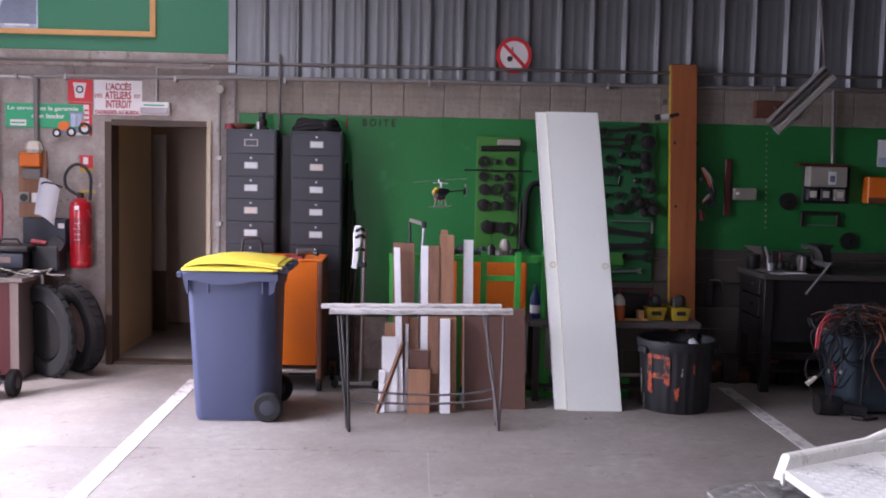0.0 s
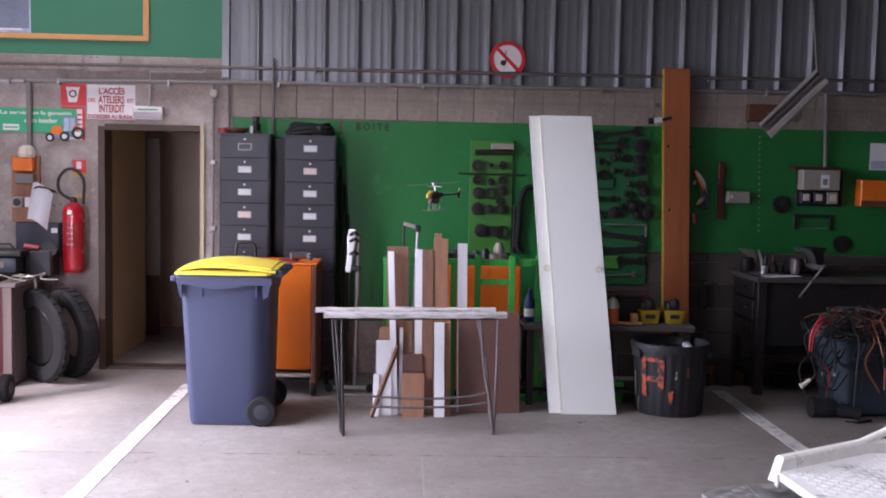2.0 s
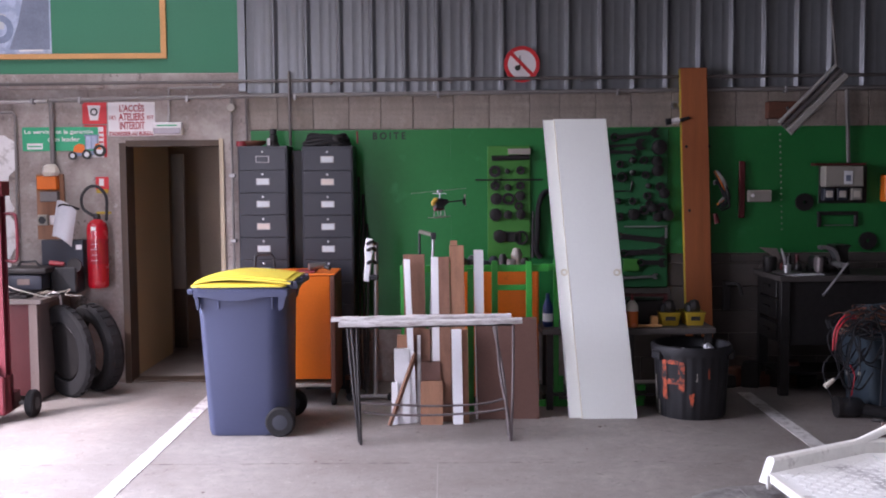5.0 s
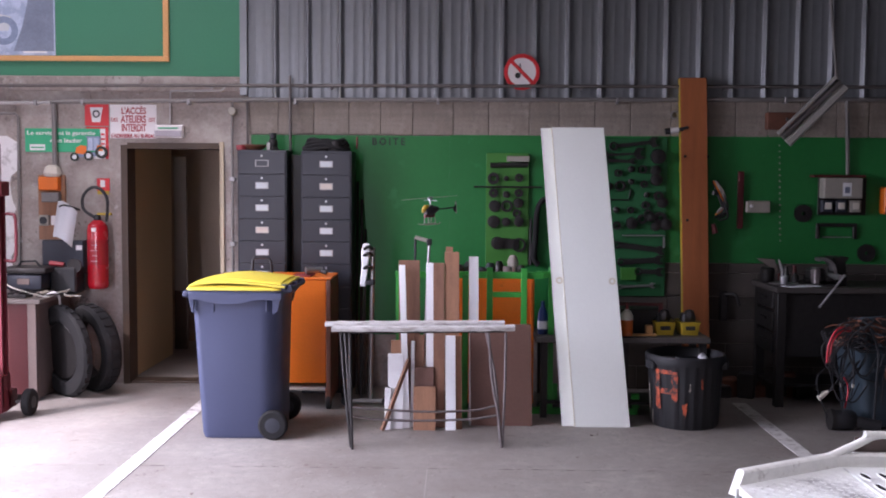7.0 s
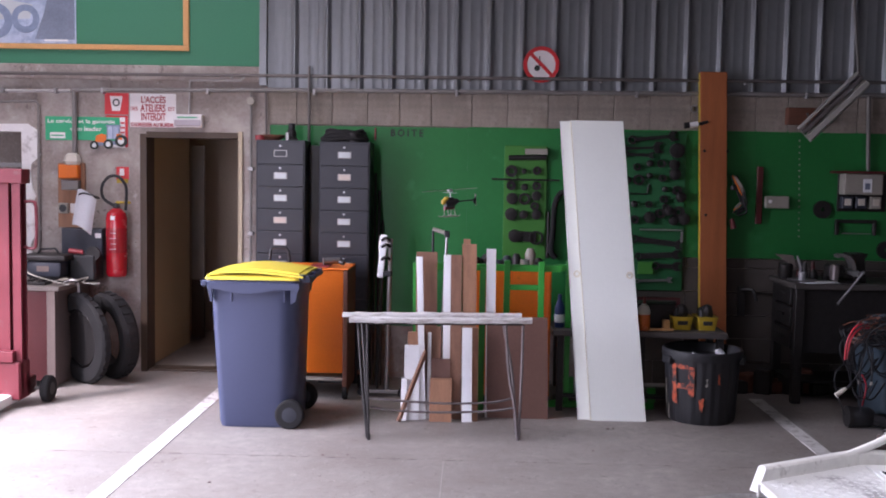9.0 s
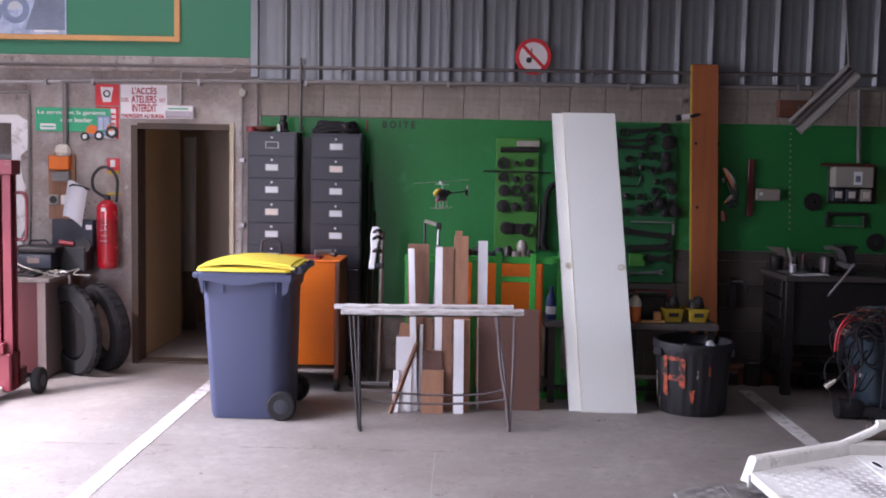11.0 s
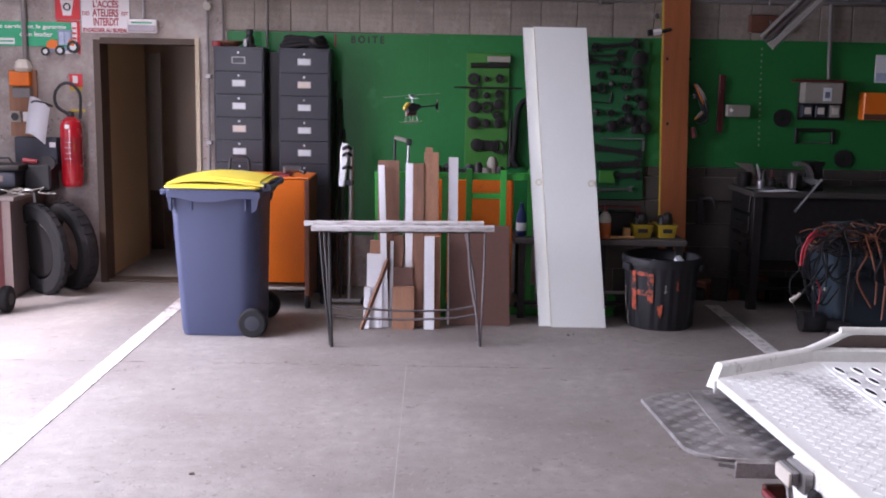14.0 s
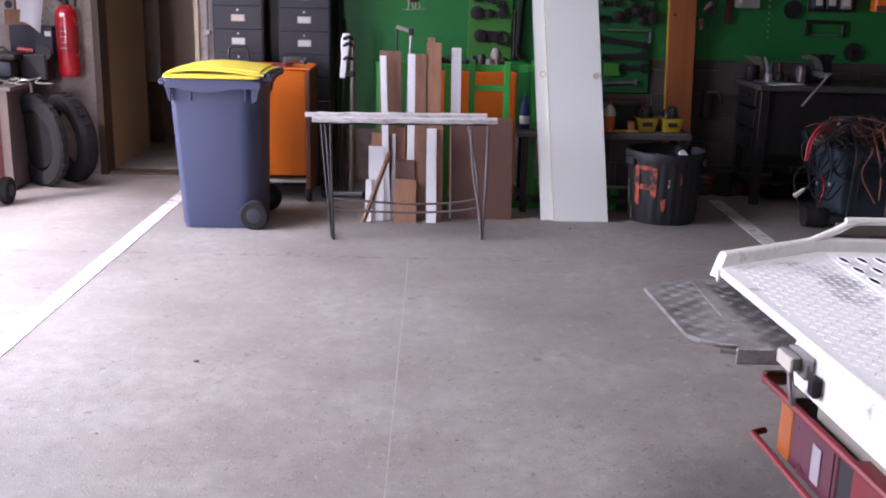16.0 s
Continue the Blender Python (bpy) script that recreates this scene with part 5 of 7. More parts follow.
# ---- tool boards on the green wall ----
tb = thing("tool_board", (0.59, WY - 0.02, 1.05), "light green board with rings and sockets hung on pegs", "tool board")
TY = WY - 0.045
part("board", box(0.41, 0.77, TY, WY - 0.021, 1.05, 2.0, 0.003), M["green_light"], tb)
def bx(c): return 0.41 + (c - 40) / 583
def bz(c): return 1.996 - (c - 50) / 583
for c, d, r_, hole in ((75, 172, 0.05, 0.45), (138, 172, 0.022, 0), (200, 168, 0.036, 0.3), (75, 243, 0.04, 0.3), (140, 250, 0.03, 0), (200, 243, 0.036, 0.3), (82, 307, 0.05, 0), (142, 307, 0.05, 0.6), (200, 292, 0.042, 0), (192, 343, 0.036, 0.4), (78, 384, 0.053, 0), (140, 385, 0.037, 0), (202, 384, 0.042, 0), (98, 490, 0.055, 0), (203, 498, 0.06, 0.72)):
    if hole:
        b_ = lathe([(r_ * hole, 0), (r_, 0), (r_, 0.03), (r_ * hole, 0.03)], (bx(c), TY, bz(d)), 20, "y", closed=True)
    else:
        b_ = lathe([(0, 0), (r_, 0), (r_ * 0.95, 0.035), (r_ * 0.4, 0.04), (0, 0.04)], (bx(c), TY, bz(d)), 20, "y")
    rg = solo("ring_tool", b_, M["iron"], "dark steel ring hung on the tool board", "tool", group="rings on the tool board")
solo("pipe_tool", tube([(bx(60), TY - 0.02, bz(108)), (bx(245), TY - 0.02, bz(104))], 0.022, 10), M["iron"], "brown steel tube tool on the board", "tool")
solo("label_plate", box(bx(140), bx(250), TY - 0.045, TY - 0.001, bz(90), bz(62), 0.003), M["grey_box"], "pale plate fixed to the tool board", "plate")
solo("long_rod", tube([(bx(-20), TY - 0.045, bz(213)), (bx(310), TY - 0.045, bz(214))], 0.008, 8), M["iron"], "thin steel rod held across the tool board", "rod")
solo("crank_arm", prism([(bx(90), bz(465)), (bx(205), bz(470)), (bx(205), bz(520)), (bx(90), bz(515))], "y", TY - 0.02, TY - 0.001, bev=0.004), M["iron"], "dark steel crank arm on the tool board", "tool")
solo("black_hose", tube([(0.94, WY - 0.05, 1.62), (0.88, WY - 0.06, 1.6), (0.84, WY - 0.06, 1.5), (0.83, WY - 0.06, 1.3), (0.82, WY - 0.06, 1.12), (0.86, WY - 0.06, 1.06)], 0.024, 10, smooth=5), M["rubber"], "black hose hanging on the green wall", "hose")
solo("long_punch", tube([(0.79, WY - 0.045, 1.45), (0.79, WY - 0.045, 1.06)], [0.009, 0.014], 8), M["iron"], "dark steel bar hanging on the green wall", "tool")
hk = solo("peg", cyl((bx(322), WY - 0.03, bz(115)), (bx(322), WY - 0.02, bz(115)), 0.009, 8), M["iron"], "small dark peg in the green wall", "peg")

td = thing("pegboard", (1.6, WY - 0.02, 0.78), "green steel panel crowded with spanners, coloured darker for shade", "tool board")
DY = WY - 0.04
part("panel", box(1.0, 1.93, DY, WY - 0.021, 0.8, 2.13, 0.003), M["green_shaded"], td)
def rx(c): return 2.03 + (c - 485) / 628
def rz(c): return 2.15 - (c - 25) / 628
def spanner(x0, z0, x1, z1, w, head, label="dark steel spanner hung on the tool panel", material="iron", open_end=True):
    a, b = Vector((x0, 0, z0)), Vector((x1, 0, z1))
    L = (b - a).length
    ang = math.degrees(math.atan2(z1 - z0, x1 - x0))
    m = Matrix.Translation((x0, DY - 0.02, z0)) @ pose(0, 0, 0, 0, -ang, 0)
    t = bm_new()
    pl = [(0, -w / 2), (L, -w / 2), (L, w / 2), (0, w / 2)]
    prism(pl, "y", -0.006, 0.012, bm=t)
    if open_end:
        prism([(L - 0.01, -w / 2), (L + head * 0.4, -head), (L + head * 1.7, -head * 0.8), (L + head * 0.9, -head * 0.35), (L + head * 0.9, head * 0.35), (L + head * 1.7, head * 0.8), (L + head * 0.4, head), (L - 0.01, w / 2)], "y", -0.008, 0.014, bm=t)
    lathe([(head * 0.45, -0.01), (head * 0.85, -0.01), (head * 0.85, 0.012), (head * 0.45, 0.012)], (-head * 0.5, 0.002, 0), 16, "y", bm=t, closed=True)
    t.transform(m)
    return solo("spanner", t, M[material], label, "spanner", group="hung spanners")
spanner(rx(150), rz(78), rx(330), rz(58), 0.03, 0.045)
spanner(rx(100), rz(125), rx(250), rz(118), 0.02, 0.05)
spanner(rx(115), rz(155), rx(230), rz(158), 0.026, 0.028)
for c, d, r_, hole in ((372, 132, 0.065, 0), (165, 220, 0.032, 0.5), (232, 200, 0.028, 0), (292, 200, 0.035, 0.6), (360, 205, 0.045, 0), (175, 288, 0.045, 0.6), (232, 265, 0.025, 0), (300, 278, 0.032, 0.4), (365, 255, 0.05, 0), (118, 290, 0.03, 0), (315, 335, 0.024, 0), (378, 340, 0.04, 0.4), (400, 375, 0.045, 0), (310, 388, 0.034, 0.4), (155, 415, 0.028, 0), (232, 415, 0.03, 0.4), (160, 497, 0.036, 0.45), (240, 485, 0.05, 0), (295, 462, 0.04, 0.5), (340, 450, 0.04, 0), (390, 455, 0.05, 0.4), (420, 490, 0.05, 0), (365, 500, 0.04, 0), (322, 430, 0.03, 0.4)):
    if hole:
        b_ = lathe([(r_ * hole, 0), (r_, 0), (r_, 0.03), (r_ * hole, 0.03)], (rx(c), DY, rz(d)), 18, "y", closed=True)
    else:
        b_ = lathe([(0, 0), (r_, 0), (r_ * 0.95, 0.04), (r_ * 0.4, 0.05), (0, 0.05)], (rx(c), DY, rz(d)), 14, "y")
    solo("socket_tool", b_, M["iron"], "dark oily socket hung on the tool panel", "tool", group="sockets on the tool panel")
solo("square_tool", tube([(rx(115), DY - 0.01, rz(360)), (rx(222), DY - 0.01, rz(362)), (rx(232), DY - 0.01, rz(310))], 0.008, 6), M["iron"], "thin steel square on the tool panel", "tool")
solo("shelf_rail", box(rx(190), rx(412), DY - 0.05, DY - 0.001, rz(552), rz(546)), M["steel"], "thin steel rail on the tool panel", "rail")
solo("bright_strip", box(rx(400), rx(412), DY - 0.055, DY - 0.051, rz(612), rz(556)), M["chrome"], "bright metal strip on the tool panel", "strip")
spanner(rx(175), rz(600), rx(380), rz(625), 0.045, 0.04)
spanner(rx(200), rz(690), rx(370), rz(680), 0.045, 0.04)
spanner(rx(290), rz(740), rx(375), rz(742), 0.035, 0.04)
spanner(rx(190), rz(822), rx(345), rz(815), 0.018, 0.024, "bright combination spanner on the tool panel", "steel")
solo("green_plate", box(rx(185), rx(268), DY - 0.03, DY - 0.001, rz(785), rz(720), 0.002), M["green_light"], "light green painted plate on the tool panel", "plate")

# ---- timber beam ----
bmm = Matrix(((1, 0, -0.034, 0), (0, 1, 0, 0), (0, 0, 1, 0), (0, 0, 0, 1)))
be = thing("timber_beam", (2.2, 8.56, 0), "orange-stained timber plank standing against the wall", "timber")
part("plank", box(2.094, 2.315, 8.54, 8.6, 0, 2.63, 0.004, m=bmm), M["beam"], be)
part("yellow_edge", box(2.092, 2.0935, 8.541, 8.599, 0.6, 2.62, m=bmm), M["yellow"], be)
for z_, x_ in ((1.98, 2.06), (1.98, 2.25), (1.45, 2.09), (2.2, 2.03)):
    part("bolt", lathe([(0, 0), (0.012, 0), (0.012, 0.008), (0, 0.008)], (x_, 8.54, z_), 10, "y"), M["iron"], be)
cl = thing("wall_clamp", (1.95, 8.55, 2.2), "black and white clamp fixed beside the beam", "clamp")
part("body", tube([(1.93, 8.54, 2.19), (2.0, 8.54, 2.2)], 0.024, 10), M["white_sign"], cl)
part("tip", tube([(1.89, 8.54, 2.185), (1.93, 8.54, 2.19)], 0.026, 10), M["black"], cl)
part("rod", tube([(2.0, 8.53, 2.2), (2.08, 8.53, 2.22)], 0.012, 8), M["black"], cl)
solo("round_fitting", lathe([(0.02, 0), (0.034, 0), (0.034, 0.03), (0.02, 0.03)], (1.985, WY - 0.022, 2.33), 14, "y", closed=True), M["steel"], "small round steel fitting on the wall", "fitting")
# cables and tools hung beside the beam
hg = thing("cable_bundle", (2.33, 8.6, 1.4), "orange and grey cable bundle hung by the beam", "cable")
rr_ = random.Random(9)
for k in range(7):
    x_ = 2.3 + rr_.random() * 0.05
    part("loop", tube([(x_, 8.58, 1.78), (x_ + 0.06, 8.56, 1.7 - 0.02 * k), (x_ + 0.09, 8.57, 1.6 - 0.02 * k), (x_ + 0.02, 8.56, 1.52 - 0.012 * k)], 0.008, 6, smooth=4), M["orange"] if k == 2 else M["grey_box"] if k in (0, 1) else M["black"], hg)
part("clip", box(2.3, 2.34, 8.54, 8.6, 1.66, 1.7, 0.008), M["iron"], hg)
part("red_grip", tube([(2.31, 8.56, 1.42), (2.33, 8.56, 1.34)], [0.018, 0.026], 8), M["dark_red"], hg)

# ---- low bench behind the panels ----
lb = thing("low_bench", (1.4, 7.55, 0), "dark grimy low bench against the wall", "bench")
part("worktop", box(0.76, 2.05, 7.5, 8.0, 0.57, 0.615, 0.006), M["low_bench"], lb)
for x_ in (0.8, 1.4, 1.98):
    part("leg", box(x_, x_ + 0.05, 7.54, 7.59, 0, 0.57), M["iron"], lb)
    part("leg", box(x_, x_ + 0.05, 7.86, 7.91, 0, 0.57), M["iron"], lb)
part("lower_shelf", box(0.78, 2.03, 7.56, 7.92, 0.1, 0.12), M["iron"], lb)
ol = thing("oil_bottle", (1.44, 7.58, 0.615), "translucent bottle half full of orange oil", "bottle")
part("liquid", lathe([(0, 0), (0.042, 0), (0.046, 0.01), (0.046, 0.12), (0, 0.12)], (1.44, 7.58, 0.617), 20), M["oil"], ol)
part("shoulder", lathe([(0.046, 0.12), (0.046, 0.15), (0.03, 0.185), (0.018, 0.19), (0.018, 0.2), (0, 0.2)], (1.44, 7.58, 0.617), 20), M["milky"], ol)
part("cap", lathe([(0.014, 0.2), (0.012, 0.22), (0.004, 0.25), (0, 0.25)], (1.44, 7.58, 0.617), 12), M["red_paint"], ol)
def crate(x0, x1, y0):
    th = thing("yellow_crate", ((x0 + x1) / 2, y0, 0.615), "small yellow plastic crate full of dark parts", "crate", group="yellow crates")
    part("tray", loft([(0.616, rounded(x0 + 0.015, x1 - 0.015, y0 + 0.01, y0 + 0.2, 0.012, 3)), (0.7, rounded(x0, x1, y0, y0 + 0.21, 0.012, 3)), (0.715, rounded(x0 - 0.006, x1 + 0.006, y0 - 0.006, y0 + 0.216, 0.012, 3))]), M["yellow"], th)
    part("label_slot", box(x0 + 0.04, x1 - 0.04, y0 - 0.004, y0 + 0.01, 0.655, 0.685, 0.002), M["black"], th)
    part("black_part", box(x0 + 0.02, x1 - 0.03, y0 + 0.03, y0 + 0.15, 0.7, 0.775, 0.015), M["black"], th)
    part("round_part", lathe([(0.04, -0.03), (0.05, 0.0), (0.04, 0.03)], ((x0 + x1) / 2, y0 + 0.05, 0.76), 14, "x"), M["iron"], th)
crate(1.66, 1.815, 7.62)
crate(1.85, 2.0, 7.62)
sf = thing("open_tray", (1.62, 7.75, 0.615), "dark open parts tray with a red rim", "tray")
part("tray", box(1.38, 1.72, 7.72, 7.9, 0.616, 0.8, 0.004), M["iron"], sf)
part("rim", box(1.37, 1.73, 7.7, 7.72, 0.83, 0.85, 0.003), M["dark_red"], sf)
part("rim_post", box(1.7, 1.73, 7.7, 7.72, 0.616, 0.83), M["dark_red"], sf)
solo("wood_block", box(1.59, 1.64, 7.6, 7.66, 0.616, 0.69, 0.004), M["frame_wood"], "small wood block on the low bench", "block")
solo("wood_strip", box(1.42, 1.66, 7.56, 7.58, 0.616, 0.635, 0.002), M["frame_wood"], "thin wood strip on the low bench", "strip")
bb = thing("blue_bottle", (0.82, 7.65, 0.615), "dark blue spray bottle with a pale label", "bottle")
part("bottle", lathe([(0, 0), (0.036, 0), (0.038, 0.01), (0.038, 0.15), (0.02, 0.2), (0.015, 0.21), (0, 0.21)], (0.82, 7.65, 0.615), 18), M["blue"], bb)
part("label", lathe([(0.0385, 0.04), (0.0395, 0.04), (0.0395, 0.1), (0.0385, 0.1)], (0.82, 7.65, 0.615), 18, closed=True), M["paper"], bb)
part("cap", lathe([(0.016, 0.21), (0.016, 0.25), (0, 0.252)], (0.82, 7.65, 0.615), 12), M["blue"], bb)

# ---- black dustbin ----
dx_, dy_ = 1.845, 7.42
du = thing("dustbin", (dx_, dy_, 0), "round ribbed black dustbin with scraped orange paint", "dustbin")
bm = bm_new()
n_ = 96
prof = [(0.235, 0.0), (0.24, 0.02), (0.252, 0.25), (0.262, 0.44), (0.27, 0.47)]
rings = []
for r_, z_ in prof:
    ring = []
    for k in range(n_):
        a = k / n_ * math.tau
        rib = 0.006 if 0.01 < z_ < 0.45 and (k % 4 < 2) else 0.0
        ring.append(bm.verts.new((dx_ + (r_ + rib) * math.cos(a), dy_ + (r_ + rib) * math.sin(a), z_)))
    rings.append(ring)
for u, v in zip(rings, rings[1:]):
    for k in range(n_):
        bm.faces.new((u[k], u[(k + 1) % n_], v[(k + 1) % n_], v[k]))
bm.faces.new(rings[0])
part("body", bm, M["black"], du)
part("rim", lathe([(0.262, 0.455), (0.285, 0.458), (0.29, 0.49), (0.288, 0.515), (0.28, 0.524), (0.265, 0.52), (0.255, 0.48), (0.24, 0.3), (0.23, 0.28)], (dx_, dy_, 0), 48), M["black"], du)
for a in (200, 340):
    c = Vector((dx_ + 0.285 * math.cos(radians(a)), dy_ + 0.285 * math.sin(radians(a)), 0.45))
    part("handle", box(-0.02, 0.02, -0.05, 0.05, -0.03, 0.03, 0.008, m=Matrix.Translation(c) @ pose(0, 0, 0, 0, 0, a)), M["black"], du)
def daub(a0, a1, z0, z1):
    t = bm_new()
    k_ = 8
    vs = []
    r_ = random.Random(int(a0 * 7 + z0 * 100))
    for j in range(7):
        z_ = z0 + (z1 - z0) * j / 6
        e0, e1 = r_.uniform(-1.2, 1.2), r_.uniform(-1.2, 1.2)
        vs.append([t.verts.new((dx_ + (0.2505 + 0.052 * z_) * math.cos(radians(a0 + e0 + (a1 + e1 - a0 - e0) * i / k_)), dy_ + (0.2505 + 0.052 * z_) * math.sin(radians(a0 + e0 + (a1 + e1 - a0 - e0) * i / k_)), z_)) for i in range(k_ + 1)])
    for u, v in zip(vs, vs[1:]):
        for i in range(k_):
            t.faces.new((u[i], u[i + 1], v[i + 1], v[i]))
    t.normal_update()
    bmesh.ops.solidify(t, geom=t.faces[:], thickness=-0.001)
    return t
for q in ((186, 190, 0.12, 0.3), (196, 198, 0.02, 0.12), (264, 266, 0.28, 0.34)):
    part("scuff", daub(*q), M["grey_box"], du)
for q in ((208, 217, 0.14, 0.43), (217, 243, 0.255, 0.295), (238, 247, 0.2, 0.42), (217, 238, 0.4, 0.43), (255, 261, 0.1, 0.2), (283, 286, 0.3, 0.38)):
    part("paint_daub", daub(*q), M["graffiti"], du)
wa = thing("waste_paper", (dx_ + 0.05, dy_, 0.3), "crumpled white paper in the dustbin", "paper")
for x_, y_, z_, s_ in ((0.16, 0.12, 0.485, 0.05), (-0.04, 0.06, 0.465, 0.045)):
    t = bm_new()
    bmesh.ops.create_icosphere(t, subdivisions=2, radius=s_)
    for v in t.verts:
        v.co = Vector((dx_ + x_, dy_ + y_, z_ - 0.02)) + v.co * (0.7 + 0.5 * noise.noise(v.co * 20)) * Vector((1, 1, 0.6)).length / 1.5
    part("sheet", t, M["paper"], wa)
part("waste", lathe([(0, 0.44), (0.235, 0.43), (0.235, 0.3), (0, 0.3)], (dx_, dy_, 0), 24), M["iron"], wa)

# ---- right corner: boxes on the wall ----
bxs = thing("starter_box", (3.36, WY, 1.5), "beige electrical box with sockets on a red backboard", "electrical box")
part("backboard", box(3.2, 3.6, WY - 0.04, WY - 0.021, 1.5, 1.81, 0.002), M["iron"], bxs)
part("shelf", box(3.13, 3.56, WY - 0.12, WY - 0.021, 1.815, 1.835, 0.002), M["dark_red"], bxs)
part("case", box(3.205, 3.525, WY - 0.16, WY - 0.04, 1.64, 1.81, 0.008), M["grey_box"], bxs)
part("label", box(3.36, 3.43, WY - 0.164, WY - 0.16, 1.66, 1.77), M["paper"], bxs)
part("label_print", box(3.375, 3.415, WY - 0.167, WY - 0.164, 1.685, 1.735), M["photo_dark"], bxs)
for x_ in (3.26, 3.37, 3.49):
    so = part("socket", box(x_ - 0.045, x_ + 0.045, WY - 0.11, WY - 0.04, 1.525, 1.625, 0.006), M["grey_box"] if x_ > 3.4 else M["navy"], bxs)
    part("face", box(x_ - 0.028, x_ + 0.028, WY - 0.117, WY - 0.11, 1.55, 1.605, 0.003), M["milky"], so)
obx = thing("orange_box", (3.83, WY, 1.51), "orange first aid style box on the wall", "box")
part("case", box(3.715, 3.97, WY - 0.14, WY - 0.021, 1.51, 1.735, 0.01), M["orange"], obx)
part("base", box(3.72, 3.965, WY - 0.145, WY - 0.141, 1.515, 1.56), M["rust"], obx)
nt = plate("notice", 3.83, 3.98, 1.82, 2.05, M["paper"], "white and blue printed notice on the green board", y=WY - 0.022)
part("blue_band", box(3.84, 3.97, WY - 0.029, WY - 0.026, 1.83, 1.9), M["photo_sky"], nt)
rv = thing("red_level", (2.55, WY, 1.45), "red metal bar hung upright on the wall", "tool")
part("bar", box(2.525, 2.575, WY - 0.05, WY - 0.021, 1.38, 1.86, 0.005), M["dark_red"], rv)
sc = thing("switch_box", (2.7, WY, 1.52), "warm grey switch box on the wall", "switch")
part("case", box(2.595, 2.79, WY - 0.08, WY - 0.021, 1.515, 1.615, 0.008), M["grey_box"], sc)
part("button", lathe([(0, 0), (0.015, 0), (0.013, 0.015), (0, 0.015)], (2.63, WY - 0.08, 1.57), 12, "y"), M["white_sign"], sc)
hm = thing("hammer", (3.35, WY - 0.03, 1.4), "dark steel bracket tool on the green wall", "tool")
part("bar", box(3.19, 3.53, WY - 0.05, WY - 0.021, 1.4, 1.43, 0.004), M["iron"], hm)
part("arm", box(3.19, 3.22, WY - 0.05, WY - 0.021, 1.3, 1.4, 0.004), M["iron"], hm)
part("arm", box(3.5, 3.53, WY - 0.05, WY - 0.021, 1.3, 1.4, 0.004), M["iron"], hm)
part("edge", box(3.24, 3.48, WY - 0.055, WY - 0.05, 1.31, 1.318), M["steel"], hm)
for x_, z_ in ((3.08, 1.51), (3.62, 1.18)):
    solo("grinding_disc", lathe([(0.015, 0), (0.075, 0), (0.075, 0.02), (0.015, 0.02)], (x_, WY - 0.022, z_), 22, "y", closed=True), M["iron"], "dark disc hung on the green wall", "disc", group="hung discs")
dots = thing("nail_row", (2.88, WY - 0.02, 1.35), "vertical row of pale nail heads in the board", "nails")
for k in range(17):
    part("nail", lathe([(0, 0), (0.008, 0), (0.006, 0.004), (0, 0.004)], (2.87 + k * 0.0017, WY - 0.021, 2.08 - k * 0.05), 8, "y"), M["grey_box"], dots)
solo("dark_box", box(2.74, 3.02, WY - 0.1, WY - 0.021, 2.21, 2.35, 0.006), M["rust"], "dark brown box under the conduit", "box")

fl = thing("reflector_lamp", (3.0, 8.3, 2.1), "grey twin reflector tube lamp hung at a slant", "lamp")
A, B = Vector((2.79, 8.3, 2.12)), Vector((3.235, 8.3, 2.57))
ax = (B - A).normalized()
side = Vector((ax.z, 0, -ax.x))
def trough(off, w, mt, nm_):
    t = bm_new()
    rows = []
    for p in (A + side * off, B + side * off):
        rows.append([t.verts.new(p + side * a + Vector((0, b, 0))) for a, b in ((-w, 0.0), (-w * 0.5, -0.04), (w * 0.5, -0.04), (w, 0.0), (w * 0.9, 0.012), (-w * 0.9, 0.012))])
    for k in range(6):
        t.faces.new((rows[0][k], rows[0][(k + 1) % 6], rows[1][(k + 1) % 6], rows[1][k]))
    t.faces.new(rows[0])
    t.faces.new(rows[1])
    bmesh.ops.recalc_face_normals(t, faces=t.faces)
    return part(nm_, t, M[mt], fl)
trough(0.05, 0.038, "tube", "reflector")
trough(-0.015, 0.022, "pipe_dark", "ballast")
trough(-0.06, 0.012, "tube", "reflector")
part("hanger", tube([(3.2, 8.3, 2.56), (3.22, 8.35, 2.64), (3.22, 8.56, 3.4), (3.22, 8.6, 5.19)], 0.012, 8), M["pipe"], fl)
part("bracket", tube([(2.85, 8.31, 2.18), (2.9, 8.56, 2.3)], 0.01, 6), M["pipe_dark"], fl)

# ---- vice bench ----
vb = thing("vice_bench", (3.2, 8.3, 0), "dark steel bench with drawers and a vice", "work bench")
VX0, VX1, VY0, VZ = 2.68, 4.2, 7.95, 0.95
part("top", box(VX0 - 0.02, VX1, VY0, 8.63, VZ - 0.045, VZ, 0.006), M["low_bench"], vb)
part("front_panel", box(VX0 + 0.07, VX1 - 0.1, VY0 + 0.05, VY0 + 0.07, 0.4, VZ - 0.046), M["iron"], vb)
for x_, y_ in ((VX0, VY0 + 0.02), (VX1 - 0.1, VY0 + 0.02), (VX0, 8.5), (VX1 - 0.1, 8.5)):
    part("leg", box(x_, x_ + 0.07, y_, y_ + 0.07, 0, VZ - 0.046, 0.004), M["iron"], vb)
for z_ in (0.42, 0.6, 0.77):
    dr = part("drawer", box(VX0 - 0.012, VX0 + 0.02, 8.06, 8.48, z_, z_ + 0.145, 0.004), M["iron"], vb)
    part("pull", box(VX0 - 0.03, VX0 - 0.012, 8.2, 8.34, z_ + 0.07, z_ + 0.09, 0.003), M["iron"], dr)
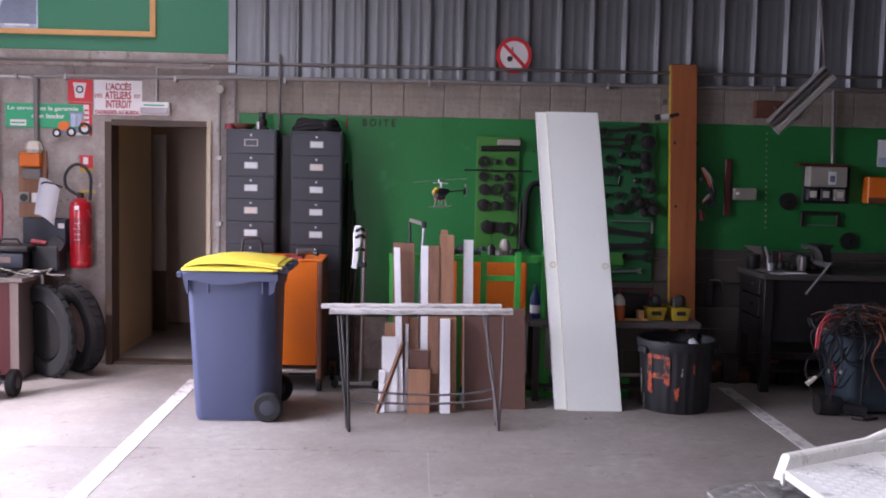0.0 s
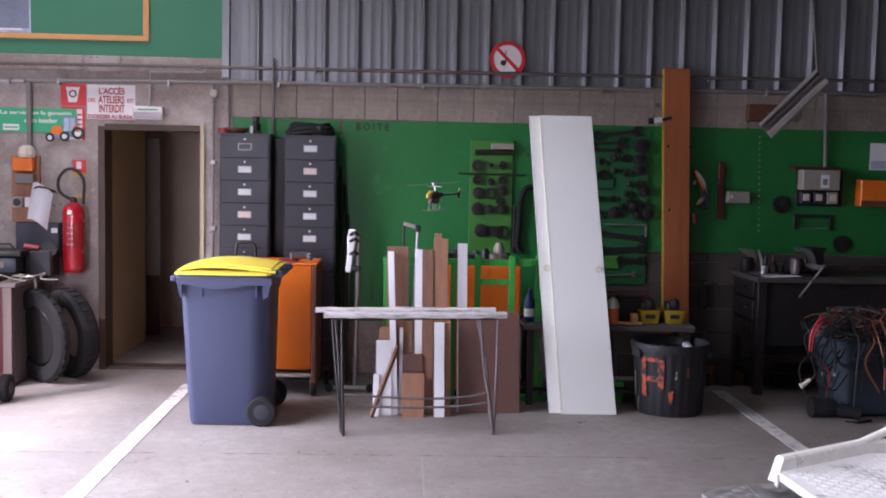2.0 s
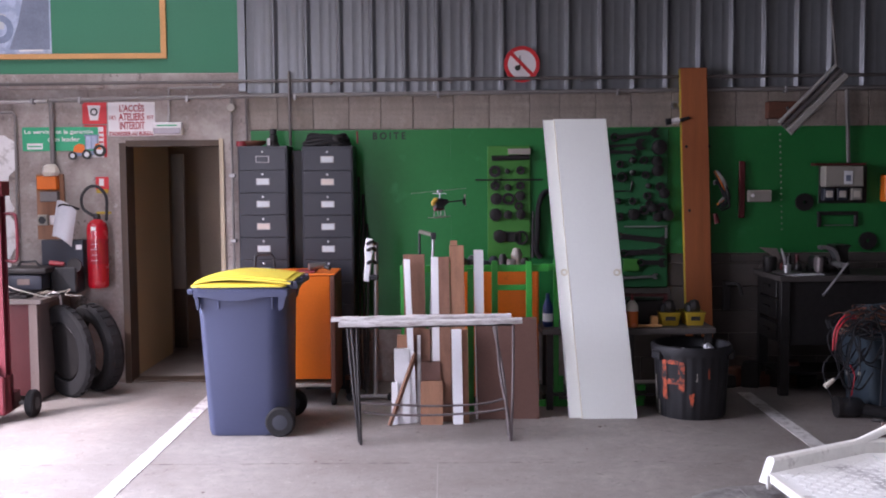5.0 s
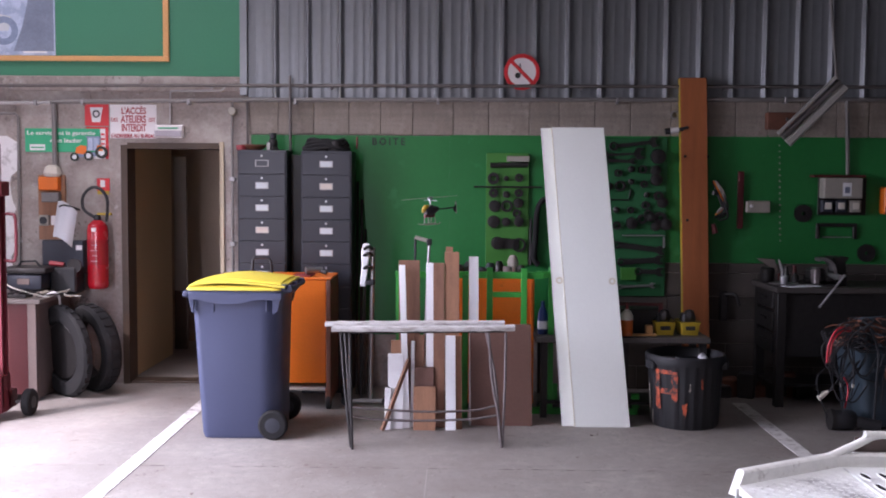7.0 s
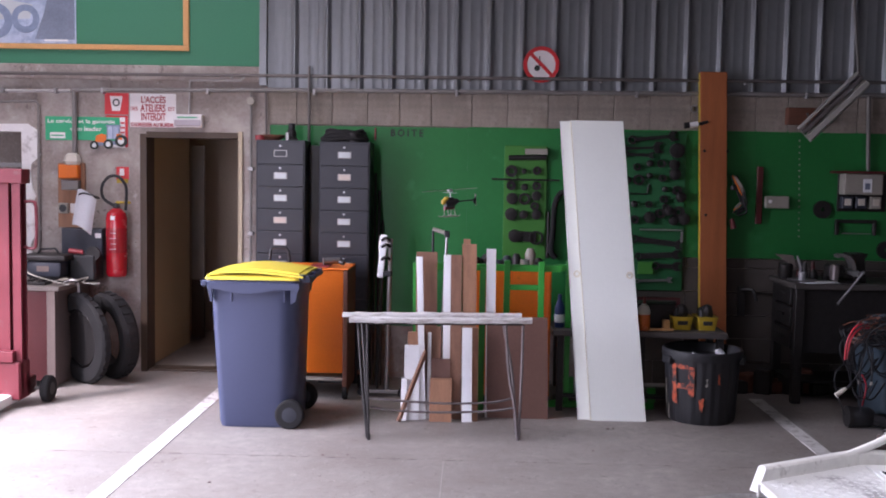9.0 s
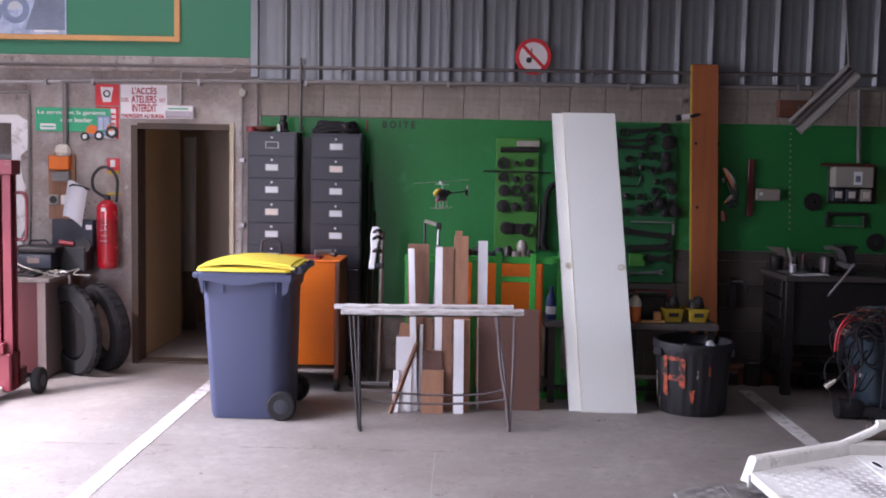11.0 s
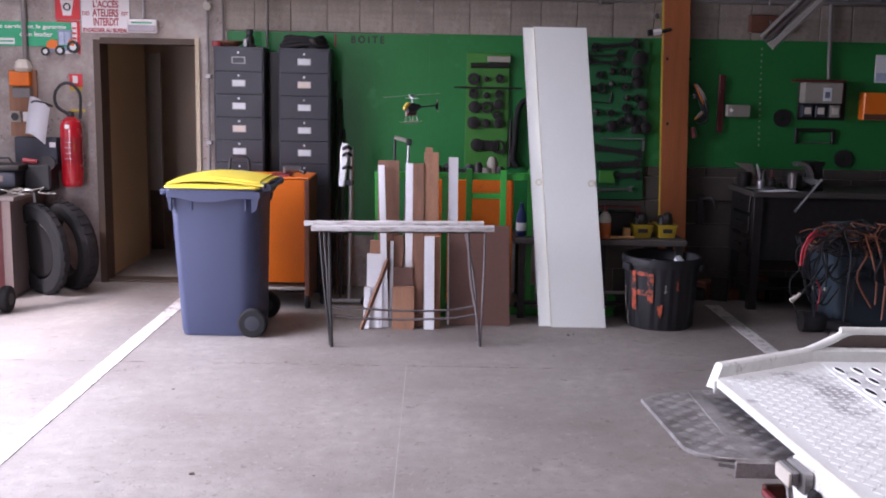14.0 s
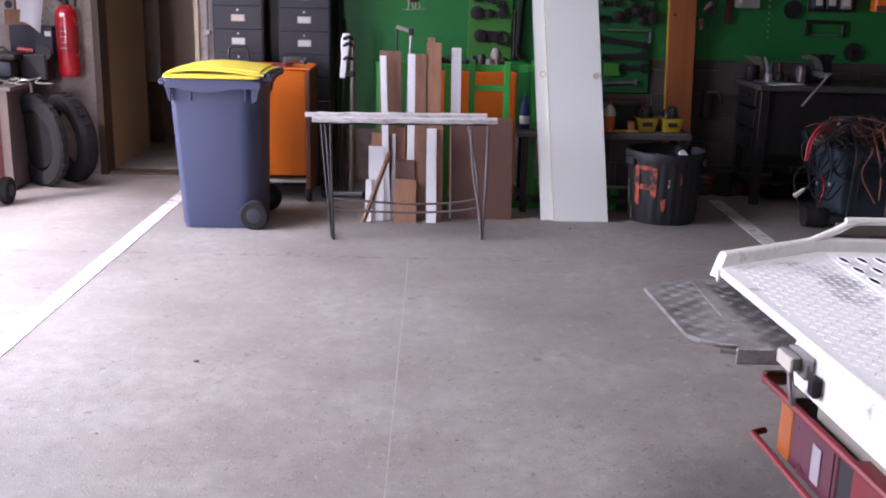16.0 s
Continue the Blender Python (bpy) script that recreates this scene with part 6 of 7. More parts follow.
part("lower_shelf", box(VX0 + 0.02, VX1 - 0.05, 8.05, 8.5, 0.15, 0.17), M["iron"], vb)
vc = thing("bench_vice", (3.1, 8.05, VZ), "worn steel bench vice with a long handle", "vice")
part("base", lathe([(0.08, 0), (0.085, 0.02), (0.05, 0.04), (0.05, 0.08), (0, 0.08)], (3.12, 8.12, VZ), 18), M["iron"], vc)
part("body", box(2.98, 3.1, 8.1, 8.26, VZ + 0.04, VZ + 0.14, 0.02), M["iron"], vc)
arc = [(3.06 + 0.11 * math.cos(q), VZ + 0.1 + 0.13 * math.sin(q)) for q in [math.pi * (0.62 - 0.75 * k / 10) for k in range(11)]]
arc += [(3.06 + 0.085 * math.cos(q), VZ + 0.1 + 0.105 * math.sin(q)) for q in [math.pi * (-0.13 + 0.75 * k / 10) for k in range(11)]]
part("arched_jaw", prism(arc, "y", 8.06, 8.16), M["steel"], vc)
part("fixed_jaw", prism([(3.19, VZ + 0.0), (3.27, VZ + 0.0), (3.25, VZ + 0.19), (3.28, VZ + 0.23), (3.14, VZ + 0.23), (3.17, VZ + 0.19)], "y", 8.1, 8.3, bev=0.008), M["iron"], vc)
part("sliding_jaw", box(2.97, 3.02, 8.0, 8.09, VZ + 0.02, VZ + 0.15, 0.012), M["leg_steel"], vc)
part("screw", cyl((3.12, 7.86, VZ + 0.09), (3.12, 8.1, VZ + 0.09), 0.022, 12), M["steel"], vc)
part("handle", tube([(3.145, 7.85, VZ + 0.105), (2.965, 7.85, VZ - 0.135)], 0.009, 8), M["chrome"], vc)
part("handle_knob", lathe([(0, -0.016), (0.016, 0), (0, 0.016)], (3.145, 7.85, VZ + 0.105), 10), M["chrome"], vc)
part("handle_knob", lathe([(0, -0.013), (0.013, 0), (0, 0.013)], (2.965, 7.85, VZ - 0.135), 10), M["chrome"], vc)
gd = thing("paper_funnel", (2.76, 8.4, VZ), "pale crumpled card funnel on a dark can", "funnel")
part("can", lathe([(0.05, 0), (0.055, 0.01), (0.055, 0.11), (0.045, 0.125), (0, 0.125)], (2.72, 8.38, VZ), 16), M["iron"], gd)
part("card", prism([(2.62, VZ + 0.2), (2.77, VZ + 0.19), (2.8, VZ + 0.1), (2.77, VZ + 0.06), (2.73, VZ + 0.13)], "y", 8.36, 8.37, bev=0.002), M["bench_top"], gd)
part("nozzle", tube([(2.8, 8.35, VZ + 0.19), (2.83, 8.35, VZ + 0.1), (2.835, 8.35, VZ)], [0.008, 0.016, 0.012], 8), M["chrome"], gd)
dsh = thing("steel_bowl", (2.75, 8.15, VZ), "shallow steel dish with a cup on the bench", "dish")
part("dish", lathe([(0.06, 0), (0.11, 0.012), (0.115, 0.02), (0, 0.012)], (2.77, 8.12, VZ), 20), M["steel"], dsh)
part("cup", lathe([(0.03, 0.012), (0.034, 0.075), (0.028, 0.075), (0.0, 0.02)], (2.77, 8.12, VZ), 16), M["chrome"], dsh)
for k, (x_, y_, a) in enumerate(((2.84, 8.02, 20), (2.93, 8.06, -8))):
    solo("paper_sheet", box(-0.1, 0.1, -0.06, 0.06, 0, 0.003, m=Matrix.Translation((x_, y_, VZ + 0.001 + 0.004 * k)) @ pose(0, 0, 0, 0, 0, a)), M["paper"], "loose grimy paper sheet on the bench", "paper", group="papers on the bench")
rr_ = random.Random(12)
for k in range(9):
    x_, y_ = 2.85 + rr_.random() * 0.55, 8.2 + rr_.random() * 0.35
    solo("bench_part", lathe([(0.03, 0), (0.035, 0.01), (0.02 + rr_.random() * 0.02, 0.05), (0.015, 0.09 * rr_.random() + 0.06), (0, 0.09)], (x_, y_, VZ), 10), M["iron"] if k % 3 else M["dark_red"], "small oily part on the bench", "machine part", group="bench parts")
for k in range(7):
    x_ = 2.35 + k * 0.11
    solo("floor_part", box(-0.08, 0.08, -0.07, 0.07, 0, 0.1 + 0.05 * (k % 3), 0.012, m=Matrix.Translation((x_, 8.36 + 0.05 * (k % 2), 0)) @ pose(0, 0, 0, 0, 0, k * 33)), M["rust"] if k % 2 else M["iron"], "rusty block stored on the floor under the bench", "machine part", group="parts under the bench")
pn = thing("pipe_bracket", (2.45, 8.6, 0.6), "dark iron bracket fixed to the block wall", "bracket")
part("plate", box(2.4, 2.46, 8.6, WY - 0.022, 0.6, 0.85, 0.004), M["iron"], pn)
part("arm", tube([(2.43, 8.6, 0.82), (2.5, 8.52, 0.83), (2.53, 8.5, 0.74)], 0.014, 8, smooth=3), M["iron"], pn)

# ---- heap of wiring on a tub ----
tu = thing("plastic_tub", (3.25, 7.45, 0), "dark teal plastic tub under a heap of wiring", "tub")
part("tub", loft([(0.02, rounded(3.1, 3.66, 7.28, 7.75, 0.05)), (0.5, rounded(3.07, 3.7, 7.24, 7.8, 0.05)), (0.56, rounded(3.05, 3.72, 7.22, 7.82, 0.05))]), M["teal"], tu)
part("front_step", box(3.12, 3.36, 7.19, 7.24, 0.42, 0.47, 0.01), M["teal"], tu)
for x_ in (2.86,):
    hw = thing("gear_housing", (x_ + 0.1, 7.35, 0), "black round housing lying on the floor", "machine part")
    part("drum", lathe([(0, -0.09), (0.055, -0.09), (0.072, -0.06), (0.072, 0.06), (0.055, 0.09), (0, 0.09)], (x_ + 0.08, 7.26, 0.073), 22, "x"), M["black"], hw)
    part("flange", lathe([(0.03, -0.015), (0.076, -0.015), (0.076, 0.015), (0.03, 0.015)], (x_ + 0.0, 7.26, 0.077), 22, "x"), M["iron"], hw)
    part("sleeve", tube([(x_ + 0.14, 7.24, 0.07), (x_ + 0.32, 7.18, 0.045)], 0.042, 10), M["rubber"], hw)
har = thing("wiring_heap", (3.3, 7.45, 0.56), "tangled heap of black, brown and red wiring", "wiring")
rw = random.Random(31)
for k in range(62):
    c = Vector((3.05 + rw.random() * 0.55, 7.3 + rw.random() * 0.4, 0.58 + rw.random() * 0.12))
    p = [c]
    for q in range(6):
        nx_ = p[-1] + Vector((rw.uniform(-0.17, 0.17), rw.uniform(-0.12, 0.12), rw.uniform(-0.09, 0.1)))
        nx_.z = min(max(nx_.z, 0.57), 0.79 - 0.4 * abs(nx_.x - 3.35) ** 1.5)
        nx_.x, nx_.y = min(max(nx_.x, 2.97), 3.78), min(max(nx_.y, 7.15), 7.8)
        p.append(nx_)
    mt = "copper" if 8 <= k < 28 else "teal" if k % 7 == 3 else "grey_box" if k in (30, 31, 40) else "black"
    part("cable", tube(p, rw.choice((0.003, 0.004, 0.0055, 0.0075 if mt == "black" else 0.003)), 6, smooth=4), M[mt], har)
for k in range(18):
    x_ = 2.92 + rw.random() * 0.7
    y_ = 7.2 - rw.random() * 0.06
    p = [(x_, 7.35, 0.62 + rw.random() * 0.1), (x_ - 0.03, y_, 0.58), (x_ - 0.05 + rw.uniform(-0.06, 0.06), y_ - 0.02, 0.42), (x_ - 0.03 + rw.uniform(-0.1, 0.1), y_ - 0.02, 0.12 + rw.random() * 0.25)]
    ca = part("hanging_cable", tube(p, 0.0045 if k % 3 else 0.008, 6, smooth=4), M["black"] if k % 6 else M["copper"], har)
    if k % 2:
        part("plug", box(p[-1][0] - 0.009, p[-1][0] + 0.009, p[-1][1] - 0.008, p[-1][1] + 0.008, p[-1][2] - 0.026, p[-1][2], 0.003), M["grey_box"] if k % 4 == 1 else M["black"], ca)
for dz in (0, 0.02):
    part("red_lead", tube([(2.96, 7.22, 0.72 + dz), (2.88 - dz, 7.18, 0.72 + dz), (2.815 - dz, 7.17, 0.64), (2.80 - dz, 7.17, 0.5)], 0.007, 8, smooth=5), M["cable_red"], har)
part("red_lead", tube([(2.9, 7.16, 0.4), (2.93, 7.15, 0.32), (2.91, 7.15, 0.18)], 0.006, 6, smooth=4), M["cable_red"], har)
pl = part("lead", tube([(2.93, 7.2, 0.6), (2.88, 7.16, 0.42), (2.8, 7.15, 0.3)], 0.007, 6, smooth=4), M["black"], har)
part("connector", tube([(2.79, 7.15, 0.3), (2.72, 7.14, 0.25)], [0.012, 0.02], 10), M["milky"], pl)
for k in range(9):
    x_, y_ = 2.84 + rw.random() * 0.2, 7.14 + rw.random() * 0.05
    zt, zb = 0.6 + rw.random() * 0.16, 0.2 + rw.random() * 0.25
    w_ = 0.04 + rw.random() * 0.09
    part("cable_loop", tube([(x_ + 0.18, 7.3, zt), (x_ + 0.06, y_, zt + 0.03), (x_ - w_, y_, (zt + zb) / 2 + 0.08), (x_ - w_ * 0.6, y_, zb + 0.06), (x_ + 0.03, y_, zb), (x_ + 0.12, 7.19, zb + 0.12)], rw.choice((0.0035, 0.005, 0.0065)), 6, smooth=5), M["black"], har)
part("thin_lead", tube([(2.9, 7.2, 0.55), (2.73, 7.17, 0.42), (2.72, 7.15, 0.3), (2.78, 7.12, 0.12)], 0.004, 6, smooth=5), M["black"], har)
part("bar", tube([(3.55, 7.2, 0.9), (3.5, 7.17, 0.6), (3.44, 7.14, 0.35)], 0.018, 8, smooth=4), M["iron"], har)
solo("floor_bracket", tube([(3.05, 7.12, 0.012), (3.1, 7.06, 0.02), (3.16, 7.1, 0.012), (3.24, 7.13, 0.015)], 0.011, 6, smooth=3), M["iron"], "small bent iron bracket on the floor", "bracket")

# ---- trailer with chequer plate deck ----
tl = thing("flatbed_trailer", (1.8, 1.6, 0), "white flatbed trailer with a chequer plate deck", "trailer")
DZ = 0.87
SKEW = 0.068
def skew(b):
    """The tail edge of the deck runs slightly askew."""
    for v in b.verts:
        v.co.x += SKEW * max(0.0, 2.985 - v.co.y)
    return b
part("deck_plate", prism([(1.0 + SKEW * 2.785, 0.2), (3.4, 0.2), (3.4, 3.19), (1.36, 3.19), (1.0, 2.985)], "z", DZ - 0.02, DZ), M["deck"], tl)
part("side_beam", skew(box(0.985, 1.03, 0.2, 2.42, DZ - 0.13, DZ - 0.021, 0.004)), M["paint_white"], tl)
part("side_lip", skew(box(0.985, 0.999, 0.2, 2.97, DZ - 0.02, DZ + 0.004, 0.002)), M["paint_white"], tl)
def rail_seg(a, b, nm_="end_lip", h=0.04, cut=0.0, drop=0.03):
    a, b = Vector(a), Vector(b)
    dv = (b - a).normalized()
    nn = Vector((-dv.y, dv.x, 0)) * 0.028
    t = bm_new()
    vs = [[t.verts.new(p + o + Vector((0, 0, z)) + dv * (s_ * max(0, z) / h)) for o, z in ((nn * 0, -drop), (nn * 0, h - 0.006), (nn * 0.3, h), (nn * 1.0, h), (nn * 1.1, h - 0.006), (nn * 1.1, -drop))] for p, s_ in ((a, cut), (b, 0))]
    for k in range(6):
        t.faces.new((vs[0][k], vs[0][(k + 1) % 6], vs[1][(k + 1) % 6], vs[1][k]))
    t.faces.new(vs[0])
    t.faces.new(vs[1])
    bmesh.ops.recalc_face_normals(t, faces=t.faces)
    part(nm_, t, M["paint_white"], tl)
rail_seg((0.985, 2.975, DZ), (1.355, 3.19, DZ), cut=0.035)
rail_seg((1.355, 3.19, DZ), (3.4, 3.19, DZ))
part("corner_post", prism([(0.978, 2.955), (0.992, 2.955), (1.0, 2.985), (0.985, 2.985)], "z", DZ - 0.04, DZ + 0.001, bev=0.003), M["paint_white"], tl)
part("guard_tube", tube([(1.32, 3.19, 0.897), (1.345, 3.2, 0.905), (1.42, 3.205, 0.938), (1.455, 3.205, 0.958), (1.49, 3.205, 0.966), (1.6, 3.205, 0.968), (3.3, 3.205, 0.97)], 0.0125, 12, smooth=3), M["paint_white"], tl)
part("guard_web", box(1.42, 3.3, 3.222, 3.228, 0.91, 0.956), M["bench_side"], tl)
# tread bars on the deck, joined; too many to tell apart singly
bm = bm_new()
verts, faces = [], []
def lozenge(x, y, a, L=0.0115, w=0.004, h=0.0022, z=DZ):
    c, s = math.cos(a), math.sin(a)
    k = len(verts)
    for u, v, q in ((-L, 0, 0), (0, -w, 0), (L, 0, 0), (0, w, 0), (-L * 0.4, 0, h), (L * 0.4, 0, h)):
        verts.append((x + u * c - v * s, y + u * s + v * c, z + q))
    for f in ((0, 1, 4), (1, 5, 4), (1, 2, 5), (2, 3, 5), (3, 4, 5), (3, 0, 4)):
        faces.append([k + i for i in f])
pitch = 0.025
def in_perf(x, y): return x > 1.36 and y > 2.1 + 0.0 and (x - 1.36) * 1.0 > (3.17 - y) * 0.08
for i in range(60):
    for j in range(118):
        x_, y_ = 1.025 + i * pitch, 0.25 + j * pitch
        if x_ < 1.02 + SKEW * (2.985 - y_) or y_ > 3.15 or y_ > 2.95 + (x_ - 1.0) * 0.58 or in_perf(x_, y_):
            continue
        lozenge(x_, y_, radians(45 if (i + j) % 2 else -45))
me = bpy.data.meshes.new("tread")
me.from_pydata(verts, [], faces)
me.materials.append(M["deck"])
tread = new("tread", me)
tread.parent = tl
tread.location = -Vector(BASE[tl.name])
BASE[tread.name] = BASE[tl.name]
tagged(tread, "raised white tread pattern", kind="stuff")
# perforated plate; its oblong holes are dark discs standing for the shade below
pf = part("perforated_plate", box(1.362, 2.6, 1.2, 3.16, DZ + 0.001, DZ + 0.008, 0.002), M["deck"], tl, "white plate with raised slot rims and dark slot discs")
slot_m = Matrix.Diagonal((0.3, 1.0, 1, 1))
rim_me = mesh_of("slot_rim", lathe([(0.034, 0), (0.046, 0), (0.042, 0.004), (0.036, 0.004)], (0, 0, 0), 14, closed=True, m=slot_m), M["deck"])
slot_me = mesh_of("slot", lathe([(0, 0), (0.035, 0), (0.035, 0.0012), (0, 0.0012)], (0, 0, 0), 14, m=slot_m), M["rubber"])
for i in range(14):
    for j in range(16):
        at = Vector((1.388 + i * 0.056, 3.055 - j * 0.111, DZ + 0.008))
        for nm_, me_, dz in (("slot_rim", rim_me, 0.0), ("slot", slot_me, 0.0003)):
            o = new(nm_, me_)
            o.parent = pf
            o.location = at + Vector((0, 0, dz)) - Vector(BASE[tl.name])
# folded step plate at the corner
stp = part("step_plate", prism([(0.782, 3.027), (0.852, 3.087), (0.922, 3.123), (1.005, 3.129), (1.14, 3.129), (1.14, 2.533), (0.933, 2.532), (0.878, 2.546), (0.837, 2.574), (0.81, 2.617)], "z", 0.778, 0.79, bev=0.002), M["alu"], tl, "worn aluminium chequer step plate")
part("step_skirt", prism([(0.915, 2.519), (1.06, 2.519), (1.06, 2.5315), (0.92, 2.5315)], "z", 0.742, 0.7885, bev=0.005), M["alu"], stp)
part("skirt_cheek", prism([(0.88, 2.536), (0.9255, 2.519), (0.9255, 2.5315), (0.885, 2.541)], "z", 0.768, 0.7775), M["alu"], stp)
part("step_ridge", prism([(0.941, 3.106), (0.941+0.045, 3.106), (0.942+0.045, 2.72), (0.942, 2.72)], "z", 0.79, 0.7925, bev=0.001), M["alu"], stp)
verts, faces = [], []
STEP = [(0.782, 3.027), (0.852, 3.087), (0.922, 3.123), (1.005, 3.129), (1.14, 3.129), (1.14, 2.533), (0.933, 2.532), (0.878, 2.546), (0.837, 2.574), (0.81, 2.617)]
def in_step(x, y, edge=0.012):
    sides = [(a[0] - b[0]) * (y - b[1]) - (a[1] - b[1]) * (x - b[0]) for a, b in zip(STEP, STEP[1:] + STEP[:1])]
    lens = [math.hypot(a[0] - b[0], a[1] - b[1]) + 1e-6 for a, b in zip(STEP, STEP[1:] + STEP[:1])]
    return min(q / w for q, w in zip(sides, lens)) > edge or max(q / w for q, w in zip(sides, lens)) < -edge
for i in range(10):
    for j in range(20):
        x_, y_ = 0.76 + i * 0.034, 2.51 + j * 0.034
        ang = radians(38 if (i + j) % 2 else -52)
        for k in range(-2, 3):
            qx, qy = x_ - math.sin(ang) * k * 0.0062, y_ + math.cos(ang) * k * 0.0062
            if in_step(qx, qy, 0.016) and not 0.935 < qx < 0.992:
                lozenge(qx, qy, ang, 0.0125, 0.0021, 0.0009, 0.79)
me = bpy.data.meshes.new("step_tread")
me.from_pydata(verts, [], faces)
me.materials.append(M["alu"])
o = new("step_tread", me)
o.parent = stp
o.location = -Vector(BASE[tl.name])
tagged(o, "rubbed bright tread lozenges", kind="stuff")
hg = part("latch", skew(box(0.94, 0.961, 2.32, 2.4, 0.805, 0.84, 0.004)), M["steel"], tl)
part("latch_plate", skew(box(0.933, 0.94, 2.315, 2.395, 0.803, 0.837, 0.002)), M["milky"], hg)
part("latch_bolt", skew(tube([(0.945, 2.34, 0.8), (0.95, 2.33, 0.75), (0.96, 2.34, 0.715)], 0.008, 8, smooth=3)), M["steel"], hg)
part("hinge_plate", skew(box(0.961, 0.985, 2.3, 2.4, 0.79, 0.845, 0.004)), M["steel"], hg)
part("latch_pad", skew(box(0.962, 0.984, 2.25, 2.285, 0.765, 0.815, 0.006)), M["rubber"], hg)
# tail lamp and its guard
lp = part("tail_lamp", skew(box(1.035, 1.12, 2.11, 2.53, 0.5, 0.655, 0.008)), M["black"], tl)
for y0, y1, mt, nm_ in ((2.455, 2.535, "amber", "amber_lens"), (2.205, 2.453, "wine_lens", "red_lens"), (2.115, 2.203, "black", "end_cap")):
    ln = part(nm_, skew(box(1.02, 1.036, y0, y1, 0.5, 0.662, 0.006)), M[mt], lp)
    if mt == "wine_lens":
        part("reversing_lens", skew(box(1.0165, 1.0195, 2.285, 2.33, 0.525, 0.62, 0.001)), M["clear_lens"], ln)
        part("lens_rib", skew(box(1.0175, 1.0195, 2.225, 2.23, 0.51, 0.645)), M["wine_lens"], ln)
gd_ = part("lamp_guard", skew(tube([(1.04, 2.61, 0.675), (1.0, 2.6, 0.675), (1.0, 2.1, 0.68), (1.01, 1.6, 0.68)], 0.0105, 8)), M["red_paint"], tl, "bent red guard bar")
part("lower_bar", skew(tube([(1.04, 2.66, 0.5), (1.0, 2.64, 0.5), (1.0, 2.1, 0.495), (1.01, 1.6, 0.49)], 0.0095, 8)), M["red_paint"], gd_)
part("guard_end", skew(box(1.0, 1.06, 2.6, 2.625, 0.655, 0.69, 0.004)), M["rust"], gd_)
part("lamp_box", skew(box(1.0, 1.2, 1.2, 2.105, 0.49, 0.69, 0.006)), M["red_paint"], tl)
part("rear_panel", skew(box(1.032, 1.042, 1.2, 2.36, 0.67, DZ - 0.132, 0.002)), M["grey_box"], tl)
part("under_tray", box(1.1, 2.8, 0.3, 2.3, 0.69, 0.735), M["steel"], tl)
part("chassis_beam", box(1.25, 1.4, 0.3, 3.1, 0.6, DZ - 0.021), M["dark_red"], tl)
part("chassis_beam", box(2.8, 2.95, 0.3, 3.1, 0.6, DZ - 0.021), M["dark_red"], tl)
for x_ in (1.5, 2.75):
    for y_ in (0.9,):
        w = part("wheel", lathe([(0.18, -0.09), (0.29, -0.1), (0.32, -0.07), (0.32, 0.07), (0.29, 0.1), (0.18, 0.09)], (x_, y_, 0.414), 28, "x"), M["rubber"], tl)
        part("rim", lathe([(0, -0.06), (0.18, -0.08), (0.18, 0.08), (0, 0.06)], (x_, y_, 0.414), 20, "x"), M["steel"], w)
part("axle", cyl((1.5, 0.9, 0.414), (2.75, 0.9, 0.414), 0.04, 10), M["iron"], tl)
for x_ in (1.32, 2.87):
    part("axle_mount", box(x_ - 0.05, x_ + 0.05, 0.82, 0.98, 0.39, 0.6), M["iron"], tl)
part("jack_leg", box(2.84, 2.9, 2.85, 2.91, 0.0945, 0.6, 0.004), M["iron"], tl)
# the whole trailer at its true size
GROW, PIVOT = 1.06, Vector((0.136, 0.127, 1.666))
tl.scale = (GROW, GROW, GROW)
tl.location = PIVOT + (Vector(BASE[tl.name]) - PIVOT) * GROW

# ---- toy helicopter in the air ----
hx, hy, hz = 0.03, 5.5, 1.59
he = thing("toy_helicopter", (hx, hy, hz - 0.06), "small black and yellow radio-controlled helicopter hovering", "helicopter")
R = Matrix.Translation((hx, hy, hz)) @ pose(0, 0, 0, 0, -4, 32)
def hp(nm_, b, mt):
    b.transform(R)
    return part(nm_, b, M[mt], he)
hp("frame_body", tube([(-0.035, 0, 0.0), (0.0, 0, 0.005), (0.045, 0, 0.015)], [0.02, 0.026, 0.012], 12), "black")
hp("canopy", tube([(-0.05, 0, 0.0), (-0.044, 0, 0.012), (-0.026, 0, 0.028), (-0.012, 0, 0.034)], [0.005, 0.013, 0.014, 0.006], 12), "yellow")
hp("side_frame", box(-0.026, 0.018, -0.013, 0.013, -0.026, 0.034, 0.006), "black")
hp("battery", box(-0.04, 0.02, -0.012, 0.012, -0.03, -0.012, 0.003), "dark_red")
hp("tail_boom", tube([(0.03, 0, 0.01), (0.16, 0, 0.012)], 0.004, 8), "black")
hp("tail_fin", prism([(0.14, 0.0), (0.158, -0.016), (0.162, 0.028), (0.15, 0.022)], "y", -0.001, 0.001), "black")
hp("tail_blade", box(0.158, 0.166, 0.003, 0.006, -0.02, 0.044), "grey_box")
hp("mast", tube([(0, 0, 0.02), (0, 0, 0.075)], 0.003, 8), "chrome")
hp("rotor_hub", box(-0.014, 0.014, -0.008, 0.008, 0.066, 0.08, 0.003), "chrome")
hp("rotor_blade", box(0.014, 0.17, -0.007, 0.007, 0.074, 0.0755), "grey_box")
hp("rotor_blade", box(-0.17, -0.014, -0.007, 0.007, 0.074, 0.0755), "grey_box")
hp("flybar", tube([(0, -0.07, 0.06), (0, 0.07, 0.06)], 0.0015, 6), "chrome")
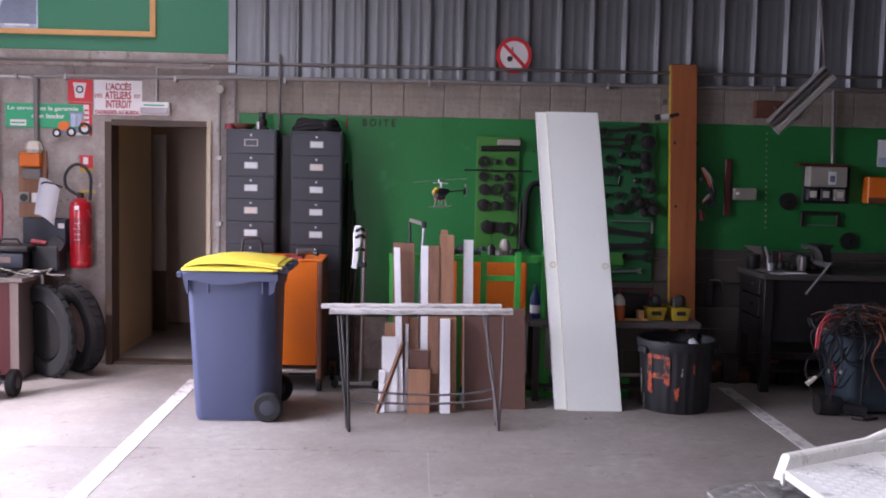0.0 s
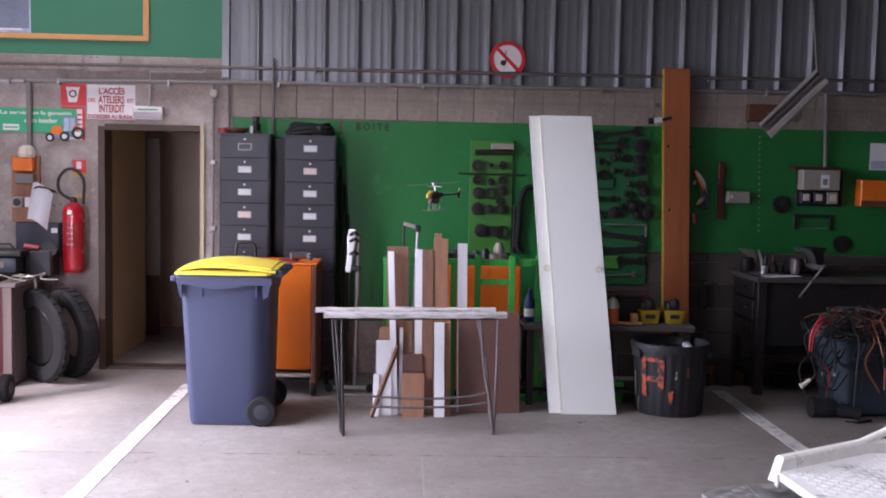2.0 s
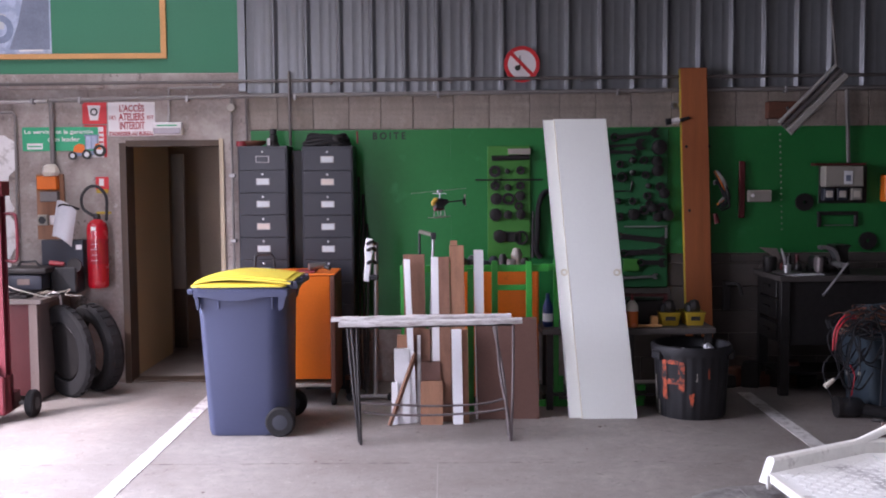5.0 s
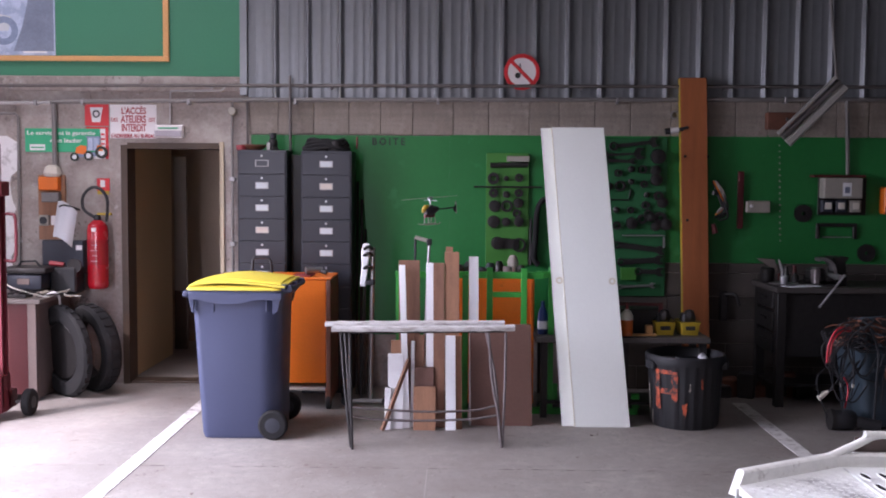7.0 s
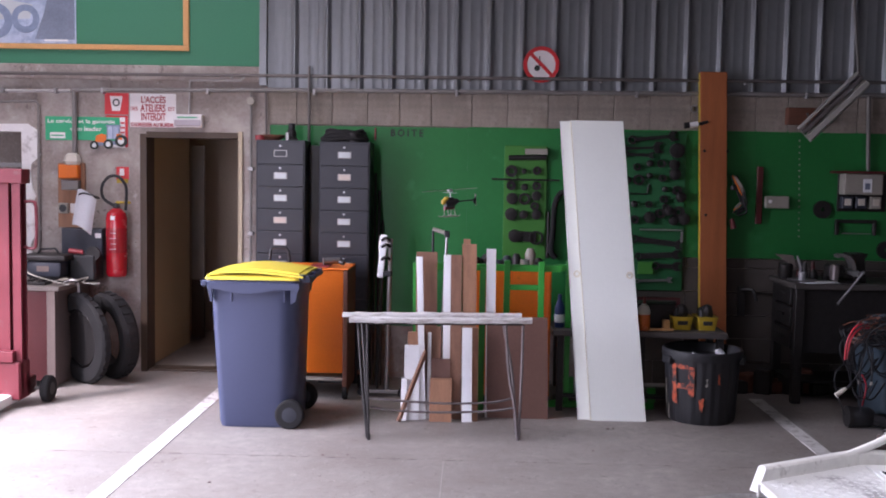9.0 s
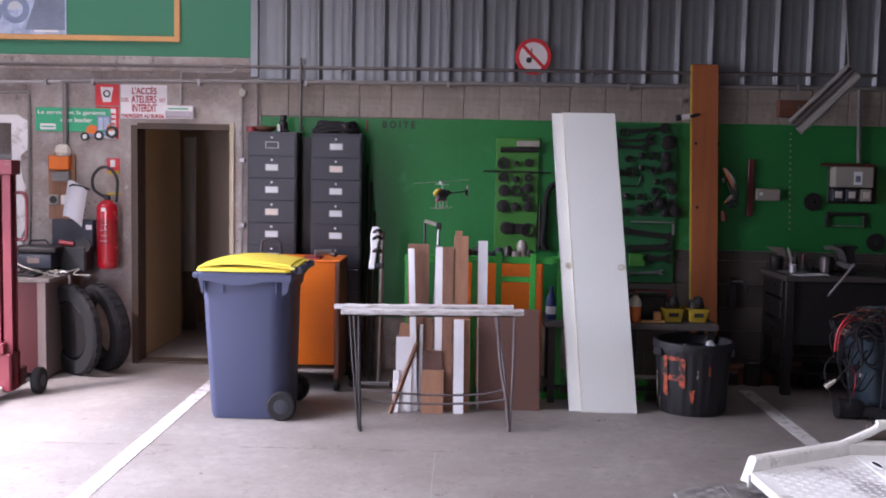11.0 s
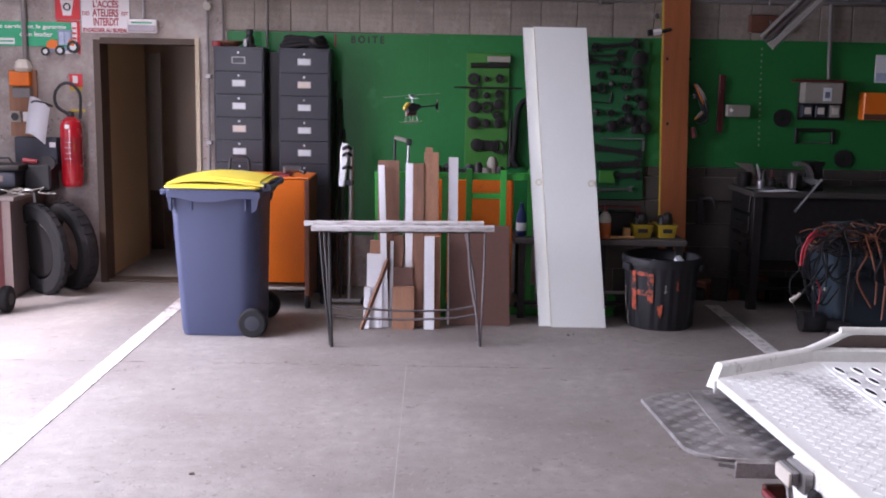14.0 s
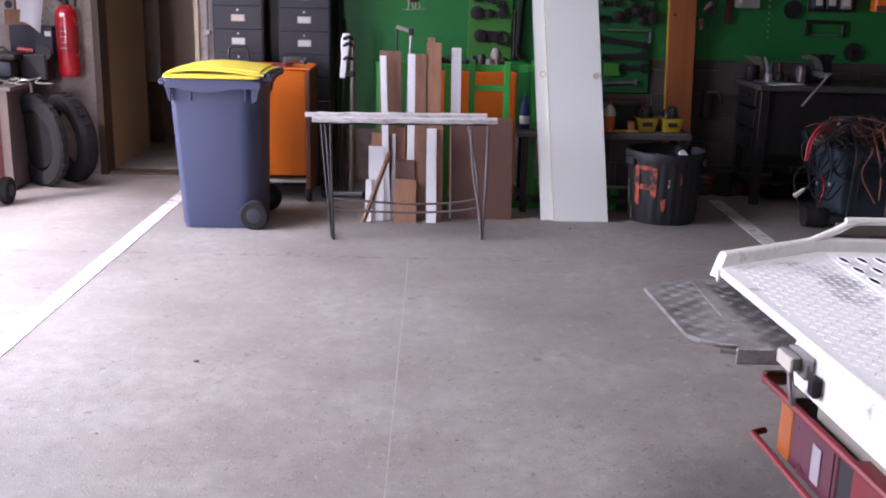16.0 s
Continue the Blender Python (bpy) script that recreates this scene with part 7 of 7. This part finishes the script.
for s_ in (-0.026, 0.026):
    hp("skid", tube([(-0.065, s_, -0.062), (-0.05, s_, -0.066), (0.03, s_, -0.066), (0.04, s_, -0.06)], 0.0024, 6), "grey_box")
    for x_ in (-0.03, 0.012):
        hp("strut", tube([(x_, s_, -0.066), (x_, s_ * 0.6, -0.025)], 0.002, 6), "grey_box")

# small debris on the floor
rd = random.Random(77)
for x_, y_, s_ in ((1.12, 7.02, 0.016), (1.16, 7.05, 0.01), (-0.9, 4.35, 0.018), (-0.36, 4.35, 0.009), (0.35, 4.9, 0.008), (-1.3, 5.6, 0.012), (1.55, 5.5, 0.01), (0.7, 3.0, 0.009), (-0.75, 6.2, 0.012), (-0.6, 6.22, 0.01), (0.6, 5.2, 0.009), (-1.1, 3.6, 0.01), (0.95, 6.45, 0.01), (-0.25, 5.4, 0.008), (0.25, 3.6, 0.009)):
    t = bm_new()
    s_ *= 0.75
    bmesh.ops.create_icosphere(t, subdivisions=1, radius=s_)
    for v in t.verts:
        v.co = Vector((v.co.x * rd.uniform(0.8, 1.6), v.co.y * rd.uniform(0.7, 1.2), max(v.co.z, -s_ * 0.4) * 0.5 + s_ * 0.2)) + Vector((x_, y_, 0))
    solo("debris", t, M["bench_side"], "small dark crumb of dirt on the concrete floor", "debris", group="floor debris")

# ---- floor marks and slabs, wall blocks ----
def floor_line(name, x0, x1, y0, y1):
    b = bm_new()
    n_ = 160
    r_ = random.Random(int(x0 * 10))
    rows = [[b.verts.new((x0 + r_.uniform(-0.0022, 0.0022), y0 + (y1 - y0) * k / n_, 0.004)), b.verts.new((x1 + r_.uniform(-0.0022, 0.0022), y0 + (y1 - y0) * k / n_, 0.004))] for k in range(n_ + 1)]
    for u, v in zip(rows, rows[1:]):
        b.faces.new((u[0], u[1], v[1], v[0]))
    b.normal_update()
    bmesh.ops.solidify(b, geom=b.faces[:], thickness=0.003)
    return solo(name, b, M["line"], "worn white line painted on the concrete floor", "floor marking", kind="structure")
floor_line("floor_line_1", -1.87, -1.77, -3.0, 8.1)
floor_line("floor_line_2", 2.38, 2.49, -3.0, 8.1)

def slab(x0, x1, y0, y1):
    part("slab", box(x0 + 0.003, x1 - 0.003, y0 + 0.0025, y1 - 0.0025, -0.05, 0.0), M["floor"], floor)
for a, b in ((-4.7, 0.0), (0.0, 4.6), (4.6, 7.0)):
    for c, e in ((-6.0, 0.2), (0.2, 6.16)):
        slab(a, b, c, e)
slab(-4.7, 4.6, 6.16, 8.88)
slab(4.6, 7.0, 6.16, 8.88)
slab(-4.7, 7.0, 8.88, 12.6)
# dirt packed in the cross joint, in broken stretches
rj = random.Random(15)
x = -3.4
while x < 3.6:
    w = rj.uniform(0.02, 0.1)
    y = 6.157 + rj.uniform(-0.003, 0.003)
    part("joint_dirt", prism([(x, y), (x + w * 0.4, y - 0.004), (x + w, y + 0.001), (x + w * 0.7, y + 0.006), (x + w * 0.2, y + 0.004)], "z", -0.004, 0.0012), M["crack"], floor)
    x += w + rj.choice((0.02, 0.05, 0.12, 0.3)) * rj.uniform(0.6, 1.4)

blocks("block_course", "row of grey concrete blocks above the green board", -1.6, 6.5, [(2.145, 2.445)], [0.25, 0.27, 0.3, 0.34], seed=2)
# base blocks carry the right corner's shade in their colour
blocks("block_base", "grey concrete blocks under the green board", 1.21, 6.5, [(k * 0.2, k * 0.2 + 0.2) for k in range(5)] + [(1.0, 1.083)], [0.5], seed=5, material="block_grimy_dim")
